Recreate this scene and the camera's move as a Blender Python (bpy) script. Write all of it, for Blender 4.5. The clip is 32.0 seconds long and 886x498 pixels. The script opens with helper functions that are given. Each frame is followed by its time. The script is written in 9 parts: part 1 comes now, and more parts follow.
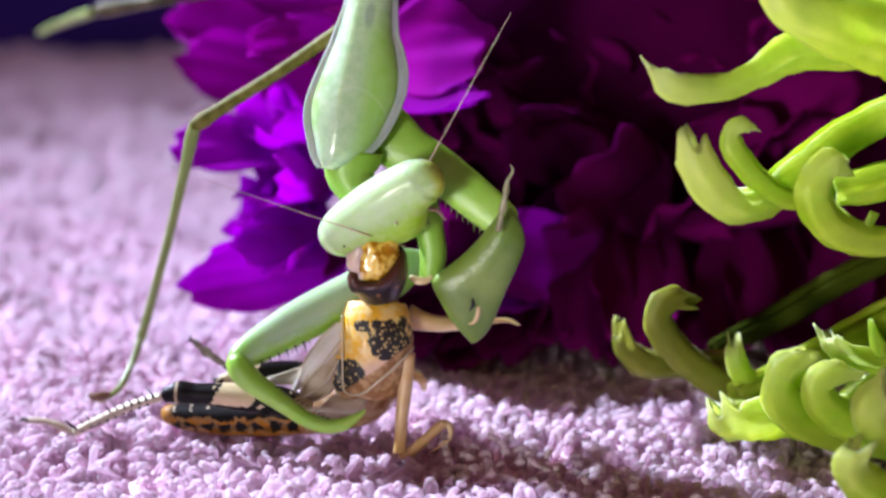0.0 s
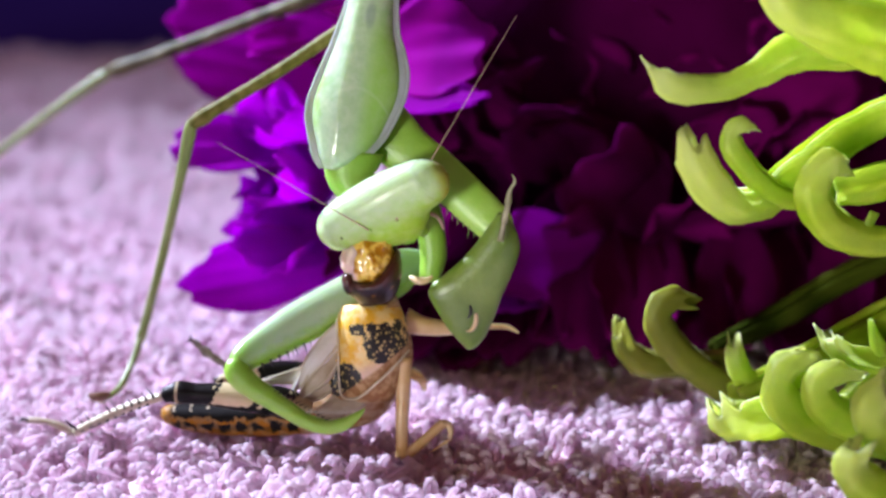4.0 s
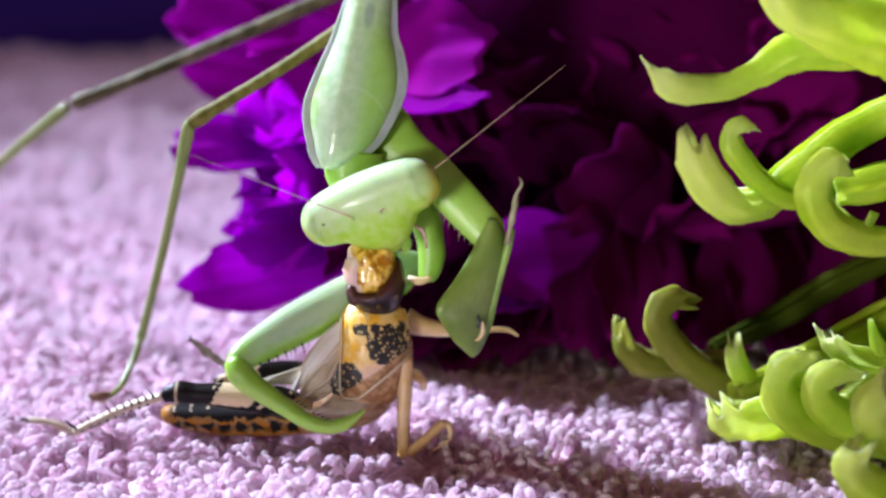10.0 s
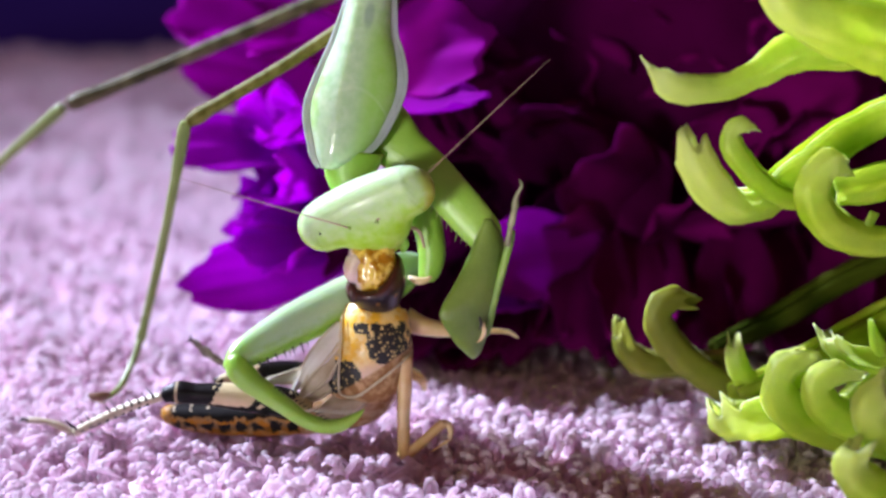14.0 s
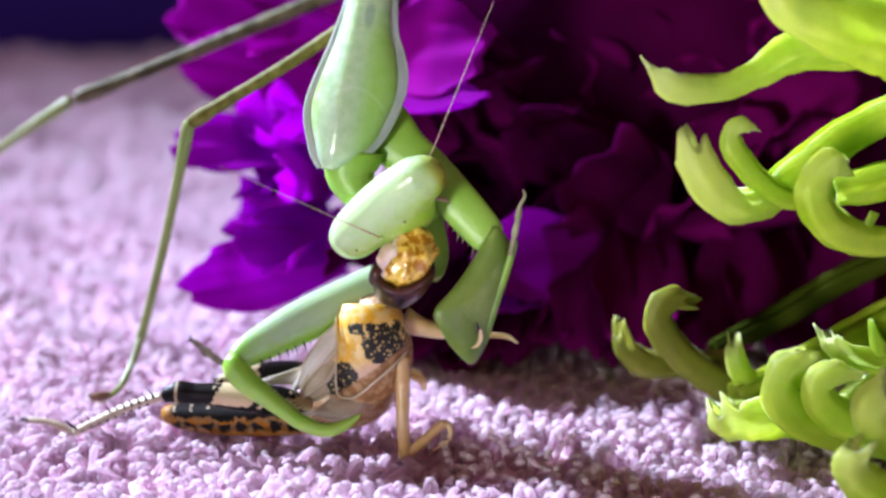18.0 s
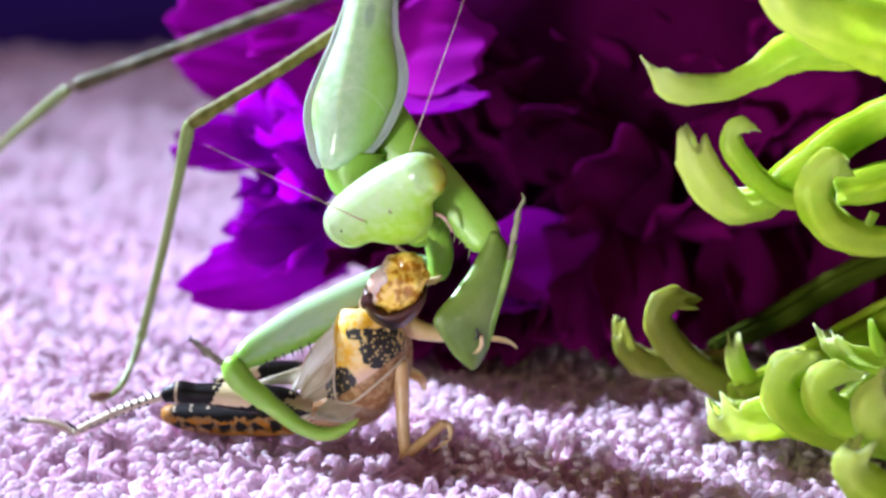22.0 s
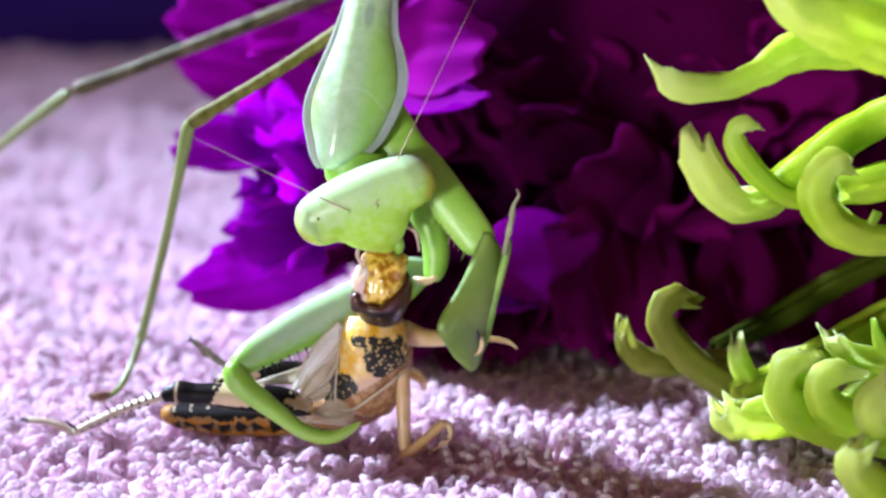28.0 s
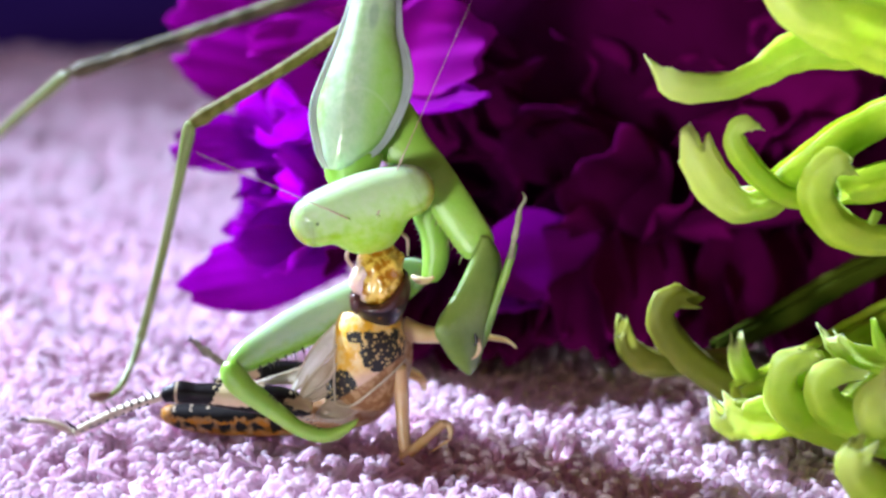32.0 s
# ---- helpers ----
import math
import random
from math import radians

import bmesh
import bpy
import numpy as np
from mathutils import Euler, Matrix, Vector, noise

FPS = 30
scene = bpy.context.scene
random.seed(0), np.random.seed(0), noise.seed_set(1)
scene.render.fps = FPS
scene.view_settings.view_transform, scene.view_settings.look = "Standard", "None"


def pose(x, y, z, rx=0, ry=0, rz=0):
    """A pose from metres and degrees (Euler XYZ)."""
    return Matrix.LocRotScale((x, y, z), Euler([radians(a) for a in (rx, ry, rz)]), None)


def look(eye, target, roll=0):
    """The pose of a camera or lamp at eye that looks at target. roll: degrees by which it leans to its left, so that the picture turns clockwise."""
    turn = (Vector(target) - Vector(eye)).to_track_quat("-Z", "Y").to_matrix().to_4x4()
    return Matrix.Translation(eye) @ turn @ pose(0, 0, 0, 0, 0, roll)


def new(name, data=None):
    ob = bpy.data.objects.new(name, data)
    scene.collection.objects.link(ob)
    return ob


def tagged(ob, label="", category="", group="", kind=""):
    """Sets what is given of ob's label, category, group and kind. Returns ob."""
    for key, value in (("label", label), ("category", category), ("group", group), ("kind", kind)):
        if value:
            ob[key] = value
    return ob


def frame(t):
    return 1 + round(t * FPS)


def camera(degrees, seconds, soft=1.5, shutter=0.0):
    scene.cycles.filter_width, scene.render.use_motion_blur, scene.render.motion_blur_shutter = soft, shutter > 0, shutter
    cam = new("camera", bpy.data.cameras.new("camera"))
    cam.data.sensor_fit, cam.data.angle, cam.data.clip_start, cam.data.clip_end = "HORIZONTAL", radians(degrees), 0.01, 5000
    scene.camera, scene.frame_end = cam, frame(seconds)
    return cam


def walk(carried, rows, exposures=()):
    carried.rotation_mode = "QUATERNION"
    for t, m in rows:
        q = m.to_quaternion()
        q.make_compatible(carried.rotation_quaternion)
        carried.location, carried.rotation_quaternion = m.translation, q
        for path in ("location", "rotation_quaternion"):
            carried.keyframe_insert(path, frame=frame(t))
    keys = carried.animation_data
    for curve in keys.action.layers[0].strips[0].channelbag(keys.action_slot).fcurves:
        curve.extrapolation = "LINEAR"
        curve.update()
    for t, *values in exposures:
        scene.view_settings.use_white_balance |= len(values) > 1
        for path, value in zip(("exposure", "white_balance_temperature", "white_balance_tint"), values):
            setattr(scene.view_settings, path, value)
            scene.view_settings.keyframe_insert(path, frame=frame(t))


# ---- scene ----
cam = camera(22, 32.0, soft=2.7)
cam.data.dof.use_dof = True
cam.data.dof.focus_distance = 0.1435
cam.data.dof.aperture_fstop = 24.0
EYE, AIM = (0, -0.1379, 0.0578), (0, 0, 0.013)
walk(cam, [(0.0, look(EYE, AIM)), (32.0, look(EYE, AIM))],
     exposures=[(0.0, -0.06, 6100, 11), (17.6, -0.06, 6100, 11), (18.5, 0.22, 5800, 4), (32.0, 0.22, 5800, 4)])

# ---- light ----
world = bpy.data.worlds.new("dim_room")
scene.world = world
world.use_nodes = True
world.node_tree.nodes["Background"].inputs[0].default_value = (0.80, 0.35, 0.33, 1)
world.node_tree.nodes["Background"].inputs[1].default_value = 0.19


def torch(name, eye, target, watts, colour, size, cone, blend=0.7):
    data = bpy.data.lights.new(name, "SPOT")
    data.energy, data.color, data.shadow_soft_size, data.spot_size, data.spot_blend = watts, colour, size, radians(cone), blend
    ob = new(name, data)
    ob.matrix_basis = look(eye, target)
    return ob


torch("key_torch", (-0.66, 0.40, 0.58), (0.010, -0.004, 0.008), 144.0, (0.76, 0.82, 1.0), 0.024, 12.6, 1.0)
torch("front_torch", (-0.110, -0.21, 0.032), (0.026, 0.0, 0.033), 5.7, (1.0, 0.97, 0.86), 0.028, 17, 1.0)
# fill spot added to brighten the blue cloth behind; no known lamp there
torch("backdrop_fill", (0.06, 0.13, 0.36), (-0.10, 0.205, 0.02), 1.4, (0.85, 0.85, 1.0), 0.02, 40, 1.0)


# ---- materials ----
def material(name, colour, colour2=None, scale=900.0, rough=0.5, bump=0.0, bump_scale=2500.0, sub=0.0,
             random_value=0.0, island=False, spec=0.5, coat=0.0, sub_radius=(0.0012, 0.0012, 0.0006), through_light=0.0, through_tint=None):
    """A node material: two colours mixed by noise, fine relief, and a little change from piece to piece."""
    m = bpy.data.materials.new(name)
    m.use_nodes = True
    n, links = m.node_tree.nodes, m.node_tree.links
    bsdf = n["Principled BSDF"]
    coord = n.new("ShaderNodeTexCoord")
    noise_a = n.new("ShaderNodeTexNoise")
    noise_a.inputs["Scale"].default_value = scale
    noise_a.inputs["Detail"].default_value = 4
    links.new(coord.outputs["Object"], noise_a.inputs["Vector"])
    ramp = n.new("ShaderNodeValToRGB")
    ramp.color_ramp.elements[0].position, ramp.color_ramp.elements[1].position = 0.35, 0.68
    ramp.color_ramp.elements[0].color = (*colour, 1)
    ramp.color_ramp.elements[1].color = (*(colour2 or colour), 1)
    links.new(noise_a.outputs["Fac"], ramp.inputs["Fac"])
    out = ramp.outputs["Color"]
    if random_value:
        hsv = n.new("ShaderNodeHueSaturation")
        mul = n.new("ShaderNodeMath")
        mul.operation = "MULTIPLY_ADD"
        mul.inputs[1].default_value, mul.inputs[2].default_value = random_value, 1 - random_value / 2
        src = n.new("ShaderNodeNewGeometry").outputs["Random Per Island"] if island else n.new("ShaderNodeObjectInfo").outputs["Random"]
        links.new(src, mul.inputs[0])
        links.new(mul.outputs[0], hsv.inputs["Value"])
        links.new(out, hsv.inputs["Color"])
        out = hsv.outputs["Color"]
    links.new(out, bsdf.inputs["Base Color"])
    bsdf.inputs["Roughness"].default_value = rough
    bsdf.inputs["Specular IOR Level"].default_value = spec
    bsdf.inputs["Coat Weight"].default_value = coat
    bsdf.inputs["Coat Roughness"].default_value = 0.3
    if sub:
        bsdf.inputs["Subsurface Weight"].default_value = sub
        bsdf.inputs["Subsurface Radius"].default_value = (1, 1, 0.5)
        bsdf.inputs["Subsurface Scale"].default_value = sub_radius[0]
    if bump:
        noise_b = n.new("ShaderNodeTexNoise")
        noise_b.inputs["Scale"].default_value = bump_scale
        noise_b.inputs["Detail"].default_value = 3
        links.new(coord.outputs["Object"], noise_b.inputs["Vector"])
        bp = n.new("ShaderNodeBump")
        bp.inputs["Strength"].default_value = bump
        bp.inputs["Distance"].default_value = 0.0002
        links.new(noise_b.outputs["Fac"], bp.inputs["Height"])
        links.new(bp.outputs["Normal"], bsdf.inputs["Normal"])
    if through_light:
        tr = n.new("ShaderNodeBsdfTranslucent")
        links.new(mix_colour(n, links, 0.6, out, through_tint) if through_tint else out, tr.inputs["Color"])
        mix = n.new("ShaderNodeMixShader")
        mix.inputs[0].default_value = through_light
        links.new(bsdf.outputs[0], mix.inputs[1])
        links.new(tr.outputs[0], mix.inputs[2])
        links.new(mix.outputs[0], n["Material Output"].inputs["Surface"])
    return m


def pale_ends(m, name, colour):
    """Blend a material towards a colour where the mesh's point value of that name nears one."""
    n, links = m.node_tree.nodes, m.node_tree.links
    att = n.new("ShaderNodeAttribute")
    att.attribute_name = name
    socket = n["Principled BSDF"].inputs["Base Color"]
    old = socket.links[0].from_socket
    paled = mix_colour(n, links, math_node(n, links, "MULTIPLY", step_node(n, links, att.outputs["Fac"], 0.45, 1.0), 0.85), old, colour)
    links.new(paled, socket)
    if "Translucent BSDF" in n:
        links.new(paled, n["Translucent BSDF"].inputs["Color"])


def math_node(n, links, op, a, b=None, c=None):
    q = n.new("ShaderNodeMath")
    q.operation = op
    for i, v in enumerate((a, b, c)):
        if v is None:
            continue
        if isinstance(v, (int, float)):
            q.inputs[i].default_value = v
        else:
            links.new(v, q.inputs[i])
    return q.outputs[0]


def patterned(name, paint, rough=0.35, coat=0.15, sub=0.1, grain=0.26):
    """A node material whose colour is laid by paint(n, links, x, y, z, noise), in millimetres of the part's own space."""
    m = bpy.data.materials.new(name)
    m.use_nodes = True
    n, links = m.node_tree.nodes, m.node_tree.links
    bsdf = n["Principled BSDF"]
    coord = n.new("ShaderNodeTexCoord")
    mm = n.new("ShaderNodeVectorMath")
    mm.operation = "SCALE"
    mm.inputs["Scale"].default_value = 1000.0
    links.new(coord.outputs["Object"], mm.inputs[0])
    sep = n.new("ShaderNodeSeparateXYZ")
    links.new(mm.outputs[0], sep.inputs[0])
    tex = n.new("ShaderNodeTexNoise")
    tex.inputs["Scale"].default_value, tex.inputs["Detail"].default_value = 1.6, 4
    links.new(mm.outputs[0], tex.inputs["Vector"])
    col = paint(n, links, sep.outputs[0], sep.outputs[1], sep.outputs[2], tex.outputs["Fac"], mm.outputs[0])
    mottle = n.new("ShaderNodeTexNoise")
    mottle.inputs["Scale"].default_value, mottle.inputs["Detail"].default_value, mottle.inputs["Roughness"].default_value = 2.6, 6, 0.7
    links.new(mm.outputs[0], mottle.inputs["Vector"])
    hsv = n.new("ShaderNodeHueSaturation")
    links.new(math_node(n, links, "MULTIPLY_ADD", mottle.outputs["Fac"], grain, 1.02 - grain / 2), hsv.inputs["Value"])
    links.new(math_node(n, links, "MULTIPLY_ADD", tex.outputs["Fac"], -0.25, 1.15), hsv.inputs["Saturation"])
    links.new(col, hsv.inputs["Color"])
    links.new(hsv.outputs[0], bsdf.inputs["Base Color"])
    links.new(math_node(n, links, "MULTIPLY_ADD", mottle.outputs["Fac"], 0.10 + grain * 0.8, rough - 0.05 - grain * 0.27), bsdf.inputs["Roughness"])
    bsdf.inputs["Coat Weight"].default_value = coat
    bsdf.inputs["Coat Roughness"].default_value = 0.15
    if sub:
        bsdf.inputs["Subsurface Weight"].default_value = sub
        bsdf.inputs["Subsurface Scale"].default_value = 0.0012
        bsdf.inputs["Subsurface Radius"].default_value = (1, 1, 0.5)
    bp = n.new("ShaderNodeBump")
    bp.inputs["Strength"].default_value, bp.inputs["Distance"].default_value = 0.12, 0.0002
    fine = n.new("ShaderNodeTexNoise")
    fine.inputs["Scale"].default_value = 4.0
    links.new(mm.outputs[0], fine.inputs["Vector"])
    links.new(fine.outputs["Fac"], bp.inputs["Height"])
    links.new(bp.outputs["Normal"], bsdf.inputs["Normal"])
    return m


def mix_colour(n, links, fac, a, b):
    q = n.new("ShaderNodeMix")
    q.data_type = "RGBA"
    if isinstance(fac, (int, float)):
        q.inputs[0].default_value = fac
    else:
        links.new(fac, q.inputs[0])
    for socket, v in ((q.inputs[6], a), (q.inputs[7], b)):
        if isinstance(v, tuple):
            socket.default_value = (*v, 1)
        else:
            links.new(v, socket)
    return q.outputs[2]


def step_node(n, links, value, lo, hi):
    q = n.new("ShaderNodeMapRange")
    q.interpolation_type = "SMOOTHSTEP"
    q.inputs[1].default_value, q.inputs[2].default_value = lo, hi
    links.new(value, q.inputs[0])
    return q.outputs[0]


BLACK, CREAM, ORANGE = (0.008, 0.006, 0.006), (0.62, 0.50, 0.30), (0.55, 0.27, 0.045)


def spotted(n, links, patch, vec, ground):
    """Black patch with small cream spots on a ground colour."""
    vor = n.new("ShaderNodeTexVoronoi")
    vor.inputs["Scale"].default_value = 3.2
    links.new(vec, vor.inputs["Vector"])
    dots = step_node(n, links, vor.outputs["Distance"], 0.42, 0.20)
    dark = mix_colour(n, links, dots, BLACK, (0.48, 0.36, 0.15))
    return mix_colour(n, links, patch, ground, dark)


def patch_node(n, links, a, b, ca, cb, ra, rb, wob):
    """One inside a rounded, ragged rectangle round (ca, cb), nought outside."""
    da = math_node(n, links, "POWER", math_node(n, links, "ABSOLUTE", math_node(n, links, "MULTIPLY", math_node(n, links, "ADD", a, -ca), 1 / ra)), 4.0)
    db = math_node(n, links, "POWER", math_node(n, links, "ABSOLUTE", math_node(n, links, "MULTIPLY", math_node(n, links, "ADD", b, -cb), 1 / rb)), 4.0)
    return step_node(n, links, math_node(n, links, "ADD", math_node(n, links, "ADD", da, db), wob), 1.15, 0.85)


def paint_pronotum(n, links, x, y, z, noise_v, vec):
    """Orange saddle, flesh-coloured below, with two black speckled patches; a runs forward, b up."""
    wob = math_node(n, links, "MULTIPLY_ADD", noise_v, 5.0, -2.5)
    a = math_node(n, links, "MULTIPLY", math_node(n, links, "SUBTRACT", x, y), 0.707)
    b = math_node(n, links, "MULTIPLY", math_node(n, links, "ADD", x, y), 0.707)
    patch = math_node(n, links, "MAXIMUM", patch_node(n, links, a, b, 3.2, 2.95, 1.22, 1.22, wob), patch_node(n, links, a, b, 0.45, 0.45, 1.05, 1.25, wob))
    neck = patch_node(n, links, a, b, 1.6, 3.9, 0.5, 0.35, wob)
    low = step_node(n, links, math_node(n, links, "MULTIPLY_ADD", noise_v, 1.6, math_node(n, links, "MULTIPLY_ADD", a, -0.35, b)), 2.4, 1.0)
    ground = mix_colour(n, links, step_node(n, links, noise_v, 0.40, 0.62), (0.76, 0.43, 0.05), (0.78, 0.56, 0.20))
    ground = mix_colour(n, links, low, ground, (0.66, 0.47, 0.34))
    col = spotted(n, links, math_node(n, links, "MAXIMUM", patch, neck), vec, ground)
    under = step_node(n, links, math_node(n, links, "MULTIPLY_ADD", a, 0.62, math_node(n, links, "MULTIPLY", b, -1.0)), 0.25, 0.45)
    skin = mix_colour(n, links, step_node(n, links, noise_v, 0.42, 0.58), (0.30, 0.15, 0.06), (0.50, 0.31, 0.15))
    return mix_colour(n, links, under, col, skin)


def paint_femur(n, links, x, y, z, noise_v, vec):
    wob = math_node(n, links, "MULTIPLY_ADD", noise_v, 3.2, -1.6)
    xx = math_node(n, links, "ADD", x, wob)
    band1 = step_node(n, links, math_node(n, links, "ABSOLUTE", math_node(n, links, "ADD", xx, -7.6)), 1.5, 1.3)
    band2 = step_node(n, links, math_node(n, links, "ABSOLUTE", math_node(n, links, "ADD", xx, -2.4)), 1.3, 1.1)
    tip = step_node(n, links, x, 8.3, 8.5)
    low = step_node(n, links, math_node(n, links, "MULTIPLY_ADD", noise_v, -0.5, y), 0.10, 0.20)
    dark = math_node(n, links, "MAXIMUM", math_node(n, links, "MAXIMUM", band1, band2), math_node(n, links, "MAXIMUM", tip, low))
    rim = step_node(n, links, math_node(n, links, "ABSOLUTE", math_node(n, links, "ADD", x, -8.75)), 0.12, 0.07)
    col = mix_colour(n, links, dark, CREAM, BLACK)
    return mix_colour(n, links, math_node(n, links, "MULTIPLY", rim, 0.6), col, CREAM)


def paint_abdomen(n, links, x, y, z, noise_v, vec):
    """Orange with a broad black band above, broken by pale dots, a ragged dark row below and a bare orange end."""
    wave = math_node(n, links, "SINE", math_node(n, links, "MULTIPLY", x, 5.6))
    hgt = math_node(n, links, "MULTIPLY_ADD", wave, 0.06, math_node(n, links, "MULTIPLY_ADD", noise_v, 1.5, y))
    band = step_node(n, links, math_node(n, links, "ABSOLUTE", math_node(n, links, "ADD", hgt, -0.40)), 0.62, 0.50)
    row = step_node(n, links, math_node(n, links, "ABSOLUTE", math_node(n, links, "ADD", hgt, -1.52)), 0.34, 0.18)
    broken = step_node(n, links, math_node(n, links, "MULTIPLY_ADD", noise_v, 2.4, wave), 0.55, 0.95)
    dark = math_node(n, links, "MAXIMUM", band, math_node(n, links, "MULTIPLY", row, math_node(n, links, "MULTIPLY_ADD", broken, 0.5, 0.5)))
    dark = math_node(n, links, "MULTIPLY", dark, step_node(n, links, math_node(n, links, "MULTIPLY_ADD", noise_v, 1.5, x), 10.5, 9.9))
    ground = mix_colour(n, links, step_node(n, links, noise_v, 0.4, 0.62), (0.38, 0.16, 0.018), (0.36, 0.22, 0.09))
    col = mix_colour(n, links, dark, ground, BLACK)
    dots = math_node(n, links, "MULTIPLY", step_node(n, links, wave, 0.82, 0.95), step_node(n, links, math_node(n, links, "ABSOLUTE", math_node(n, links, "ADD", hgt, -0.35)), 0.13, 0.06))
    return mix_colour(n, links, dots, col, (0.50, 0.40, 0.28))


def paint_head_shell(n, links, x, y, z, noise_v, vec):
    xx = math_node(n, links, "MULTIPLY_ADD", noise_v, 1.4, x)
    col = mix_colour(n, links, step_node(n, links, xx, 1.7, 2.3), (0.010, 0.006, 0.010), (0.055, 0.013, 0.006))
    return mix_colour(n, links, step_node(n, links, noise_v, 0.60, 0.72), col, (0.22, 0.10, 0.02))


def paint_flesh(n, links, x, y, z, noise_v, vec):
    a = mix_colour(n, links, step_node(n, links, noise_v, 0.40, 0.56), (0.38, 0.17, 0.016), (0.80, 0.56, 0.10))
    return mix_colour(n, links, step_node(n, links, math_node(n, links, "MULTIPLY_ADD", noise_v, 1.5, math_node(n, links, "MULTIPLY", y, 0.8)), 1.35, 1.75), a, (0.62, 0.46, 0.38))


def paint_mantis_head(n, links, x, y, z, noise_v, vec):
    """Milky crown, lime face, ochre at the outer lower corners of the eyes."""
    a = mix_colour(n, links, step_node(n, links, noise_v, 0.3, 0.7), (0.34, 0.58, 0.04), (0.42, 0.64, 0.09))
    up = math_node(n, links, "MULTIPLY_ADD", noise_v, 1.2, z)
    a = mix_colour(n, links, step_node(n, links, up, -0.7, 2.6), a, (0.46, 0.61, 0.35))
    ax = math_node(n, links, "ABSOLUTE", x)
    out = step_node(n, links, math_node(n, links, "MULTIPLY_ADD", noise_v, 0.8, math_node(n, links, "MULTIPLY_ADD", z, -0.55, ax)), 4.25, 5.2)
    a = mix_colour(n, links, math_node(n, links, "MULTIPLY", out, 0.85), a, (0.42, 0.33, 0.03))
    rim = step_node(n, links, ax, 4.15, 4.5)
    return mix_colour(n, links, math_node(n, links, "MULTIPLY", rim, 0.6), a, (0.46, 0.58, 0.10))


def paint_thorax(n, links, x, y, z, noise_v, vec):
    return mix_colour(n, links, step_node(n, links, noise_v, 0.38, 0.62), (0.34, 0.17, 0.06), (0.52, 0.36, 0.21))


def paint_shield(n, links, x, y, z, noise_v, vec):
    """Milky along the crest, leaf green down one side, an arched seam and a grey smudge."""
    pale = mix_colour(n, links, step_node(n, links, noise_v, 0.3, 0.7), (0.40, 0.56, 0.34), (0.50, 0.64, 0.44))
    side = math_node(n, links, "MULTIPLY_ADD", noise_v, 0.9, y)
    green = math_node(n, links, "MULTIPLY", step_node(n, links, side, 0.0, 1.7), math_node(n, links, "MULTIPLY", step_node(n, links, x, -0.5, 3.0), 0.75))
    flank = math_node(n, links, "MULTIPLY", step_node(n, links, side, -1.5, -2.1), 0.5)
    col = mix_colour(n, links, math_node(n, links, "MAXIMUM", green, flank), pale, (0.27, 0.52, 0.05))
    bow = math_node(n, links, "MULTIPLY_ADD", math_node(n, links, "MULTIPLY", y, y), 0.30, 5.9)
    line = step_node(n, links, math_node(n, links, "ABSOLUTE", math_node(n, links, "SUBTRACT", x, bow)), 0.20, 0.04)
    col = mix_colour(n, links, math_node(n, links, "MULTIPLY", line, 0.16), col, (0.66, 0.76, 0.56))
    dx, dy = math_node(n, links, "ADD", x, -1.2), math_node(n, links, "MULTIPLY_ADD", y, 2.6, -0.5)
    rr = math_node(n, links, "ADD", math_node(n, links, "MULTIPLY", dx, dx), math_node(n, links, "MULTIPLY", dy, dy))
    return mix_colour(n, links, math_node(n, links, "MULTIPLY", step_node(n, links, rr, 1.2, 0.1), 0.55), col, (0.20, 0.27, 0.24))


def paint_thigh(n, links, x, y, z, noise_v, vec):
    """Mantis grasping thigh: the key light's whitish sheen painted over the outer face, fresh green towards the thorned
    edge.
    """
    edge = step_node(n, links, math_node(n, links, "MULTIPLY_ADD", noise_v, 0.9, y), 0.20, 1.10)
    edge = math_node(n, links, "MAXIMUM", edge, math_node(n, links, "MULTIPLY", step_node(n, links, x, 10.5, 14.2), 0.8))
    return mix_colour(n, links, edge, (0.44, 0.60, 0.38), (0.24, 0.48, 0.035))


def paint_leg(n, links, x, y, z, noise_v, vec):
    """Mantis walking leg: olive with faint bands."""
    return mix_colour(n, links, step_node(n, links, noise_v, 0.35, 0.65), (0.11, 0.105, 0.018), (0.19, 0.17, 0.04))


TOWEL = material("pink_terry", (0.94, 0.825, 0.92), (0.96, 0.92, 0.965), 300, 0.85, 0.5, 5000, random_value=0.12, island=True, spec=0.2, through_light=0.62, through_tint=(0.94, 0.725, 0.83))
TOWEL_BASE = material("pink_cloth", (0.90, 0.68, 0.76), (0.95, 0.77, 0.83), 700, 0.9, 0.4, 3000, spec=0.1)
BLUE = material("dark_blue_cloth", (0.030, 0.011, 0.17), (0.042, 0.016, 0.21), 60, 0.85, 0.3, 1500, spec=0.1)
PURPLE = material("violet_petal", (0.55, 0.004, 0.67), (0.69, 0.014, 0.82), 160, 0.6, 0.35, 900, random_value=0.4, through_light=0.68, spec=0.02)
# magenta petals, with the shade of the flower's right side put into the colour
SHADED_MAGENTA = material("shaded_magenta_petal", (0.088, 0.0010, 0.056), (0.136, 0.0016, 0.088), 160, 0.9, 0.35, 900, random_value=0.5, through_light=0.2, spec=0.0)
ROSE = material("rose_violet_petal", (0.42, 0.003, 0.42), (0.58, 0.005, 0.58), 160, 0.6, 0.35, 900, random_value=0.4, through_light=0.55, spec=0.02)
PLUM = material("plum_petal", (0.32, 0.002, 0.37), (0.44, 0.003, 0.50), 160, 0.6, 0.35, 900, through_light=0.5, spec=0.02)
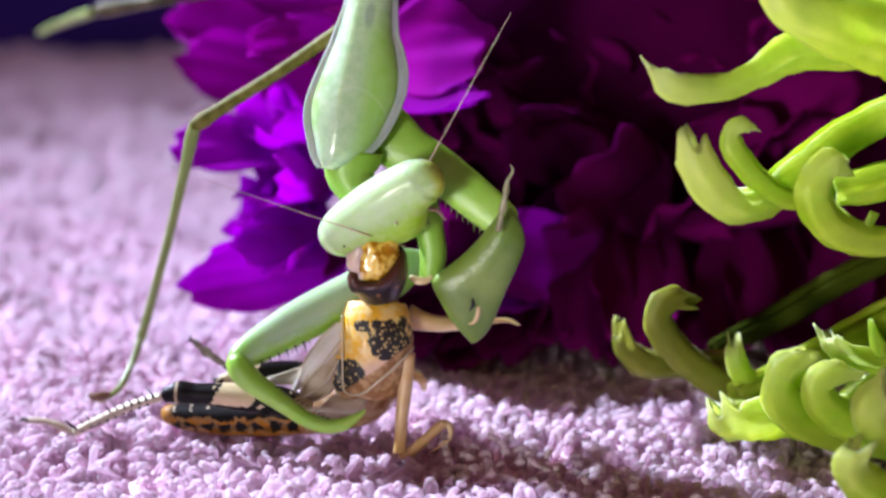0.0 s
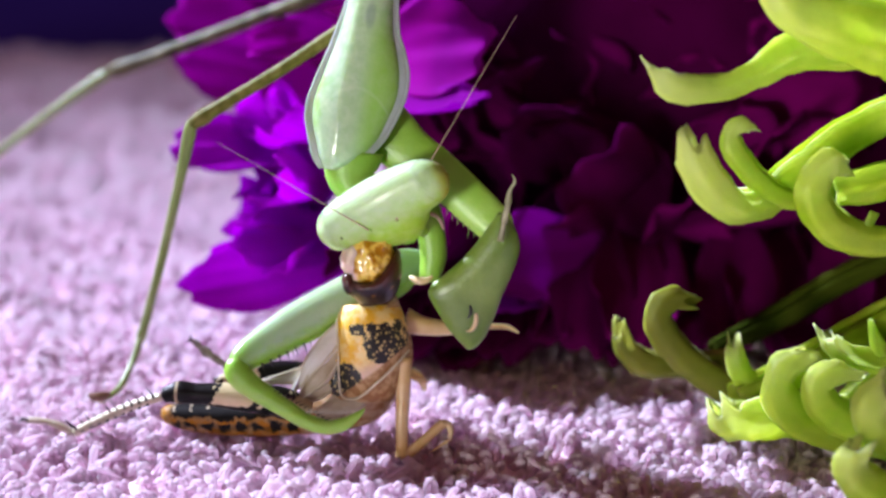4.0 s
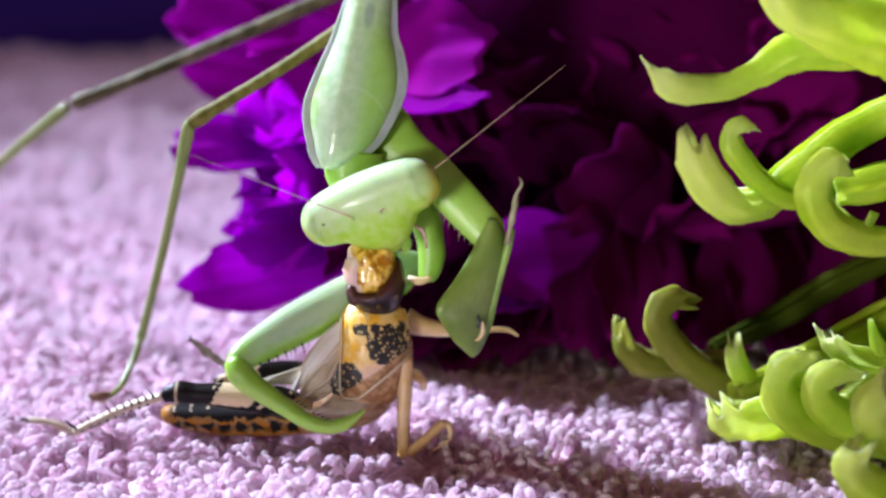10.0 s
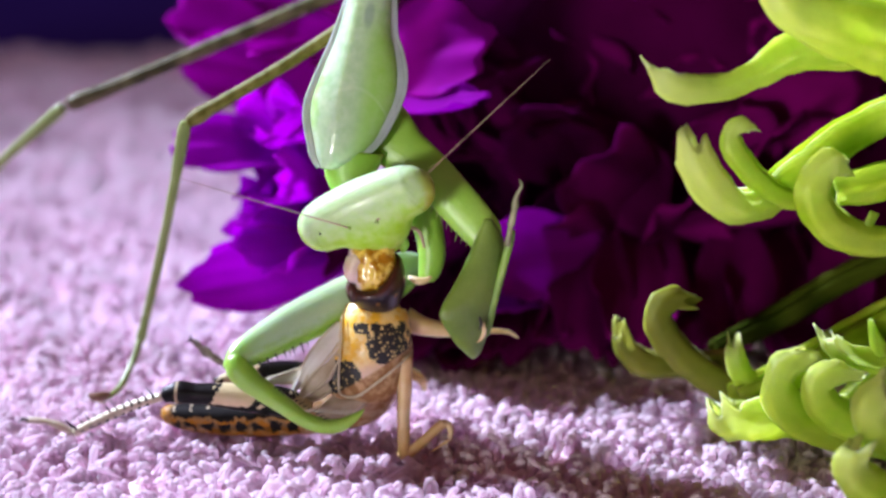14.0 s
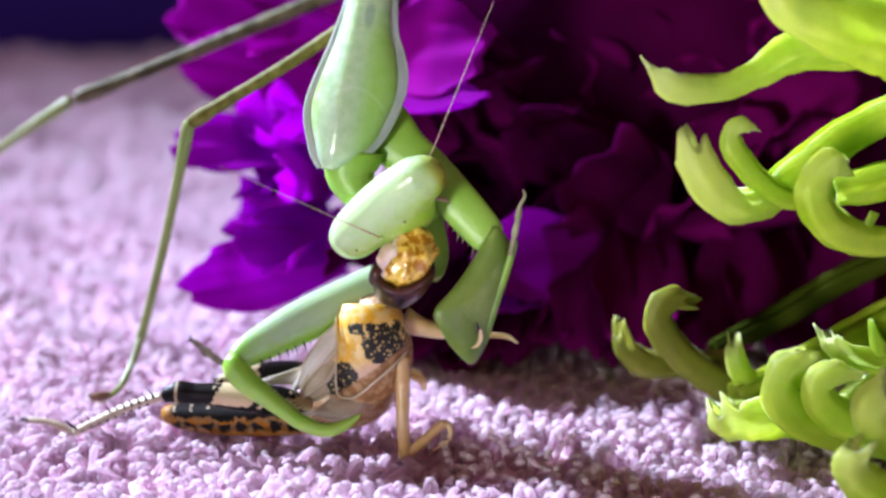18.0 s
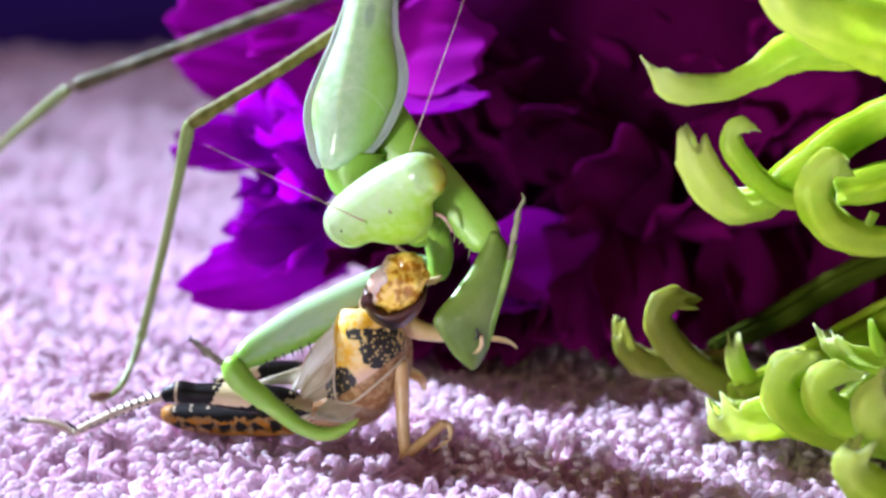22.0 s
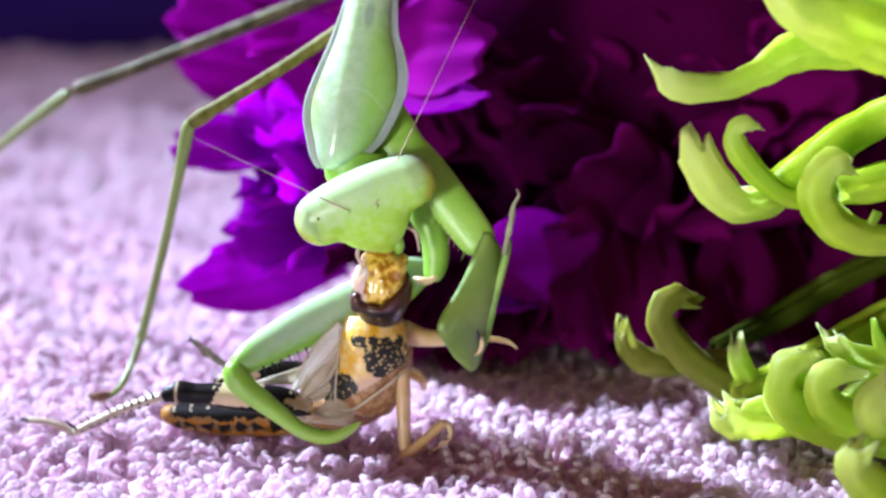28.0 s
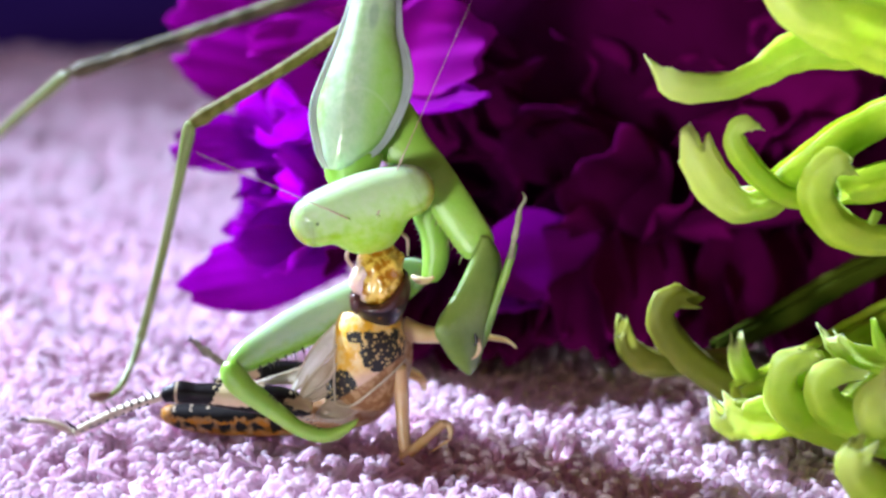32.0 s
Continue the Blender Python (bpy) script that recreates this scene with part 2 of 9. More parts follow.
# near-black, so gaps between petals read as shade
PURPLE_FILLER = material("violet_filler", (0.03, 0.0005, 0.02), (0.05, 0.0008, 0.034), 200, 0.9, 0.4, 900, spec=0.0)
LIME = material("lime_floret", (0.42, 0.63, 0.012), (0.64, 0.78, 0.06), 330, 0.5, 0.5, 800, sub=0.8, random_value=0.18, spec=0.3, sub_radius=(0.003, 0, 0), through_light=0.5)
TOWEL.node_tree.nodes["Principled BSDF"].inputs["Sheen Weight"].default_value = 0.35
pale_ends(LIME, "tip", (0.80, 0.85, 0.22))
# darker copies of the lime: the violet flower's shadow is put into the colour
SHADED_STEM = material("shaded_stem", (0.022, 0.034, 0.002), (0.045, 0.055, 0.004), 260, 0.85, 0.3, 1400, spec=0.02)
SHADED_LIME = material("shaded_floret", (0.13, 0.15, 0.011), (0.21, 0.21, 0.024), 260, 0.55, 0.3, 1400, sub=0.6, random_value=0.15, spec=0.25, sub_radius=(0.002, 0, 0), through_light=0.3)
GREEN = material("mantis_green", (0.23, 0.46, 0.035), (0.34, 0.56, 0.09), 190, 0.42, 0.22, 2600, sub=0.75, coat=0.10)
GREEN_DARK = material("mantis_deep_green", (0.09, 0.18, 0.02), (0.24, 0.38, 0.06), 330, 0.45, 0.12, 2600, sub=0.6, coat=0.05)
FLANGE = material("pale_lilac_rim", (0.42, 0.50, 0.44), (0.60, 0.64, 0.64), 420, 0.22, 0.1, 2600, sub=0.3, coat=0.5, through_light=0.3)
SPINE_GREEN = material("spine_green", (0.30, 0.38, 0.12), (0.16, 0.14, 0.05), 900, 0.4)
SPINE_PALE = material("pale_spine", (0.62, 0.60, 0.48), (0.40, 0.34, 0.22), 900, 0.3)
SPINE_DARK = material("dark_spine", (0.012, 0.009, 0.010), (0.03, 0.02, 0.02), 900, 0.35)
SHIELD_GREEN = patterned("shield_green", paint_shield, 0.24, 0.4, 0.7, 0.08)
HEAD_GREEN = patterned("head_green", paint_mantis_head, 0.38, 0.15, 0.75, 0.08)
EYE_GREEN = patterned("eye_green", paint_mantis_head, 0.18, 0.5, 0.75, 0.08)
THIGH = patterned("thigh_green", paint_thigh, 0.30, 0.35, 0.7, 0.08)
SHANK = material("shank_green", (0.095, 0.165, 0.018), (0.20, 0.285, 0.055), 330, 0.38, 0.2, 2600, sub=0.7, coat=0.15)
OLIVE = patterned("olive_leg", paint_leg, 0.5, 0.0, 0.0)
OLIVE.node_tree.nodes["Principled BSDF"].inputs["Specular IOR Level"].default_value = 0.15
OLIVE_DARK = material("dark_olive_leg", (0.06, 0.055, 0.022), (0.18, 0.16, 0.08), 900, 0.4, 0.4, 2200, spec=0.12)
OLIVE_GREEN = material("green_shank", (0.20, 0.27, 0.055), (0.29, 0.34, 0.11), 220, 0.36, 0.1, 2600)
FEELER = material("feeler_pink", (0.42, 0.26, 0.20), (0.50, 0.34, 0.28), 900, 0.45)
PRONOTUM = patterned("saddle_pattern", paint_pronotum, 0.42, 0.08)
FEMUR = patterned("femur_pattern", paint_femur, 0.34, 0.0, 0.0)
ABDOMEN = patterned("abdomen_pattern", paint_abdomen, 0.45, 0.0, 0.0)
for dull in (FEMUR, ABDOMEN):
    dull.node_tree.nodes["Principled BSDF"].inputs["Specular IOR Level"].default_value = 0.15
SHELL = patterned("head_shell", paint_head_shell, 0.30, 0.15, 0.0)
FLESH = patterned("wet_flesh", paint_flesh, 0.20, 0.5, 0.4)
GEL = material("wet_gel", (0.62, 0.42, 0.34), (0.74, 0.60, 0.52), 900, 0.08, 0.2, 1800, sub=0.6, coat=0.8)
THORAX = patterned("tan_thorax", paint_thorax, 0.35, 0.2)
CREAM_LEG = material("cream_leg", (0.55, 0.47, 0.30), (0.66, 0.58, 0.42), 900, 0.4, 0.15, 3000)
AMBER_LEG = material("amber_leg", (0.62, 0.38, 0.14), (0.72, 0.53, 0.30), 500, 0.32, 0.12, 3000, sub=0.2, coat=0.2)
WING = material("wing_pad", (0.84, 0.82, 0.80), (0.66, 0.60, 0.48), 420, 0.4, 0.5, 1800, coat=0.1)
WING_BROWN = material("brown_wing_pad", (0.40, 0.31, 0.19), (0.66, 0.57, 0.42), 420, 0.4, 0.5, 1800, coat=0.1)
BROWN_FOOT = material("brown_foot", (0.16, 0.07, 0.04), (0.26, 0.13, 0.08), 900, 0.45)
FADED_FOOT = material("faded_foot", (0.14, 0.13, 0.06), (0.26, 0.24, 0.14), 900, 0.4)
GREY_FOOT = material("grey_foot", (0.42, 0.38, 0.32), (0.16, 0.12, 0.10), 1500, 0.4)


# ---- mesh helpers; lengths in millimetres ----
MM = 0.001


def vec(p):
    return Vector(p) * MM


def thing(name, at, label, category, group="", kind=""):
    ob = new(name)
    ob.empty_display_size = 0.002
    ob.location = vec(at)
    return tagged(ob, label, category, group, kind)


def part(name, bm, mat, parent, label="", smooth=True):
    """Link a bmesh, built in world metres, as one mesh under parent."""
    me = bpy.data.meshes.new(name)
    if smooth:
        for f in bm.faces:
            f.smooth = True
    bm.to_mesh(me)
    bm.free()
    me.materials.append(mat)
    ob = new(name, me)
    if parent is not None:
        ob.parent = parent
        if parent.type == "EMPTY":
            ob.matrix_parent_inverse = Matrix.Translation(-parent.location)
    return tagged(ob, label) if label else ob


def joint(a, b, up=(0, -1, 0.3)):
    """The pose of a limb that starts at a and points with its x axis at b, its z axis towards up."""
    a, b = vec(a), vec(b)
    x = (b - a).normalized()
    y = Vector(up).cross(x).normalized()
    z = x.cross(y)
    m = Matrix((x, y, z)).transposed().to_4x4()
    m.translation = a
    return m


def seat(ob, m):
    """Move ob's origin and axes to the pose m without moving its shape."""
    ob.data.transform(m.inverted())
    ob.matrix_basis = m
    return ob


def rings_mesh(rings, closed=True):
    """A skin over rings of equal length, with capped ends."""
    bm = bmesh.new()
    vs = [[bm.verts.new(p) for p in r] for r in rings]
    k = len(vs[0])
    for r, q in zip(vs, vs[1:]):
        for i in range(k if closed else k - 1):
            bm.faces.new((r[i], r[(i + 1) % k], q[(i + 1) % k], q[i]))
    if closed:
        bm.faces.new(list(reversed(vs[0])))
        bm.faces.new(vs[-1])
    bmesh.ops.recalc_face_normals(bm, faces=bm.faces)
    return bm


def curve_points(pts, n):
    """n points on a smooth curve through pts (tuples of any length)."""
    pts = [np.array(p, float) for p in pts]
    out = []
    m = len(pts) - 1
    for i in range(n):
        u = i / (n - 1) * m
        k = min(int(u), m - 1)
        f = u - k
        p0, p1, p2, p3 = pts[max(k - 1, 0)], pts[k], pts[k + 1], pts[min(k + 2, m)]
        out.append(0.5 * (2 * p1 + (p2 - p0) * f + (2 * p0 - 5 * p1 + 4 * p2 - p3) * f * f + (3 * p1 - p0 - 3 * p2 + p3) * f ** 3))
    return out


def tube(path, radii, side=(0, -1, 0.3), n=20, k=14, flat=1.0, groove=0.0, keel=0.0):
    """A limb along path; radii are (half width, half depth) pairs; side is the way that the flat face looks."""
    pts = curve_points(path, n)
    rad = curve_points([r if isinstance(r, tuple) else (r, r * flat) for r in radii], n)
    rings = []
    side = Vector(side).normalized()
    for i in range(n):
        t = Vector(pts[min(i + 1, n - 1)] - pts[max(i - 1, 0)])
        t.normalize()
        w = side.cross(t)
        if w.length < 1e-4:
            w = Vector((1, 0, 0)).cross(t)
        w.normalize()
        d = t.cross(w)
        a, b = max(rad[i][0], 0.01), max(rad[i][1], 0.01)
        ring = []
        for j in range(k):
            g = 2 * math.pi * j / k
            c, s = math.cos(g), math.sin(g)
            dd = b * s
            if groove and s * d.dot(side) > 0:
                dd *= 1 - groove * (1 - c * c)
            if keel and s * d.dot(side) > 0:
                dd *= 1 + keel * (1 - c * c) ** 5
            ring.append((Vector(pts[i]) + w * (a * c) + d * dd) * MM)
        rings.append(ring)
    return rings_mesh(rings)


def blade(rows, n=48, k=22, sharp=1.2, crest=None):
    """A flat limb along x: rows of (x, one edge, other edge, half depth, height of its middle plane); crest: (y, width, lift) of a ridge."""
    rings = []
    for x, lo, hi, d, zc in curve_points(rows, n):
        ring = []
        for j in range(k):
            g = 2 * math.pi * j / k
            c, q = math.cos(g), math.sin(g)
            y = (lo + hi) / 2 + (hi - lo) / 2 * c
            h = max(d, 0.01) * math.copysign(abs(q) ** sharp, q)
            if crest and q > 0:
                h *= 1 + crest[2] * math.exp(-((y - crest[0]) / crest[1]) ** 2)
            ring.append(Vector((x, y, zc + h)) * MM)
        rings.append(ring)
    return rings_mesh(rings)


def ball(centre, radii, turn=None, seg=18):
    bm = bmesh.new()
    bmesh.ops.create_uvsphere(bm, u_segments=seg, v_segments=seg * 2 // 3, radius=1.0)
    m = Matrix.Translation(vec(centre)) @ (turn or Matrix()) @ Matrix.Diagonal((*[r * MM for r in radii], 1))
    bm.transform(m)
    return bm


def merged(*meshes):
    """One bmesh out of several."""
    out = bmesh.new()
    for bm in meshes:
        me = bpy.data.meshes.new("piece")
        bm.to_mesh(me)
        bm.free()
        out.from_mesh(me)
        bpy.data.meshes.remove(me)
    return out


def thorns(mat, parent, start, end, lean, length, count, r=0.09, jitter=0.3):
    """A row of small thorns from start to end, each leaning along lean, each a part of its limb."""
    start, end, lean = Vector(start), Vector(end), Vector(lean).normalized()
    along = (end - start).normalized()
    other = along.cross(lean)
    for i in range(count):
        f = (i + 0.5) / count
        ln = length * (1 + jitter * (random.random() - 0.5) * 2) * (1.0 if i % 3 else 1.35)
        p = start.lerp(end, f)
        bm = bmesh.new()
        tip = bm.verts.new((p + lean * ln + along * (ln * 0.35)) * MM)
        base = [bm.verts.new((p + along * (r * math.cos(a)) + other * (r * math.sin(a)) - lean * 0.08) * MM) for a in (0, 1.26, 2.51, 3.77, 5.03)]
        mid = [bm.verts.new(v.co * 0.5 + (p + lean * ln * 0.55 + along * (ln * 0.10)) * MM * 0.5) for v in base]
        for q in range(5):
            bm.faces.new((base[q], base[(q + 1) % 5], mid[(q + 1) % 5], mid[q]))
            bm.faces.new((mid[q], mid[(q + 1) % 5], tip))
        part("spine", bm, mat, parent)


# ---- ground ----
def towel_height(x, y):
    """Gentle folds of the towel, in millimetres."""
    return 0.35 * np.sin(x * 0.16 + 1.0) * np.cos(y * 0.13) + 0.3 * np.sin(x * 0.31 + y * 0.21) + 0.25 * np.sin(y * 0.42 + 0.7 * np.sin(x * 0.2))


def towel_loops(x0, x1, y0, y1, step, yarn, height, seed, nseg=7, nside=6):
    """Verts and faces of the pile: one bent tube a loop."""
    rng = np.random.RandomState(seed)
    gx, gy = np.meshgrid(np.arange(x0, x1, step), np.arange(y0, y1, step * 1.15))
    cx = gx.ravel() + rng.uniform(-0.38, 0.38, gx.size) * step
    cy = gy.ravel() + rng.uniform(-0.38, 0.38, gx.size) * step
    n = cx.size
    az = rng.uniform(0, np.pi, n)
    h = height * rng.uniform(0.78, 1.18, n)
    half = step * rng.uniform(0.30, 0.62, n)
    lean_x, lean_y = rng.normal(0.10, 0.46, n) * h, rng.normal(-0.30, 0.42, n) * h
    rr = yarn * rng.uniform(0.8, 1.2, n)
    base = towel_height(cx, cy)
    s = np.linspace(-0.25, np.pi + 0.25, nseg)
    a = np.cos(s)[None, :] * half[:, None] * (0.6 + 0.75 * np.clip(np.sin(s), 0, 1))[None, :]
    z = np.sign(np.sin(s))[None, :] * np.abs(np.sin(s))[None, :] ** 0.8 * h[:, None]
    lift = np.clip(np.sin(s), 0, 1)[None, :] ** 1.3
    ca, sa = np.cos(az)[:, None], np.sin(az)[:, None]
    px = cx[:, None] + a * ca + lean_x[:, None] * lift
    py = cy[:, None] + a * sa + lean_y[:, None] * lift
    pz = base[:, None] - height * 0.95 + z
    pts = np.stack((px, py, pz), -1)
    tan = np.gradient(pts, axis=1)
    tan /= np.linalg.norm(tan, axis=2, keepdims=True) + 1e-9
    bi = np.stack((-sa * np.ones_like(a), ca * np.ones_like(a), np.zeros_like(a)), -1)
    nor = np.cross(bi, tan)
    g = np.arange(nside) * 2 * np.pi / nside
    fat = (0.8 + 0.35 * np.clip(np.sin(s), 0, 1))[None, :, None, None] * rr[:, None, None, None]
    verts = pts[:, :, None, :] + fat * (np.cos(g)[None, None, :, None] * bi[:, :, None, :] + np.sin(g)[None, None, :, None] * nor[:, :, None, :])
    i = np.arange(nseg - 1)[:, None] * nside + np.arange(nside)[None, :]
    j = np.arange(nseg - 1)[:, None] * nside + (np.arange(nside)[None, :] + 1) % nside
    quad = np.stack((i, j, j + nside, i + nside), -1).reshape(-1, 4)
    faces = (np.arange(n)[:, None, None] * (nseg * nside) + quad[None]).reshape(-1, 4)
    return verts.reshape(-1, 3) * MM, faces


def mesh_of(name, verts, faces):
    me = bpy.data.meshes.new(name)
    me.vertices.add(len(verts))
    me.vertices.foreach_set("co", verts.ravel())
    me.loops.add(faces.size)
    me.loops.foreach_set("vertex_index", faces.ravel().astype(np.int32))
    me.polygons.add(len(faces))
    me.polygons.foreach_set("loop_start", np.arange(0, faces.size, 4, dtype=np.int32))
    me.polygons.foreach_set("use_smooth", np.ones(len(faces), dtype=bool))
    me.update()
    me.validate()
    return me


def build_towel():
    towel = thing("towel", (0, 40, -1.5), "pale pink terry towel with a looped cotton pile", "towel", kind="structure")
    xs, ys = np.linspace(-95, 95, 70), np.linspace(-60, 112, 66)
    gx, gy = np.meshgrid(xs, ys)
    gz = towel_height(gx, gy) - 0.75
    verts = np.stack((gx, gy, gz), -1).reshape(-1, 3)
    under = verts.copy()
    under[:, 2] = -3.2
    k = len(xs)
    r, c = np.meshgrid(np.arange(len(ys) - 1), np.arange(k - 1), indexing="ij")
    q = (r * k + c).ravel()
    top = np.stack((q, q + 1, q + k + 1, q + k), -1)
    m = len(verts)
    sides = []
    rim = list(range(0, k)) + [i * k + k - 1 for i in range(1, len(ys))] + list(range(m - 2, m - k - 1, -1)) + [i * k for i in range(len(ys) - 2, 0, -1)]
    for i, a in enumerate(rim):
        b = rim[(i + 1) % len(rim)]
        sides.append((a, a + m, b + m, b))
    faces = np.concatenate((top, np.array(sides), top[:, ::-1] + m))
    cloth = new("cloth", mesh_of("cloth", np.concatenate((verts, under)) * MM, faces))
    cloth.data.materials.append(TOWEL_BASE)
    cloth.parent, cloth.matrix_parent_inverse = towel, Matrix.Translation(-towel.location)
    allv, allf, count = [], [], 0
    for args in ((-37, 37, -15, 22, 0.68, 0.225, 2.0, 1, 10, 7), (-47, 47, 22, 55, 0.80, 0.27, 1.9, 2), (-60, 60, 55, 111, 1.2, 0.46, 1.9, 3, 6, 5),
                 (-60, 60, -58, -15, 1.6, 0.5, 1.7, 4, 5, 4)):
        v, f = towel_loops(*args)
        allv.append(v)
        allf.append(f + count)
        count += len(v)
    pile = new("pile", mesh_of("pile", np.concatenate(allv), np.concatenate(allf)))
    pile.data.materials.append(TOWEL)
    pile.parent, pile.matrix_parent_inverse = towel, Matrix.Translation(-towel.location)
    tagged(pile, "dense pink cotton loops", kind="stuff")


def box(lo, hi):
    bm = bmesh.new()
    bmesh.ops.create_cube(bm, size=1.0)
    bm.transform(Matrix.Translation(vec([(a + b) / 2 for a, b in zip(lo, hi)])) @ Matrix.Diagonal((*[(b - a) * MM for a, b in zip(lo, hi)], 1)))
    bmesh.ops.bevel(bm, geom=list(bm.edges), offset=1.5 * MM, segments=2, affect="EDGES")
    return bm


def build_setting():
    table = part("tabletop", box((-420, -420, -24), (420, 480, -3.2)), BLUE, None)
    tagged(table, "dark blue cloth-covered tabletop under the towel", "table", kind="structure")
    # hanging cloth behind, with shallow folds
    bm = bmesh.new()
    cols = []
    for i in range(61):
        x = -420 + 14 * i
        y = 450 + 6 * math.sin(i * 0.55) + 3 * math.sin(i * 1.3)
        cols.append([bm.verts.new(vec(p)) for p in ((x, y, -3), (x, y, 200), (x, y, 420), (x, y + 5, 420), (x, y + 5, 200), (x, y + 5, -3))])
    for a, b in zip(cols, cols[1:]):
        for j in range(6):
            bm.faces.new((a[j], a[(j + 1) % 6], b[(j + 1) % 6], b[j]))
    bmesh.ops.recalc_face_normals(bm, faces=bm.faces)
    tagged(part("backdrop", bm, BLUE, None), "dark blue cloth hanging behind the towel", "backdrop", kind="structure")


build_towel()
build_setting()


# ---- violet flower ----
def petal_mesh(base, tip, width, face, cup=0.25, ruffle=0.12, seed=0, teeth=0.03, nu=16, nv=20):
    """A ruffled petal with thickness, from base to tip, whose inner side looks along face."""
    rng = random.Random(seed)
    a, b = Vector(base), Vector(tip)
    x = b - a
    ln = x.length
    x.normalize()
    y = Vector(face).cross(x).normalized()
    z = x.cross(y)
    ph = [rng.uniform(0, 6.3) for _ in range(5)]
    bm = bmesh.new()
    sheets = []
    for thick in (0.0, -0.16):
        grid = []
        for i in range(nu):
            u = i / (nu - 1)
            prof = (0.30 + 0.70 * math.sin(min(u * 1.15, 1.0) * math.pi / 2)) * (1 - max(0, u - 0.8) ** 2 * 3)
            row = []
            for j in range(nv):
                v = -1 + 2 * j / (nv - 1)
                frill = math.sin(5.0 * v + ph[0]) * 0.6 + math.sin(9.5 * v + ph[1]) * 0.4
                saw = teeth * ln * u ** 4 * (math.sin(7 * v + ph[4]) + 0.5 * math.sin(13 * v + ph[2]) + 0.25 * math.sin(29 * v + ph[0]))
                edge = ln * u * (1 - 0.22 * v * v * u) + saw
                lift = cup * width * (v * v - 0.25) * u + ruffle * width * u * u * (0.35 + 0.65 * abs(v)) * frill
                lift += 0.18 * ln * (u - u * u) * math.sin(ph[3]) + 0.05 * math.sin(14 * v + ph[2]) * u
                p = a + x * edge + y * (width * 0.5 * v * prof * (1 + 0.05 * math.sin(6 * u + ph[1]))) + z * (lift + thick)
                row.append(bm.verts.new(p * MM))
            grid.append(row)
        sheets.append(grid)
    g, h = sheets
    for i in range(nu - 1):
        for j in range(nv - 1):
            bm.faces.new((g[i][j], g[i + 1][j], g[i + 1][j + 1], g[i][j + 1]))
            bm.faces.new((h[i][j], h[i][j + 1], h[i + 1][j + 1], h[i + 1][j]))
    ring = [(0, j) for j in range(nv)] + [(i, nv - 1) for i in range(1, nu)] + [(nu - 1, j) for j in range(nv - 2, -1, -1)] + [(i, 0) for i in range(nu - 2, 0, -1)]
    for q, (i, j) in enumerate(ring):
        i2, j2 = ring[(q + 1) % len(ring)]
        bm.faces.new((g[i][j], g[i2][j2], h[i2][j2], h[i][j]))
    bmesh.ops.recalc_face_normals(bm, faces=bm.faces)
    return bm


def set_back(base, tip):
    """Keep a petal of the sloping front behind the flower's own face."""
    back = max(0.0, 1.15 * max(base.z, tip.z) - min(base.y, tip.y) + 1.0)
    base.y, tip.y = base.y + back, tip.y + back


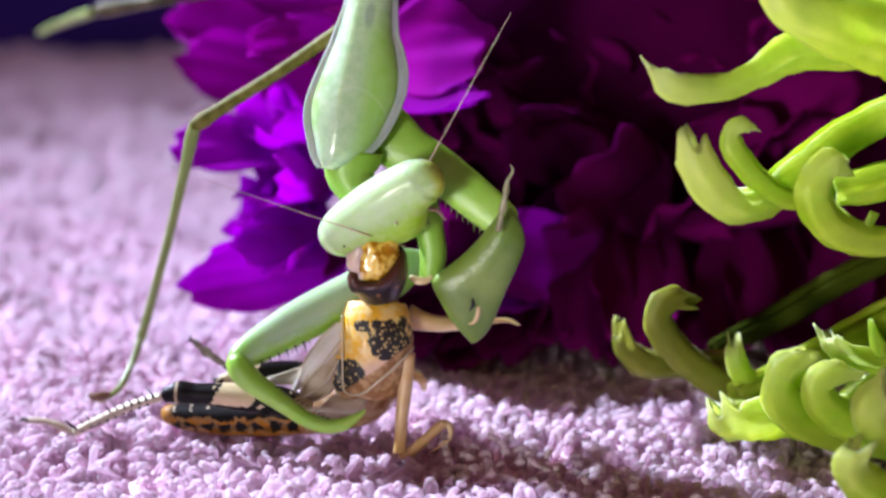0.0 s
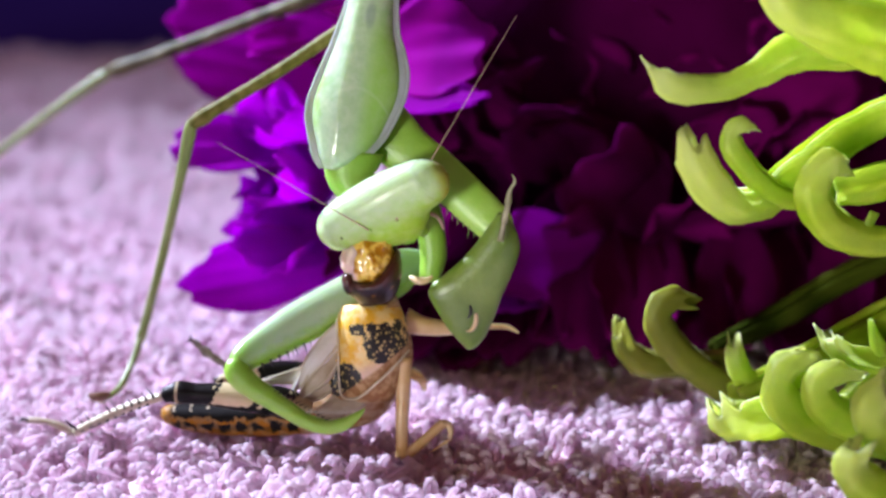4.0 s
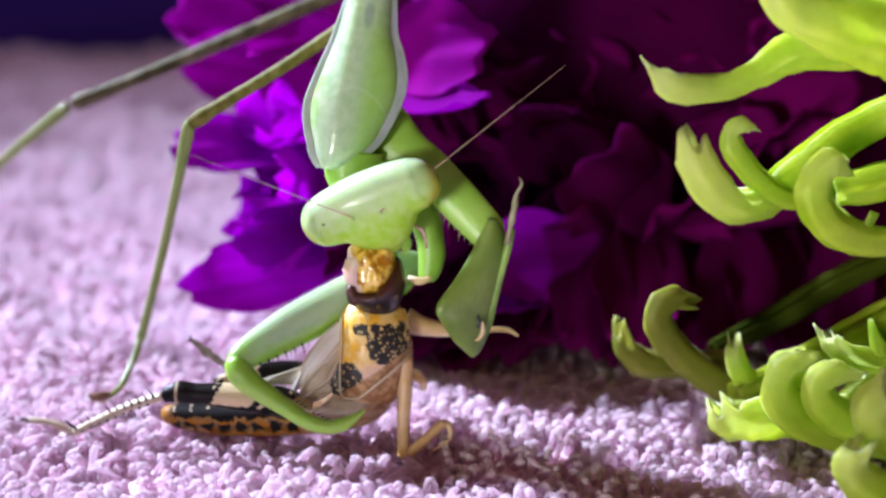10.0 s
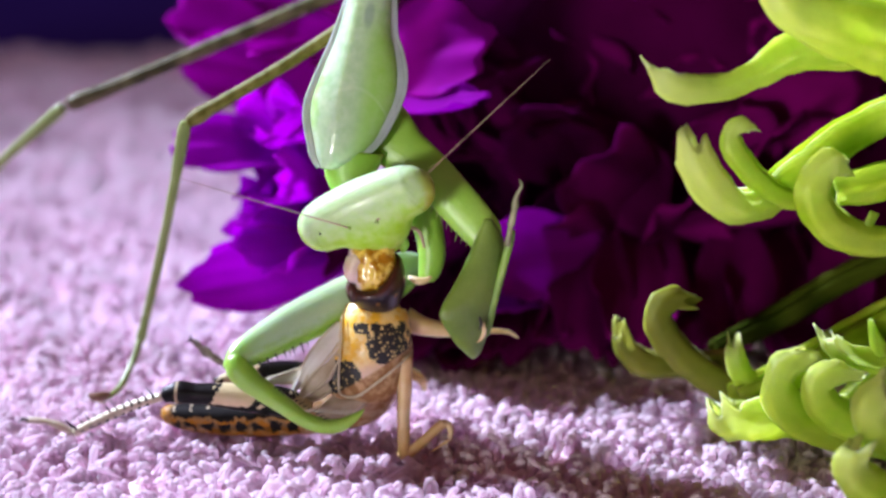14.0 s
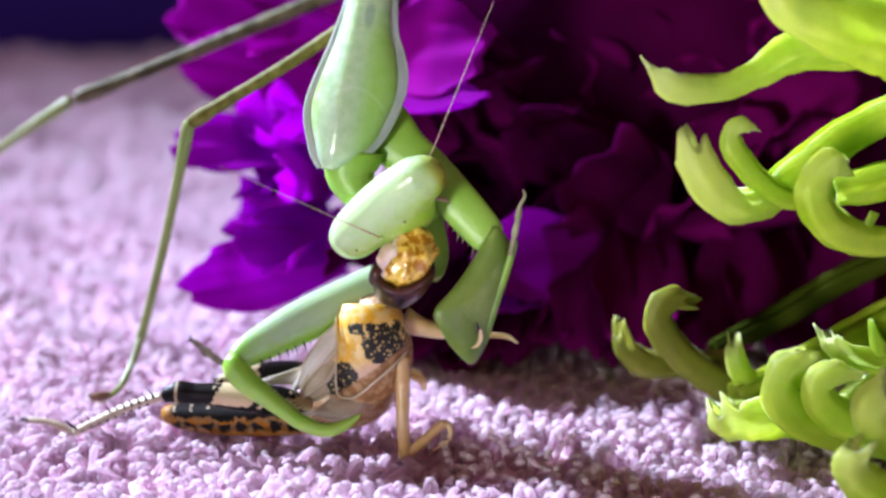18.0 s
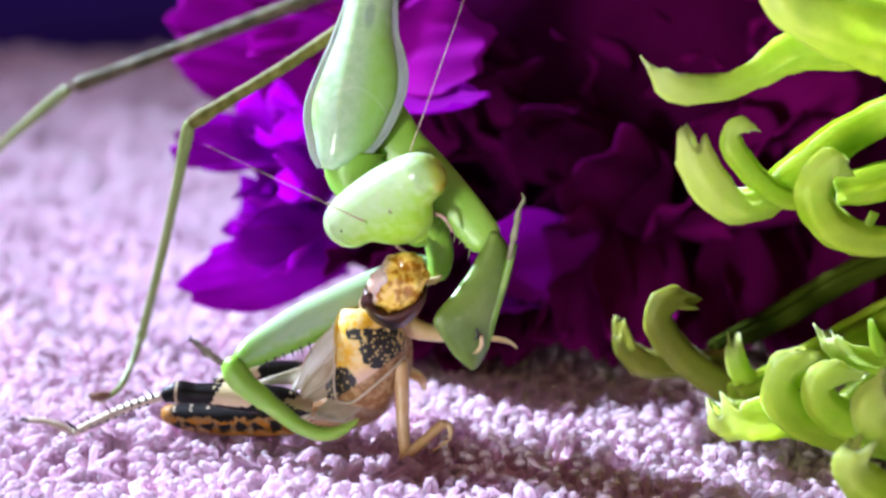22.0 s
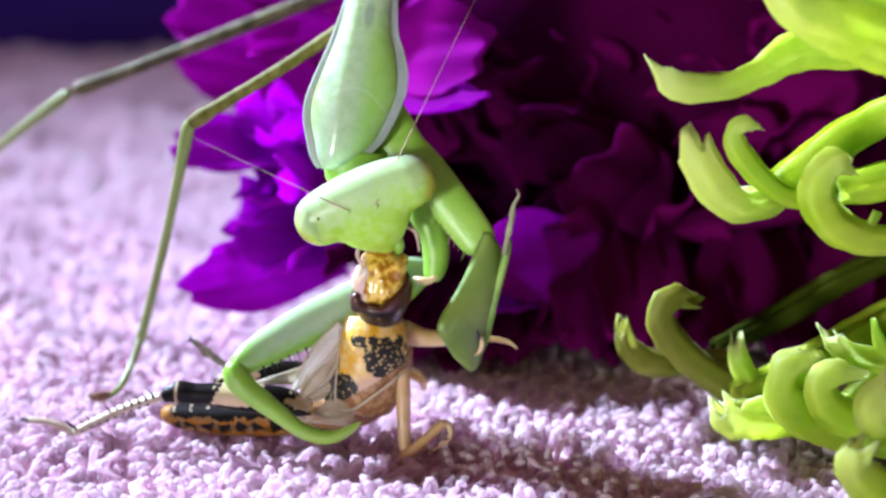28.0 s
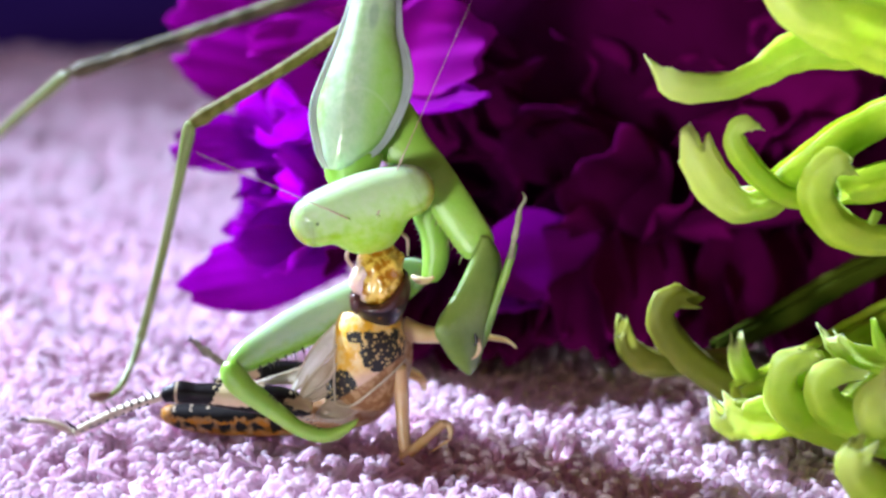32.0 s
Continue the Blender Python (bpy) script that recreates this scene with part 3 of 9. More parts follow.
def build_violet_flower():
    flower = thing("violet_flower", (10.24, 46.00, 5.08), "deep violet ruffled flower head lying on the towel", "flower")
    centre, size = Vector((12.5, 38.0, 20.0)), Vector((26.0, 24.0, 24.0))
    # added ball: blocks light through the flower and backs gaps between petals
    part("filler_ball", ball((13.5, 40.0, 17.0), (20.5, 17.0, 19.5), None, 24), PURPLE_FILLER, flower, "dark filler ball added inside the flower to block light")
    placed = [
        ((-7.0, 19.50, 5.6), (-18.25, 13.50, 5.75), 5.6, (-0.35, -0.85, 0.40), 0.03),
        ((-6.33, 21.00, 7.0), (-14.6, 15.00, 8.3), 5.5, (-0.45, -0.75, 0.45), 0.06),
        ((-9.33, 22.00, 6.33), (-15.16, 16.00, 9.53), 4.8, (-0.6, -0.5, 0.6), 0.18),
        ((-8.84, 22.00, 10.67), (-14.39, 17.00, 11.52), 5.2, (-0.6, -0.55, 0.5), 0.18),
        ((-9.32, 24.00, 12.90), (-19.31, 19.00, 14.42), 5.8, (-0.4, -0.6, 0.6), 0.14),
        ((-8.79, 22.00, 14.10), (-12.22, 14.00, 17.29), 4.4, (-0.5, -0.5, 0.7), 0.25),
        ((-8.32, 20.00, 11.26), (-11.43, 13.00, 14.95), 4.0, (-0.7, -0.6, 0.3), 0.25),
        ((-9.21, 20.00, 7.41), (-12.08, 14.00, 6.82), 4.4, (-0.6, -0.5, 0.6), 0.20),
        ((-8.20, 28.00, 16.40), (-19.74, 28.00, 18.99), 6.2, (-0.3, -0.7, 0.55), 0.12),
        ((-7.81, 30.00, 20.27), (-20.74, 32.00, 21.35), 7.0, (-0.3, -0.8, 0.45), 0.12),
        ((-6.04, 28.00, 20.71), (-13.93, 22.00, 21.23), 4.0, (-0.1, -0.8, 0.6), 0.22),
        ((-6.15, 32.00, 23.30), (-16.16, 30.00, 25.42), 6.0, (0.1, -1.0, 0.2), 0.16),
        ((-6.17, 20.00, 20.46), (3.17, 15.00, 23.22), 7.5, (-0.1, -0.8, 0.45), 0.08),
        ((-5.27, 16.00, 18.38), (2.98, 12.00, 20.08), 2.4, (-0.2, -0.45, 0.85), 0.12),
        ((11.8, 20.00, 6.9), (2.4, 11.50, 8.3), 6.6, (-0.50, -0.85, 0.20), 0.05),
        ((8.23, 18.00, 2.89), (3.00, 12.00, 4.67), 2.8, (-0.4, -0.45, 0.8), 0.14),
        ((3.28, 26.00, -0.85), (-0.96, 14.00, 2.17), 3.4, (-0.3, -0.8, 0.5), 0.14),
        ((15.44, 40.00, 5.37), (7.04, 22.00, 12.39), 6.6, (-0.6, -0.8, 0.1), 0.14),
        ((21.20, 42.00, 4.78), (11.99, 22.00, 11.96), 6.6, (-0.5, -0.8, 0.2), 0.12),
        ((18.51, 46.00, 13.83), (6.20, 30.00, 20.27), 9.0, (-0.2, -1.0, 0.2), 0.10),
        ((25.60, 46.00, 11.91), (14.30, 30.00, 18.96), 8.5, (-0.3, -0.9, 0.2), 0.10),
        ((24.28, 42.00, -2.58), (12.60, 25.00, 3.58), 8.0, (-0.4, -0.9, 0.2), 0.12),
        ((31.85, 44.00, 2.72), (19.98, 28.00, 8.91), 9.0, (-0.3, -0.9, 0.1), 0.12),
        ((32.53, 46.00, 13.83), (23.46, 32.00, 19.82), 8.0, (-0.3, -0.9, 0.1), 0.12),
        ((23.68, 36.00, -5.89), (12.49, 22.00, -0.76), 7.0, (-0.2, -0.9, 0.4), 0.12),
        ((42.53, 50.00, 2.42), (29.41, 38.00, 5.01), 11.0, (-0.3, -0.9, 0.2), 0.12),
        ((43.27, 52.00, 11.90), (31.56, 40.00, 13.40), 11.0, (-0.3, -0.9, 0.2), 0.12),
        ((43.87, 48.00, -2.04), (31.55, 36.00, 1.35), 11.0, (-0.3, -0.9, 0.2), 0.12),
        ((43.78, 46.00, -6.98), (31.00, 34.00, -2.99), 11.0, (-0.3, -0.9, 0.2), 0.12),
        ((43.91, 54.00, 15.89), (31.60, 42.00, 18.97), 11.0, (-0.3, -0.9, 0.2), 0.12),
        ((3.38, 34.00, 7.14), (-0.98, 20.00, 11.26), 5.0, (-0.3, -0.9, 0.2), 0.16),
        ((5.22, 38.00, 12.05), (0.66, 24.00, 14.41), 6.0, (-0.2, -0.9, 0.2), 0.14),
        ((-1.05, 30.00, 3.76), (-5.87, 18.00, 5.91), 4.6, (-0.3, -0.9, 0.2), 0.16),
        # hidden behind the mantis, added to carry the flower's shadow over the towel
        ((-5.23, 24.00, 5.25), (-7.60, 12.50, 9.39), 5.5, (-0.4, -0.8, 0.4), 0.14),
        ((-1.86, 24.00, 4.80), (-4.27, 12.50, 8.98), 5.5, (-0.3, -0.8, 0.4), 0.14),
        ((1.52, 24.00, 4.80), (-0.94, 12.50, 8.57), 5.5, (-0.3, -0.8, 0.4), 0.14),
        ((-0.17, 24.00, 2.57), (-3.32, 13.00, 5.91), 5.5, (-0.3, -0.8, 0.4), 0.14),
        ((4.04, 22.00, 0.59), (0.63, 12.50, 3.56), 5.0, (-0.3, -0.8, 0.4), 0.14),
    ]
    for i, (base, tip, width, face, ruffle) in enumerate(placed):
        base, tip = Vector(base), Vector(tip)
        if i >= 17:
            set_back(base, tip)
        part("petal", petal_mesh(base, tip, width, face, 0.16, ruffle, i), PLUM if i == 14 else ROSE if i in (8, 9, 10, 11, 12) else PURPLE if i < 17 else SHADED_MAGENTA, flower)
    # small crumpled petals at the near side
    rng = random.Random(11)
    for i in range(22):
        heart = Vector((-9.59, 24.00, 9.43)) + Vector((rng.uniform(-2.4, 2.5), rng.uniform(-2, 3), rng.uniform(-4.6, 6.0)))
        way = Vector((rng.uniform(-1.0, -0.1), rng.uniform(-1.0, -0.1), rng.uniform(-0.25, 0.7))).normalized()
        ln = rng.uniform(3.4, 5.2)
        end = heart + way * ln
        end.z = max(end.z, 1.4)
        part("petal", petal_mesh(heart, end, rng.uniform(4.2, 6.0), (rng.uniform(-1.0, -0.1), -0.55, rng.uniform(0.2, 0.9)), 0.2, 0.14, 300 + i, nu=12, nv=16), PURPLE, flower)
    # outer petals drooping on the towel
    for i in range(32):
        x = -5 + 1.35 * i + rng.uniform(-0.6, 0.6)
        base, end = Vector((x + 1.5, 25, rng.uniform(5, 9))), Vector((x, rng.uniform(9.5, 13.0), rng.uniform(0.5, 3.0)))
        part("petal", petal_mesh(base, end, rng.uniform(4.5, 6.5), (rng.uniform(-0.4, 0.2), -0.7, 0.8), 0.15, 0.16, 400 + i, nu=12, nv=14), SHADED_MAGENTA, flower)
    # unseen petals added above, leaning forward, to shade the lower lime florets
    for i in range(5):
        x = -3.5 + 2.1 * i + rng.uniform(-0.5, 0.5)
        base, end = Vector((x + 5, 31, rng.uniform(29, 31))), Vector((x, rng.uniform(13.5, 15.5), rng.uniform(29.0, 32.0)))
        part("petal", petal_mesh(base, end, rng.uniform(6.5, 8.5), (-0.2, -0.35, 0.9), 0.12, 0.10, 500 + i, nu=12, nv=14), PURPLE, flower)
    # the rest of the ball: petals overlapping all round it
    rng = random.Random(5)
    for i in range(250):
        d = Vector((rng.uniform(-1, 1), rng.uniform(-1, 0.7), rng.uniform(-0.75, 1)))
        d.normalize()
        reach = rng.uniform(0.76, 0.97) * (0.80 if d.y < 0 and -0.9 < d.x < -0.15 else 1.0)
        p = centre + Vector((d.x * size.x, d.y * size.y, d.z * size.z)) * reach
        t = Vector((rng.uniform(-1, 1), rng.uniform(-1, 1), rng.uniform(-0.4, 1)))
        t = (t - d * t.dot(d)).normalized()
        half = rng.uniform(3.6, 5.2)
        base, tip = p - t * half - d * 2.5, p + t * half + d * 1.6
        base.z, tip.z = max(base.z, 1.5), max(tip.z, 1.2)
        # unseen petals up to 50 mm high stay, to shade the right side
        if (p.x < -6 and tip.y < 26 and tip.z < 22) or max(tip.z, base.z) > 50:
            continue
        set_back(base, tip)
        part("petal", petal_mesh(base, tip, rng.uniform(7, 10), d + Vector((rng.uniform(-0.4, 0.4), 0, rng.uniform(-0.4, 0.4))), 0.12, 0.15, 100 + i, nu=12, nv=14), SHADED_MAGENTA, flower)


build_violet_flower()


# ---- lime flower ----
mum = thing("lime_chrysanthemum", (36.45, 4.00, 7.03), "lime green spider chrysanthemum with hooked claw-tipped florets", "flower")


def floret(path, widths, side=(-0.2, -1, 0.3), depth=0.45, groove=0.9, teeth=2, n=30, k=16, mat=LIME):
    """A floret: a fleshy tube along path, split along the inside of its bend and opening into a ragged claw."""
    pts = curve_points(path, n)
    rad = curve_points([(w, max(w * (depth + 0.18), 0.3)) for w in widths], n)
    rng = random.Random(int(abs(path[0][0] * 100 + path[-1][2] * 977)))
    ph = rng.uniform(0, 6)
    bend = Vector(pts[-1] - 2 * pts[-n // 4] + pts[-n // 2])
    if bend.length < 0.3:
        bend = Vector((0.3, 0.4, 1))
    ways = [Vector(pts[min(i + 1, n - 1)] - pts[max(i - 1, 0)]).normalized() for i in range(n)]
    inner, frames = bend, []
    for t in reversed(ways):
        inner = (inner - t * inner.dot(t)).normalized()
        frames.insert(0, inner)
    rings, tips = [], []
    for i in range(n):
        u = i / (n - 1)
        t, d = ways[i], frames[i]
        w = d.cross(t)
        gap = 0.12 + (0.0 if teeth == 0 else 1.05 * max(0.0, (u - 0.5) / 0.5) ** 1.3)
        flare = 1.0 if teeth == 0 else 1 + 0.42 * max(0.0, (u - 0.7) / 0.3)
        a, c = rad[i][0] * (1 + 0.06 * math.sin(9 * u + ph)), rad[i][1] * 1.25
        outer, back = [], []
        for j in range(k + 1):
            f = j / k
            g = gap + (2 * math.pi - 2 * gap) * f
            rib = 1 + 0.09 * math.sin(6 * g + ph)
            push = 0.0
            if teeth and i >= n - 3:
                push = (i - n + 4) / 3 * (0.70 * math.sin(teeth * 2 * math.pi * f + ph) + 0.34 * rng.uniform(-1, 1))
            arm = (d * (a * math.cos(g)) + w * (c * math.sin(g))) * (rib * flare)
            wild = 0.35 + 0.65 * u if teeth else 0.3
            lump = 1 + wild * (0.24 * noise.noise((Vector(pts[i]) + arm) * 0.9) + 0.11 * noise.noise((Vector(pts[i]) + arm) * 2.6))
            outer.append((Vector(pts[i]) + arm * lump + t * push) * MM)
            back.append((Vector(pts[i]) + arm * (lump * 0.76) + t * push) * MM)
        rings.append(outer + back[::-1])
        tips += [u if teeth else u * 0.4] * (2 * k + 2)
    ob = part("floret", rings_mesh(rings), mat, mum)
    ob.data.attributes.new("tip", "FLOAT", "POINT").data.foreach_set("value", tips)
    return ob


def build_mum():
    part("receptacle", ball((37.78, 5.00, 7.47), (6, 6, 8)), LIME, mum, "green flower base")
    floret([(35.94, 2.00, 22.15), (29.23, 0.00, 25.90), (24.77, -1.00, 27.55), (21.26, -2.00, 29.17), (20.09, -1.00, 31.74)], [1.8, 2.3, 2.3, 1.6, 1.0], (-0.1, -0.9, 0.5), 0.35, 0.5)
    floret([(29.81, 0.00, 27.68), (25.72, 0.00, 26.08), (21.89, 0.00, 25.90), (18.85, -1.00, 24.35), (16.56, -1.40, 23.81), (14.27, -1.60, 24.07), (12.97, -1.40, 25.45)], [1.2, 1.35, 1.2, 0.85, 0.95, 0.95, 0.35], (0, -0.9, 0.4), 0.35, 0.6, 1, n=44)
    floret([(35.69, 3.00, 23.74), (29.38, 3.00, 21.53), (25.35, 2.00, 19.75), (21.92, 0.00, 17.72), (19.89, -1.00, 16.42), (17.84, -1.80, 16.59), (15.93, -2.40, 18.96), (15.46, -2.20, 20.89)],
           [1.0, 1.2, 1.3, 1.25, 1.05, 1.15, 1.2, 0.75], (0.1, -0.9, 0.5), 0.5, 0.5)
    floret([(24.72, -0.50, 17.12), (21.82, -1.00, 16.71), (19.90, -1.80, 17.87), (18.16, -2.40, 19.86), (17.66, -2.40, 21.13), (18.29, -2.20, 21.72), (19.07, -1.60, 21.34)],
           [0.9, 0.85, 0.75, 0.7, 0.6, 0.5, 0.25], (0.1, -0.9, 0.4), 0.55, 0.6, 1)
    floret([(35.29, 0.00, 19.74), (29.03, 0.00, 17.90), (26.03, -1.00, 17.45), (24.18, -1.60, 17.26)], [1.1, 1.3, 1.3, 1.0], (0, -0.9, 0.4), 0.5, 0.5, 0)
    floret([(30.28, -2.00, 14.43), (27.03, -2.40, 14.26), (24.41, -3.00, 15.19), (22.82, -3.60, 17.13), (22.81, -3.60, 18.65), (23.63, -3.20, 19.48), (24.62, -2.60, 19.02)],
           [0.8, 0.9, 1.15, 1.2, 1.0, 0.8, 0.45], (-0.1, -0.9, 0.4), 0.55, 0.7)
    floret([(25.99, -2.20, 14.49), (26.44, -2.40, 15.30), (26.85, -2.40, 16.18)], [0.5, 0.32, 0.1], (0, -1, 0), 0.6, 0, 0, 10)
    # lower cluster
    floret([(34.63, 14.00, 9.32), (28.28, 13.00, 6.74), (23.52, 12.00, 4.16), (18.62, 10.00, 2.39)], [1.0, 1.1, 1.1, 0.7], (0, -0.8, 0.6), 0.5, 0.6, 0, mat=SHADED_STEM)
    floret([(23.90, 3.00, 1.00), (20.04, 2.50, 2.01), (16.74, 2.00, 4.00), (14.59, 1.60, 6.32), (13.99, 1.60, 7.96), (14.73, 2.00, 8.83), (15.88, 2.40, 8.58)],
           [1.1, 1.1, 1.05, 1.0, 0.95, 0.75, 0.5], (0, -0.9, 0.4), 0.45, 0.5, 3, mat=SHADED_LIME)
    floret([(19.54, 5.00, 3.45), (16.09, 4.60, 3.40), (13.58, 4.00, 3.63), (12.16, 4.00, 4.84), (11.84, 4.20, 6.08)], [0.8, 0.85, 0.9, 0.75, 0.4], (0, -0.8, 0.6), 0.6, 0.8, 1, mat=SHADED_LIME)
    floret([(21.34, 1.00, 1.81), (19.92, 0.60, 3.55), (19.09, 0.40, 5.20), (18.81, 0.60, 6.50)], [0.6, 0.85, 0.7, 0.2], (0, -0.9, 0.3), 0.6, 0.6, 1)
    floret([(36.90, 4.00, 10.96), (30.23, 3.00, 7.97), (25.39, 2.00, 5.39), (21.63, 1.00, 3.59), (18.95, 0.00, 2.80)], [1.1, 1.3, 1.4, 1.4, 1.2], (0, -0.8, 0.5), 0.5, 0.6, 0)
    floret([(25.99, -2.00, 2.24), (23.01, -2.40, 2.59), (20.40, -3.00, 2.65), (18.39, -3.20, 2.65), (17.63, -3.20, 3.69)], [1.4, 1.5, 1.5, 1.2, 0.7], (0, -0.7, 0.7), 0.6, 1.0, 3)
    floret([(29.53, -3.00, 0.70), (24.95, -4.00, 2.09), (22.28, -4.60, 3.49), (21.00, -5.00, 5.37), (21.29, -5.00, 6.80), (22.67, -4.40, 7.03)],
           [1.1, 1.2, 1.25, 1.15, 0.95, 0.6], (0, -0.9, 0.4), 0.5, 0.6, 2)
    floret([(30.54, -5.00, 1.16), (26.77, -5.60, 2.75), (24.15, -6.00, 4.25), (23.16, -6.20, 5.84), (23.85, -6.00, 6.70), (25.71, -5.40, 6.58)],
           [1.0, 1.15, 1.15, 1.0, 0.8, 0.3], (0, -0.9, 0.4), 0.5, 0.6, 1)
    floret([(32.29, -2.00, 5.73), (28.89, -2.60, 6.34), (26.29, -3.00, 6.69), (24.72, -3.20, 7.52), (24.13, -3.00, 8.40)], [0.8, 0.85, 0.8, 0.65, 0.3], (0, -0.7, 0.6), 0.6, 0.9, 1)
    floret([(27.70, -3.00, 7.07), (27.17, -3.20, 8.28), (26.86, -3.00, 9.34)], [0.55, 0.36, 0.08], (0, -1, 0), 0.6, 0, 0, 10)
    floret([(35.80, 1.00, 6.54), (31.20, 0.00, 6.52), (27.53, -1.00, 3.79), (24.58, -2.00, 1.45)], [1.2, 1.4, 1.4, 1.2], (0, -0.8, 0.5), 0.5, 0.5, 0)
    floret([(33.19, -9.00, 1.36), (29.39, -10.00, 3.29), (26.80, -10.60, 4.65), (25.61, -11.00, 6.28), (26.62, -10.60, 7.58)], [1.0, 1.2, 1.3, 1.15, 0.8], (-0.2, -0.9, 0.4), 0.6, 0.4, 1)
    floret([(32.58, -12.00, 0.45), (28.22, -13.00, 1.64), (25.57, -13.40, 2.37), (24.12, -13.60, 3.74), (24.63, -13.20, 4.83)], [1.0, 1.1, 1.2, 1.05, 0.6], (-0.2, -0.9, 0.4), 0.6, 0.4, 1)


build_mum()


# ---- locust ----
locust = thing("locust", (-8.27, 0.00, 0.23), "yellow and black locust nymph with a half-eaten head, on the towel", "insect")


def build_locust():
    made = {}
    # body: thorax bending into the abdomen that lies on the towel
    part("thorax", tube([(-4.10, 1.00, 7.52), (-4.27, 1.00, 4.97), (-5.32, 0.80, 2.68), (-7.35, 0.60, 1.89), (-9.39, 0.60, 1.37)], [(1.9, 1.9), (2.3, 2.2), (1.9, 2.0), (1.55, 1.8), (1.3, 1.6)], n=24, k=20), THORAX, locust, "tan underside")
    ab = part("abdomen", tube([(-8.28, 0.60, 1.49), (-11.25, 0.60, 1.17), (-14.22, 0.70, 1.05), (-16.6, 0.90, 1.13), (-18.0, 1.00, 1.29), (-18.5, 1.00, 1.33)], [(1.25, 1.5), (1.2, 1.4), (1.1, 1.3), (0.95, 1.1), (0.65, 0.8), (0.25, 0.3)], n=44, k=20), ABDOMEN, locust, "orange with black side bands")
    seat(ab, joint((-8.28, 0.60, 1.49), (-18.99, 1.00, 1.33)))
    # saddle plate, with its rolled pale rim
    m = joint((-6.50, -1.50, 3.95), (-3.35, -1.50, 7.47))
    saddle = part("pronotum", tube([(-4.36, 0.20, 8.70), (-4.43, -0.20, 7.76), (-4.51, -0.40, 6.28), (-4.71, -0.40, 4.73), (-4.98, -0.30, 3.32)], [(1.95, 1.6), (2.3, 2.1), (2.45, 2.35), (2.45, 2.45), (2.15, 2.2)], n=26, k=28), PRONOTUM, locust, "orange saddle with speckled black patches")
    rim = part("rim", tube([(-6.51, -1.30, 8.54), (-6.54, -2.00, 6.88), (-6.61, -2.20, 4.26), (-6.35, -2.40, 3.57), (-5.40, -2.95, 3.75), (-4.25, -3.02, 4.65), (-3.00, -2.60, 5.60), (-2.02, -1.40, 6.20)], [0.05, 0.06, 0.07, 0.08, 0.09, 0.09, 0.08, 0.06], n=34, k=8), CREAM_LEG, None, "pale rolled margin")
    lobe = part("side_lobe", tube([(-6.66, -1.20, 5.81), (-6.74, -1.50, 4.38), (-6.24, -1.60, 3.44), (-4.87, -1.40, 3.64)], [(0.5, 0.6), (0.7, 0.7), (0.6, 0.6), (0.4, 0.5)], n=16, k=14), PRONOTUM, None, "black speckled lower corner")
    for ob in (rim, lobe):
        ob.data.transform(m.inverted())
        ob.parent = saddle
    made["pronotum"] = seat(saddle, m)
    part("neck", tube([(-4.20, 0.30, 8.0), (-4.10, 0.0, 8.9), (-4.15, -0.2, 9.7)], [(1.7, 1.5), (1.45, 1.35), (1.2, 1.2)], n=12, k=18), THORAX, locust, "orange-brown neck skin")
    # head: dark shell, open, with wet flesh
    m = joint((-4.26, -0.60, 8.75), (-4.62, -0.60, 12.67))
    bm = bmesh.new()
    rings = []
    for i in range(15):
        u = i / 14
        x = 2.75 * u - 0.1
        r = 1.90 * math.sin(math.pi * (0.16 + 0.42 * u)) ** 0.8
        rings.append([(Vector((x + (0.20 * math.sin(3 * g) - 0.55 * math.cos(g) - 0.6 * math.sin(g) - 0.35) * u ** 2, r * 1.05 * math.cos(g), r * math.sin(g)))) * MM for g in [2 * math.pi * j / 24 for j in range(24)]])
    for i in range(8):
        u = 1 - i / 7
        x = 2.75 * u + 0.15
        r = 1.72 * math.sin(math.pi * (0.16 + 0.42 * u)) ** 0.8
        rings.append([(Vector((x + (0.20 * math.sin(3 * g) - 0.55 * math.cos(g) - 0.6 * math.sin(g) - 0.35) * u ** 2, r * 1.05 * math.cos(g), r * math.sin(g)))) * MM for g in [2 * math.pi * j / 24 for j in range(24)]])
    bm.free()
    head = part("head", rings_mesh(rings), SHELL, locust, "bitten open, glossy dark brown shell")
    head.matrix_basis = m
    made["locust_head"] = head
    # flesh: a lumpy mass
    bm = bmesh.new()
    bmesh.ops.create_icosphere(bm, subdivisions=4, radius=1.0)
    for v in bm.verts:
        d = noise.noise(v.co * 2.1) * 0.22 + noise.noise(v.co * 5.0) * 0.10
        v.co *= 1 + d
        v.co = Vector((v.co.x * 2.35 + 2.80, v.co.y * (1.62 + 0.10 * v.co.x) - 0.05 - 0.22 * v.co.x, v.co.z * 1.50 - 0.38 * v.co.x)) * MM
    part("flesh", bm, FLESH, head, "wet yellow flesh")
    bm = bmesh.new()
    bmesh.ops.create_icosphere(bm, subdivisions=3, radius=1.0)
    for v in bm.verts:
        v.co *= 1 + noise.noise(v.co * 1.7 + Vector((3, 1, 2))) * 0.35 + noise.noise(v.co * 4.0) * 0.15
        v.co = Vector((v.co.x * 1.10 + 2.85, v.co.y * 0.85 + 0.95, v.co.z * 0.85 + 0.40)) * MM
    part("gel", bm, GEL, head, "clear pinkish gel")
    part("eye", ball((1.55, 1.52, 0.85), (0.75, 0.42, 0.5)), SHELL, head, "dark red-brown eye")
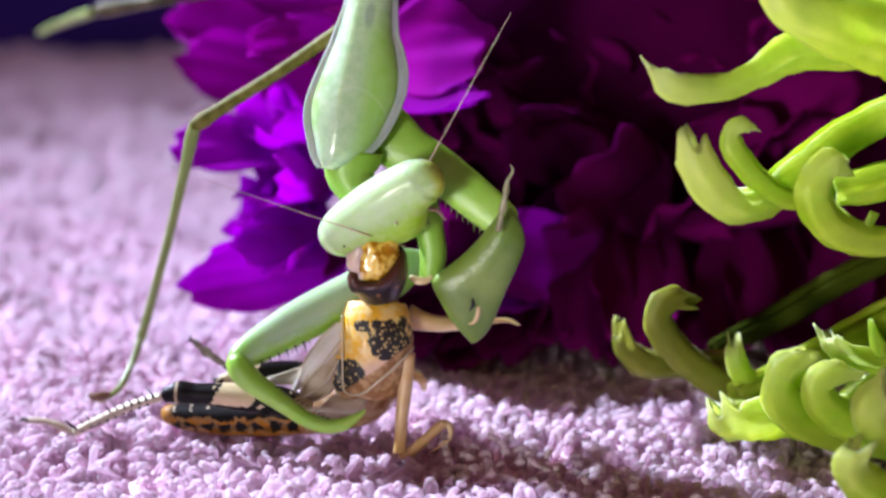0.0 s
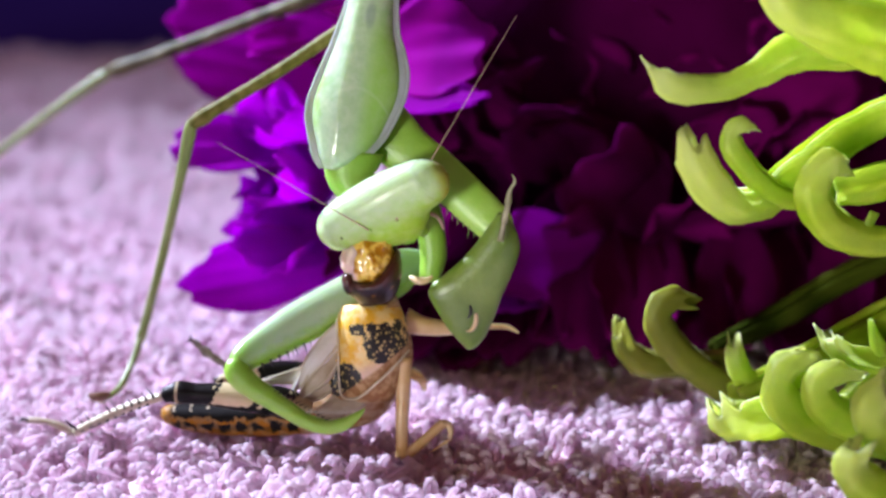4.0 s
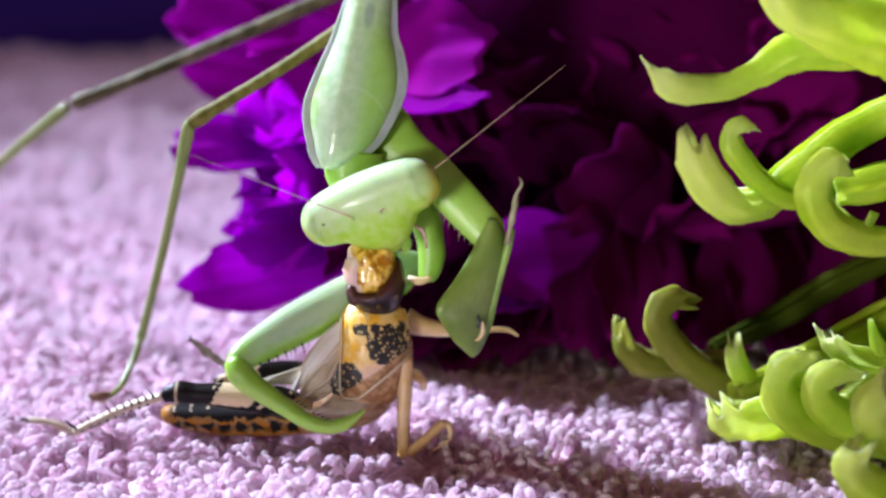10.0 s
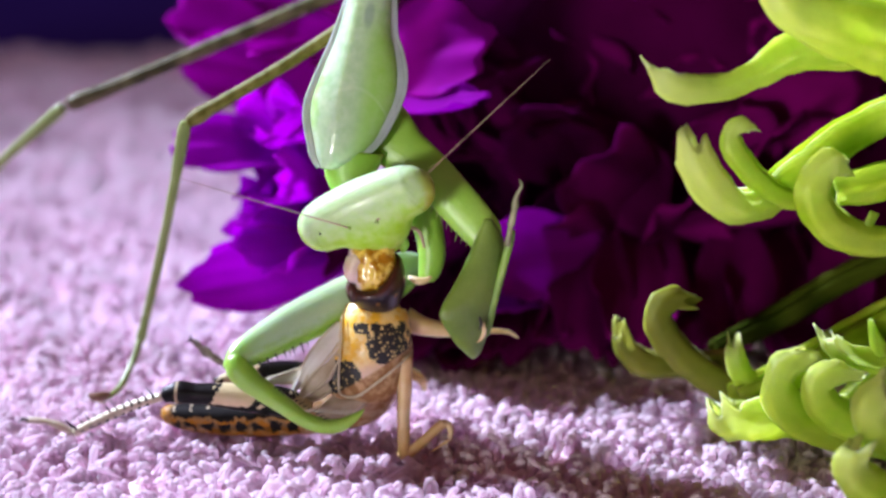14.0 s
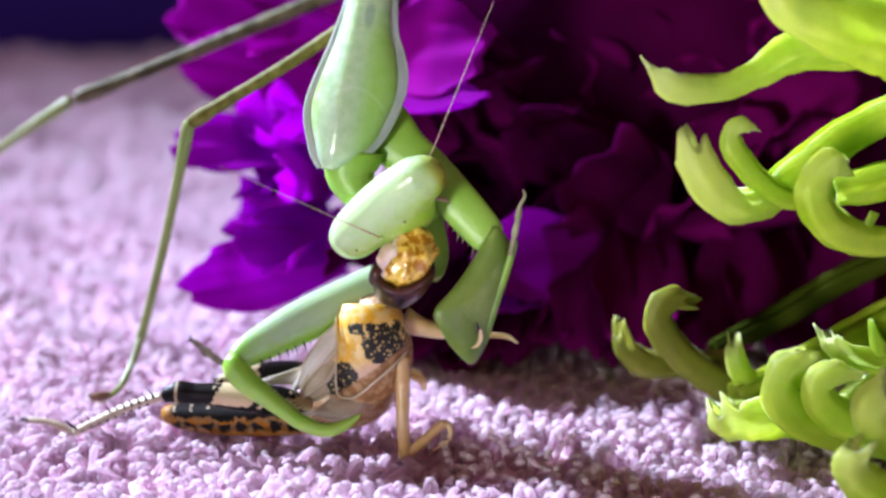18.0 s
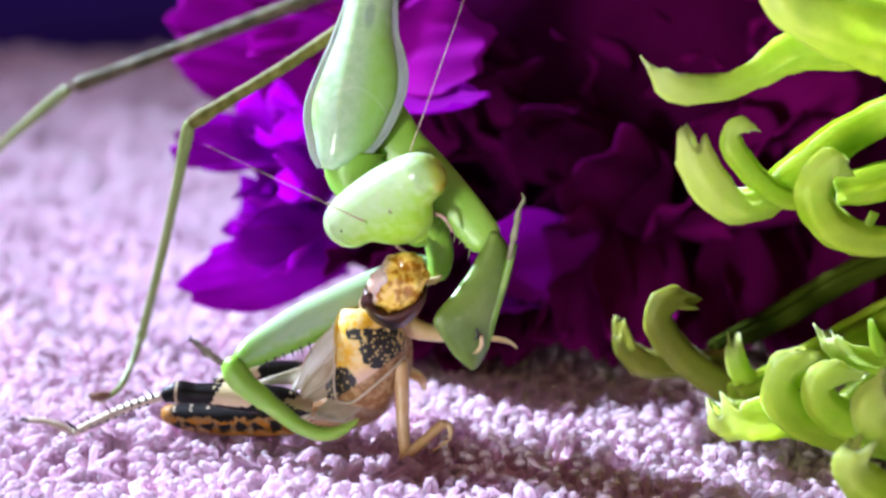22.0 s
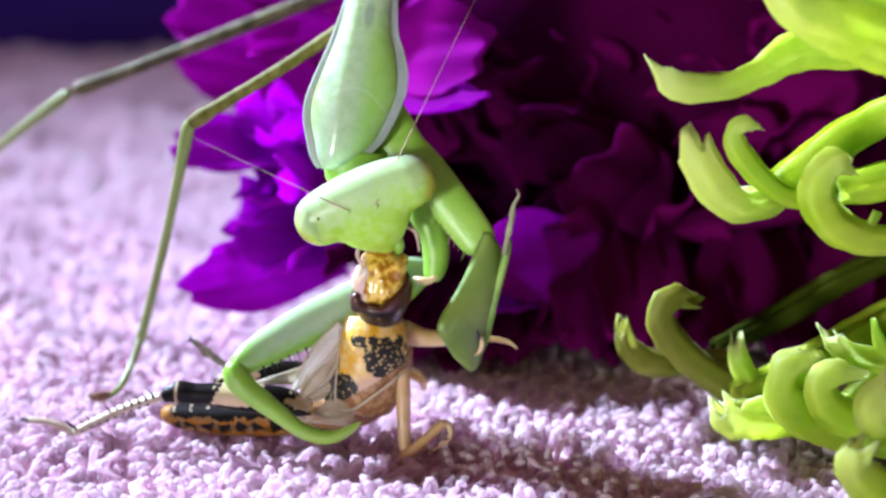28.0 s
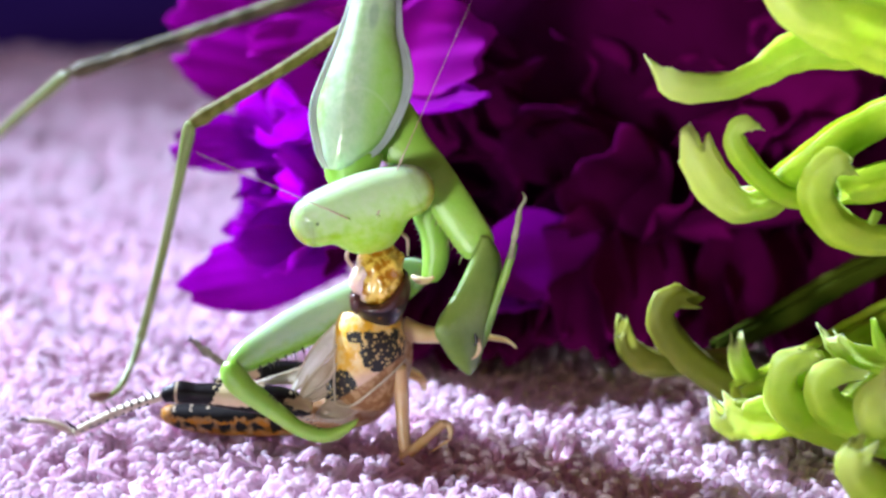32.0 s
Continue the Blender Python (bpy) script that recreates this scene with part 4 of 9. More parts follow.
    # wing pads
    for a, b, c, w, mat in (((-6.36, -0.70, 8.05), (-7.95, -1.50, 6.25), (-9.75, -1.95, 3.85), 0.72, WING), ((-6.60, -1.10, 6.80), (-7.85, -1.85, 5.20), (-9.25, -2.25, 3.55), 0.78, WING_BROWN),
                            ((-6.90, -0.60, 5.60), (-9.60, -1.00, 4.70), (-12.10, -0.80, 4.20), 0.45, WING), ((-6.80, -1.30, 5.00), (-8.20, -1.90, 3.90), (-10.40, -1.80, 3.30), 0.55, WING_BROWN),
                            ((-5.23, -1.40, 3.56), (-6.66, -2.20, 3.02), (-8.11, -2.30, 2.55), 0.95, WING_BROWN)):
        pad = part("wing_pad", tube([a, b, c], [(0.6, 0.3), (w, 0.36), (0.12, 0.1)], (-0.3, -1, 0.4), n=18, k=18, groove=0.35, keel=0.5), mat, locust, "veined wing bud")
        across = Vector((-0.3, -1, 0.4)).cross(Vector(c) - Vector(a)).normalized()
        for f in (-0.8, 0.8):
            lift = Vector((-0.06, -0.24, 0.1))
            way = [Vector(a) + across * (f * 0.55) + lift, Vector(b) + across * (f * w) + lift, Vector(c) + across * (f * 0.1) + lift * 0.6]
            part("vein", tube([tuple(p) for p in way], [0.05, 0.07, 0.03], n=14, k=6), CREAM_LEG, pad, "pale raised vein")
    # jumping legs
    fem = part("hind_femur", tube([(-8.40, -2.20, 3.02), (-10.27, -2.20, 3.41), (-13.17, -2.00, 3.72), (-15.75, -1.60, 3.75), (-16.93, -1.40, 3.79), (-17.98, -1.20, 3.48)], [(0.5, 0.4), (0.98, 0.6), (0.88, 0.55), (0.68, 0.46), (0.72, 0.50), (0.48, 0.38)], n=34, k=16, keel=0.25), FEMUR, locust, "cream femur with black bands")
    seat(fem, joint((-8.39, -2.20, 3.25), (-17.98, -1.20, 3.56)))
    part("femur_lower_ridge", tube([(-8.86, -2.00, 2.24), (-12.09, -2.20, 3.02), (-15.38, -1.80, 3.25), (-17.24, -1.40, 3.09)], [0.1, 0.13, 0.12, 0.08], n=18, k=8), CREAM_LEG, locust, "cream ridge")
    shin = part("hind_tibia", tube([(-18.08, -1.00, 3.32), (-19.97, -0.20, 2.45), (-22.33, 0.50, 1.13), (-24.23, 0.90, 0.01)], [0.27, 0.32, 0.34, 0.30], n=18, k=10), CREAM_LEG, locust, "cream shin")
    thorns(SPINE_DARK, shin, (-18.43, -1.10, 3.44), (-23.92, 1.00, 0.53), (-0.25, -0.2, 1), 0.55, 11, 0.13)
    thorns(SPINE_DARK, shin, (-18.76, -1.50, 3.05), (-23.80, 0.60, 0.21), (-0.3, -1, 0.1), 0.34, 9, 0.10)
    part("spur", tube([(-24.03, 0.70, 0.33), (-24.44, 0.60, 0.69), (-24.72, 0.60, 1.01)], [0.12, 0.09, 0.03], n=8, k=6), SPINE_DARK, shin)
    part("hind_tarsus", tube([(-24.38, 0.90, 0.01), (-25.13, 1.10, 0.33), (-26.01, 1.30, 0.61), (-26.90, 1.50, 0.64), (-27.66, 1.60, 0.60)], [0.22, 0.28, 0.2, 0.22, 0.12], n=18, k=8), CREAM_LEG, locust, "cream foot with a brown end")
    part("claw", tube([(-27.34, 1.50, 0.60), (-27.73, 1.60, 0.68), (-28.00, 1.60, 0.44)], [0.15, 0.12, 0.03], n=8, k=6), SPINE_DARK, locust, "dark claw")
    far = part("far_femur", tube([(-8.32, 2.20, 3.92), (-10.55, 2.20, 3.92), (-12.79, 2.20, 3.72), (-15.04, 2.20, 3.01)], [(0.5, 0.4), (0.62, 0.5), (0.55, 0.4), (0.3, 0.3)], n=20, k=12), FEMUR, locust, "far thigh, cream and black")
    seat(far, joint((-8.32, 2.20, 3.92), (-15.04, 2.20, 3.01)))
    part("far_tibia", tube([(-12.79, 2.00, 3.00), (-13.71, 2.10, 3.76), (-14.47, 2.10, 4.40)], [0.20, 0.21, 0.18], n=10, k=8), SPINE_DARK, locust, "dark shin behind")
    part("tarsus_segment", tube([(-14.33, 2.10, 4.28), (-14.80, 2.10, 4.68), (-15.27, 2.10, 4.99)], [0.18, 0.26, 0.22], n=10, k=8), GREY_FOOT, locust, "grey banded foot")
    part("tarsus_segment", tube([(-15.20, 2.10, 4.95), (-15.49, 2.15, 5.17), (-15.82, 2.20, 5.43)], [0.19, 0.34, 0.22], n=10, k=8), GREY_FOOT, locust, "grey banded foot")
    part("tarsus_segment", tube([(-15.78, 2.20, 5.39), (-16.07, 2.20, 5.71), (-16.43, 2.20, 6.02)], [0.16, 0.22, 0.14], n=10, k=8), GREY_FOOT, locust, "grey banded foot")
    part("claw", tube([(-16.36, 2.20, 5.94), (-16.54, 2.20, 6.18), (-16.45, 2.20, 6.41)], [0.09, 0.07, 0.02], n=8, k=6), SPINE_DARK, locust)
    part("claw", tube([(-16.36, 2.20, 5.94), (-16.65, 2.20, 5.98), (-16.81, 2.20, 5.86)], [0.09, 0.07, 0.02], n=8, k=6), SPINE_DARK, locust)
    # fore leg that props the body
    made["prop_femur"] = seat(part("fore_femur", tube([(-2.46, -1.40, 5.89), (-2.47, -1.70, 3.95), (-2.60, -2.30, 1.75), (-2.62, -2.80, 0.40), (-2.62, -3.15, -0.30)], [0.54, 0.48, 0.42, 0.40, 0.42], n=18, k=12), AMBER_LEG, locust, "amber fore thigh"), joint((-2.46, -1.40, 5.89), (-2.72, -0.90, -0.27)))
    part("fore_tibia", tube([(-2.66, -3.15, -0.20), (-1.80, -2.90, 0.50), (-0.81, -2.50, 1.30), (0.03, -2.20, 1.98)], [0.40, 0.36, 0.32, 0.34], n=16, k=10), AMBER_LEG, locust, "amber shin")
    part("fore_tarsus", tube([(-0.08, -2.20, 1.93), (0.32, -2.20, 1.85), (0.50, -2.35, 1.42), (0.44, -2.60, 0.88)], [0.26, 0.25, 0.2, 0.1], n=16, k=8), AMBER_LEG, locust, "amber foot")
    part("claw", tube([(0.44, -2.60, 1.00), (-0.15, -2.80, 0.65), (-0.95, -3.00, 0.18)], [0.1, 0.09, 0.03], n=10, k=6), AMBER_LEG, locust, "thin amber claw")
    thorns(AMBER_LEG, locust, (-0.59, -2.40, 1.50), (0.29, -2.20, 2.00), (-0.1, -0.4, 1), 0.26, 4, 0.06)
    made["side_leg"] = seat(part("mid_femur", tube([(-2.40, 0.80, 7.60), (-1.20, 0.80, 7.25), (0.22, 1.20, 7.00), (1.70, 2.00, 6.84)], [0.85, 0.62, 0.50, 0.42], n=18, k=12), AMBER_LEG, locust, "amber middle leg"), joint((-2.27, 0.80, 7.59), (1.70, 2.00, 6.84)))
    made["side_foot"] = seat(part("mid_tarsus", tube([(1.55, 2.00, 6.80), (3.18, 2.20, 6.73), (4.29, 2.40, 6.58), (4.96, 2.40, 6.18)], [0.26, 0.19, 0.15, 0.05], n=14, k=8), AMBER_LEG, locust, "amber foot"), joint((1.55, 2.00, 6.80), (4.96, 2.40, 6.42)))
    part("far_leg", tube([(-2.19, 2.20, 3.72), (-1.45, 2.40, 3.17), (-1.20, 2.60, 2.37)], [0.35, 0.32, 0.15], n=12, k=8), AMBER_LEG, locust, "amber leg behind")
    return made


MOVING = build_locust()


# ---- mantis ----
def beads(path, r, count):
    """Tiny grains along a path."""
    bm = bmesh.new()
    for p in curve_points(path, count):
        bmesh.ops.create_icosphere(bm, subdivisions=1, radius=r * MM, matrix=Matrix.Translation(vec(p)))
    return bm


mantis = thing("praying_mantis", (-23.66, 6.72, 0.00), "pale green praying mantis hanging head down, eating a locust", "insect")


def build_mantis():
    made = {}
    # long neck shield: a crested dome between two thin flanges
    m = joint((-4.64, 5.00, 28.06), (-6.16, 1.00, 17.98))
    outline = [(-10.5, -1.5, 1.5, 0.1, 0.3), (-5.0, -1.45, 1.5, 0.1, 0.3), (-1.0, -1.5, 1.65, 0.15, 0.45), (0.5, -1.58, 1.8, 0.2, 0.6), (2.0, -1.83, 2.05, 0.25, 0.7),
               (3.0, -2.05, 2.53, 0.3, 0.95), (4.3, -2.42, 2.97, 0.35, 1.1), (5.5, -2.76, 3.05, 0.42, 1.0), (6.5, -3.0, 2.87, 0.45, 0.85), (7.2, -3.08, 2.68, 0.48, 0.85),
               (8.0, -3.03, 2.4, 0.5, 0.78), (8.8, -2.82, 2.07, 0.5, 0.7), (9.6, -2.54, 1.5, 0.5, 0.6), (10.2, -2.33, 0.85, 0.45, 0.45), (10.7, -2.05, 0.2, 0.4, 0.3), (11.1, -1.75, -0.6, 0.3, 0.2)]
    depth = [1.4, 1.4, 1.4, 1.42, 1.45, 1.45, 1.45, 1.45, 1.4, 1.35, 1.3, 1.2, 1.05, 0.9, 0.7, 0.45]
    shield = part("pronotum", blade([(x, lo + wl * 0.7, hi - wr * 0.45, d, 0) for (x, lo, hi, wl, wr), d in zip(outline, depth)], 70, 40, 0.95, (-0.85, 0.55, 0.14)), SHIELD_GREEN, mantis, "glossy pale green shield with a keel")
    for left in (True, False):
        if left:
            rows = [(x, lo, lo + wl + 0.6, 0.15, 0.12) for x, lo, hi, wl, wr in outline]
            rim = [(x, lo, 0.10) for x, lo, hi, wl, wr in outline]
        else:
            rows = [(x, hi - wr - 0.6, hi, 0.17, 0.22) for x, lo, hi, wl, wr in outline[:-1]]
            rim = [(x, hi, 0.20) for x, lo, hi, wl, wr in outline[:-1]]
        flange = part("flange", blade(rows, 60, 12, 0.8), FLANGE, None, "pale lilac translucent flange")
        edge = part("flange_rim", tube(rim, [0.05, 0.05, 0.06, 0.08] + [0.12] * (len(rim) - 6) + [0.10, 0.08], (0, 0, 1), n=70, k=10), FLANGE, flange, "rolled glossy rim")
        part("flange_teeth", beads(rim[3:], 0.075, 44), FLANGE, flange)
        flange.parent = shield
    shield.matrix_basis = m
    made["pronotum"] = shield
    # body above, out of the flower's reach
    part("thorax", tube([(-4.22, 10.00, 37.74), (-3.5, 13, 55), (-3, 17, 72), (-2.5, 20, 84), (-2, 23, 95)], [(1.5, 1.5), (1.7, 1.7), (2.0, 2.0), (2.7, 2.5), (3.2, 3.0)], n=22, k=18), GREEN, mantis, "green rear thorax")
    part("abdomen", tube([(-2, 22, 92), (-1, 30, 112), (0, 42, 128), (2, 56, 138)], [(3.0, 2.8), (4.6, 4.0), (4.4, 3.8), (1.2, 1.0)], n=26, k=20), GREEN, mantis, "long green abdomen")
    part("neck", tube([(-5.75, 2.00, 18.90), (-5.85, 1.60, 17.40), (-5.25, 1.00, 16.20)], [(2.0, 1.2), (1.6, 1.1), (1.1, 1.0)], n=14, k=14), GREEN, mantis, "soft green neck")
    # head, in its own space: x to its left eye, z to the crown, face along -y
    skull = tube([(-4.72, 0, 0), (-4.6, 0, 0), (-4.1, 0, 0), (-3.2, 0, 0), (-1.7, 0, 0.02), (0, 0, 0.05), (1.7, 0, 0.02), (3.2, 0, 0), (4.1, 0, 0), (4.6, 0, 0), (4.72, 0, 0)],
                 [(0.1, 0.1), (0.62, 0.55), (1.25, 1.08), (1.74, 1.45), (1.98, 1.64), (2.05, 1.72), (1.98, 1.64), (1.74, 1.45), (1.25, 1.08), (0.62, 0.55), (0.1, 0.1)], (0, -1, 0), n=61, k=36)
    face = tube([(0, 0.1, 0.9), (0, -0.1, 0.0), (0, -0.2, -1.0), (0, -0.2, -1.9), (0, -0.1, -2.7), (0, 0, -3.5)], [(2.6, 1.2), (3.25, 1.6), (3.0, 1.66), (2.4, 1.5), (1.75, 1.2), (0.9, 0.6)], (0, -1, 0), n=26, k=32)
    orbits = [ball((sx * 3.05, -0.06, 0.0), (1.64, 1.46, 1.76), Matrix.Rotation(radians(sx * -10), 4, "Y"), 32) for sx in (-1, 1)]
    head = part("head", merged(skull, face, *orbits), HEAD_GREEN, mantis, "triangular pale green head")
    blend = head.modifiers.new("blend", "REMESH")
    blend.mode, blend.voxel_size, blend.use_smooth_shade = "VOXEL", 0.00011, True
    soft = head.modifiers.new("soft", "SMOOTH")
    soft.factor, soft.iterations = 0.6, 26
    made["head"] = head
    for sx in (-1, 1):
        eye = part("eye", ball((sx * 3.09, -0.06, 0.0), (1.60, 1.43, 1.73), Matrix.Rotation(radians(sx * -10), 4, "Y"), 32), EYE_GREEN, head, "smooth green compound eye")
        if sx < 0:
            part("pupil_spot", ball((-2.95, -1.44, 0.6), (0.08, 0.06, 0.09), None, 8), SPINE_DARK, eye, "tiny dark spot")
        part("feeler_socket", ball((sx * (1.0 if sx < 0 else 0.75), -1.8, 0.4 if sx < 0 else 0.0), (0.14, 0.12, 0.14), None, 10), HEAD_GREEN, head)
        part("mandible", tube([(sx * 0.6, -0.2, -2.9), (sx * 0.65, -0.2, -3.7), (sx * 0.3, -0.1, -4.3)], [0.5, 0.4, 0.15], n=10, k=10), GREEN, head)
        part("palp", tube([(sx * 1.3, 0.2, -2.6), (sx * 2.0, -0.1, -3.3), (sx * 1.7, -0.2, -4.6)], [0.14, 0.13, 0.08], n=12, k=6), FEELER, head, "thin pale palp")
    part("lip", ball((0, -0.25, -3.05), (0.85, 0.75, 0.75)), HEAD_GREEN, head)
    for side in ("left", "right"):
        ln = 11.0 if side == "left" else 15.0
        ant = part("antenna", tube([(0, 0, 0), (ln * 0.3, 0, 0.15), (ln * 0.65, 0, 0.25), (ln, 0, 0.0)], [0.05, 0.036, 0.026, 0.012], (0, 0, 1), n=26, k=6), FEELER, mantis, "hair-thin pinkish feeler")
        made["antenna_" + side] = ant
    # grasping legs; each piece lies along x from its joint, z towards the viewer
    def piece(name, label, shape, mat, key, parent=None):
        ob = part(name, tube([(x, y, z) for x, y, z, _, _ in shape], [(w, d) for _, _, _, w, d in shape], (0, 0, 1), n=28, k=18), mat, mantis, label)
        made[key] = ob
        return ob

    def flat_piece(name, label, rows, mat, key, sharp=1.15):
        made[key] = part(name, blade([(*r, 0.0) for r in rows], 56, 24, sharp), mat, mantis, label)
        return made[key]

    cr = flat_piece("fore_coxa", "green upper foreleg", [(-2.4, -2.7, 0.3, 0.7), (-0.8, -3.3, 0.45, 0.75), (1, -3.05, 0.2, 0.72), (2.4, -2.6, 0.30, 0.68), (3.6, -2.42, 0.36, 0.66), (6, -2.36, 0.36, 0.6), (8, -2.25, 0.28, 0.55), (9, -2.1, 0.1, 0.5), (9.5, -1.5, -0.4, 0.3)], GREEN, "coxa_right")
    thorns(SPINE_GREEN, cr, (3.0, -2.35, 0.1), (9.0, -2.12, 0.1), (0.35, -1, 0), 0.45, 13, 0.13)
    thorns(SPINE_GREEN, cr, (0.8, 0.18, 0.0), (8.8, 0.20, 0.0), (0.1, 1, 0), 0.10, 30, 0.07)
    fr = flat_piece("fore_femur", "broad deep green foreleg blade", [(-0.35, -0.5, 0.05, 0.3), (0.4, -0.78, 0.8, 0.6), (1.15, -1.1, 1.25, 0.8), (1.9, -1.45, 1.44, 0.88), (3.0, -2.05, 1.35, 0.92), (4.0, -2.75, 1.18, 0.92), (4.7, -3.35, 1.04, 0.9), (5.2, -3.65, 0.97, 0.86), (5.65, -3.70, 0.92, 0.82),
                    (6.1, -3.42, 0.85, 0.78), (6.9, -2.7, 0.73, 0.7), (7.7, -1.95, 0.55, 0.58), (8.3, -1.15, 0.27, 0.42), (8.62, -0.7, 0.02, 0.26), (8.78, -0.45, -0.2, 0.1)], SHANK, "femur_right")
    part("claw", tube([(6.2, -0.5, 0.66), (6.8, -0.4, 0.80), (7.3, -0.55, 0.72), (7.5, -0.85, 0.6)], [0.12, 0.16, 0.12, 0.03], (0, 0, 1), n=12, k=8), AMBER_LEG, fr, "amber hooked tip")
    part("claw", tube([(5.7, -1.0, 0.7), (6.2, -0.85, 0.9), (6.6, -1.0, 0.85)], [0.08, 0.11, 0.03], (0, 0, 1), n=10, k=8), SPINE_DARK, fr, "dark thorn")
    tr = piece("fore_tibia", "folded deep green shin", [(0, 0, 0, 0.3, 0.3), (0.8, 0, 0, 0.32, 0.32), (3, 0, 0, 0.27, 0.28), (6.2, 0, 0, 0.26, 0.26), (7.2, 0, 0, 0.16, 0.16)], GREEN_DARK, "tibia_right")
    piece("fore_tarsus", "thin grey-green jointed foot", [(0, 0, 0, 0.22, 0.2), (1.2, 0, 0, 0.17, 0.16), (1.4, 0, 0, 0.24, 0.2), (2.4, 0, 0, 0.18, 0.17), (2.6, 0, 0, 0.24, 0.2), (3.3, 0.05, 0, 0.14, 0.13), (4.0, -0.15, 0, 0.1, 0.1), (4.4, 0.1, 0, 0.04, 0.04)], FADED_FOOT, "tarsus_right")
    cl = flat_piece("fore_coxa", "green upper foreleg", [(-1, -1.0, 1.0, 1.0), (1, -1.3, 0.75, 1.0), (2.4, -1.1, 1.1, 0.9), (3.7, -0.55, 1.3, 0.85), (4.8, -0.35, 1.4, 0.8), (5.6, -0.35, 1.25, 0.75), (6.2, -0.35, 1.0, 0.7), (6.6, -0.2, 0.65, 0.4)], GREEN, "coxa_left", 1.0)
    part("joint_pad", tube([(6.25, -0.95, 0.45), (6.45, -0.45, 0.78), (6.45, 0.05, 0.80), (6.2, 0.5, 0.7)], [0.14, 0.26, 0.22, 0.10], (0, 0, 1), n=16, k=8), AMBER_LEG, cl, "pale orange joint skin")
    thorns(SPINE_DARK, cl, (2.6, -0.95, 0.2), (4.4, -0.35, 0.2), (0.3, -1, 0), 0.30, 5, 0.09)
    fl = flat_piece("fore_femur", "broad green thigh with a whitish sheen painted on", [(-0.8, -0.6, 0.1, 0.4), (-0.2, -1.2, 0.4, 0.7), (0.6, -1.6, 0.8, 0.85), (1.8, -1.75, 1.15, 0.95), (3.5, -1.8, 1.25, 1.05), (5.7, -1.80, 1.15, 1.05), (8.0, -1.75, 1.08, 1.0), (9.6, -1.64, 1.05, 0.95), (11.5, -1.33, 1.0, 0.88), (12.8, -1.05, 0.92, 0.8), (13.6, -0.72, 0.8, 0.7), (14.15, -0.25, 0.55, 0.5), (14.4, 0.05, 0.2, 0.15)], THIGH, "femur_left", 1.0)
    thorns(SPINE_DARK, fl, (9.0, 0.95, 0.4), (12.6, 0.85, 0.4), (-0.1, 1, 0.35), 0.62, 6, 0.10)
    thorns(SPINE_GREEN, fl, (8.6, 0.95, 0.2), (12.4, 0.85, 0.2), (0.0, 1, 0.2), 0.3, 9, 0.10)
    tl = flat_piece("fore_tibia", "curved green shin", [(-1.0, -0.3, 0.45, 0.3), (-0.5, -0.85, 0.85, 0.62), (0.3, -1.2, 0.6, 0.74), (1.2, -1.38, 0.15, 0.7), (2.2, -1.5, -0.1, 0.66), (3.5, -1.65, -0.45, 0.62), (5, -1.85, -0.82, 0.56), (6.3, -1.72, -0.72, 0.5), (7.1, -1.38, -0.30, 0.42), (7.6, -0.95, 0.20, 0.34), (8.0, -0.3, 0.62, 0.22), (8.25, 0.35, 0.85, 0.08)], GREEN, "tibia_left", 1.0)
    thorns(SPINE_PALE, tl, (4.8, -0.80, 0.25), (7.7, 0.25, 0.15), (0.7, 1.0, 0.3), 0.95, 11, 0.10, 0.15)
    thorns(SPINE_DARK, tl, (2.4, -0.2, 0.3), (6.4, -0.74, 0.2), (0.8, 1, 0.3), 0.30, 13, 0.08)
    # walking legs
    piece("mid_femur", "olive brown walking leg", [(-4, 0, 0, 0.5, 0.5), (0, 0, 0, 0.46, 0.46), (5, 0.1, 0, 0.42, 0.42), (10.0, 0, 0, 0.45, 0.45), (11.4, 0, 0, 0.55, 0.52), (12.3, 0, 0, 0.4, 0.4)], OLIVE, "mid_femur")
    piece("mid_tibia", "slender green shin", [(-0.3, 0, 0, 0.35, 0.35), (0.7, 0, 0, 0.46, 0.42), (4, 0.1, 0, 0.33, 0.33), (9, 0.15, 0, 0.31, 0.31), (14.4, 0.05, 0, 0.30, 0.30), (15.3, 0, 0, 0.36, 0.34), (15.8, 0, 0, 0.2, 0.2)], OLIVE_GREEN, "mid_tibia")
    foot = part("mid_tarsus", tube([(-20.75, 9.00, 3.67), (-21.19, 7.80, 2.39), (-21.80, 6.20, 1.28), (-22.47, 5.40, 0.85), (-23.18, 5.20, 0.69), (-23.86, 5.20, 0.77)], [0.26, 0.22, 0.24, 0.2, 0.3, 0.08], n=22, k=8), OLIVE_GREEN, mantis, "thin jointed foot")
    part("claw", tube([(-22.35, 4.40, 1.37), (-23.05, 4.00, 1.29), (-23.72, 4.00, 1.49)], [0.2, 0.34, 0.10], n=10, k=6), BROWN_FOOT, foot, "brown claw")
    piece("hind_femur", "olive brown hind leg", [(-6, 0, 0, 0.62, 0.6), (0, 0, 0, 0.6, 0.58), (12, 0.2, 0, 0.55, 0.53), (25, 0.1, 0, 0.5, 0.5), (29.0, 0, 0, 0.60, 0.56), (29.9, 0, 0, 0.42, 0.42)], OLIVE_DARK, "hind_femur")
    piece("hind_tibia", "slender green hind shin", [(-0.3, 0, 0, 0.35, 0.35), (0.6, 0, 0, 0.46, 0.42), (5, -0.1, 0, 0.36, 0.36), (12, 0, 0, 0.3, 0.3), (16, 0.1, 0, 0.28, 0.28)], OLIVE_GREEN, "hind_tibia")
    return made


MOVING_MANTIS = build_mantis()


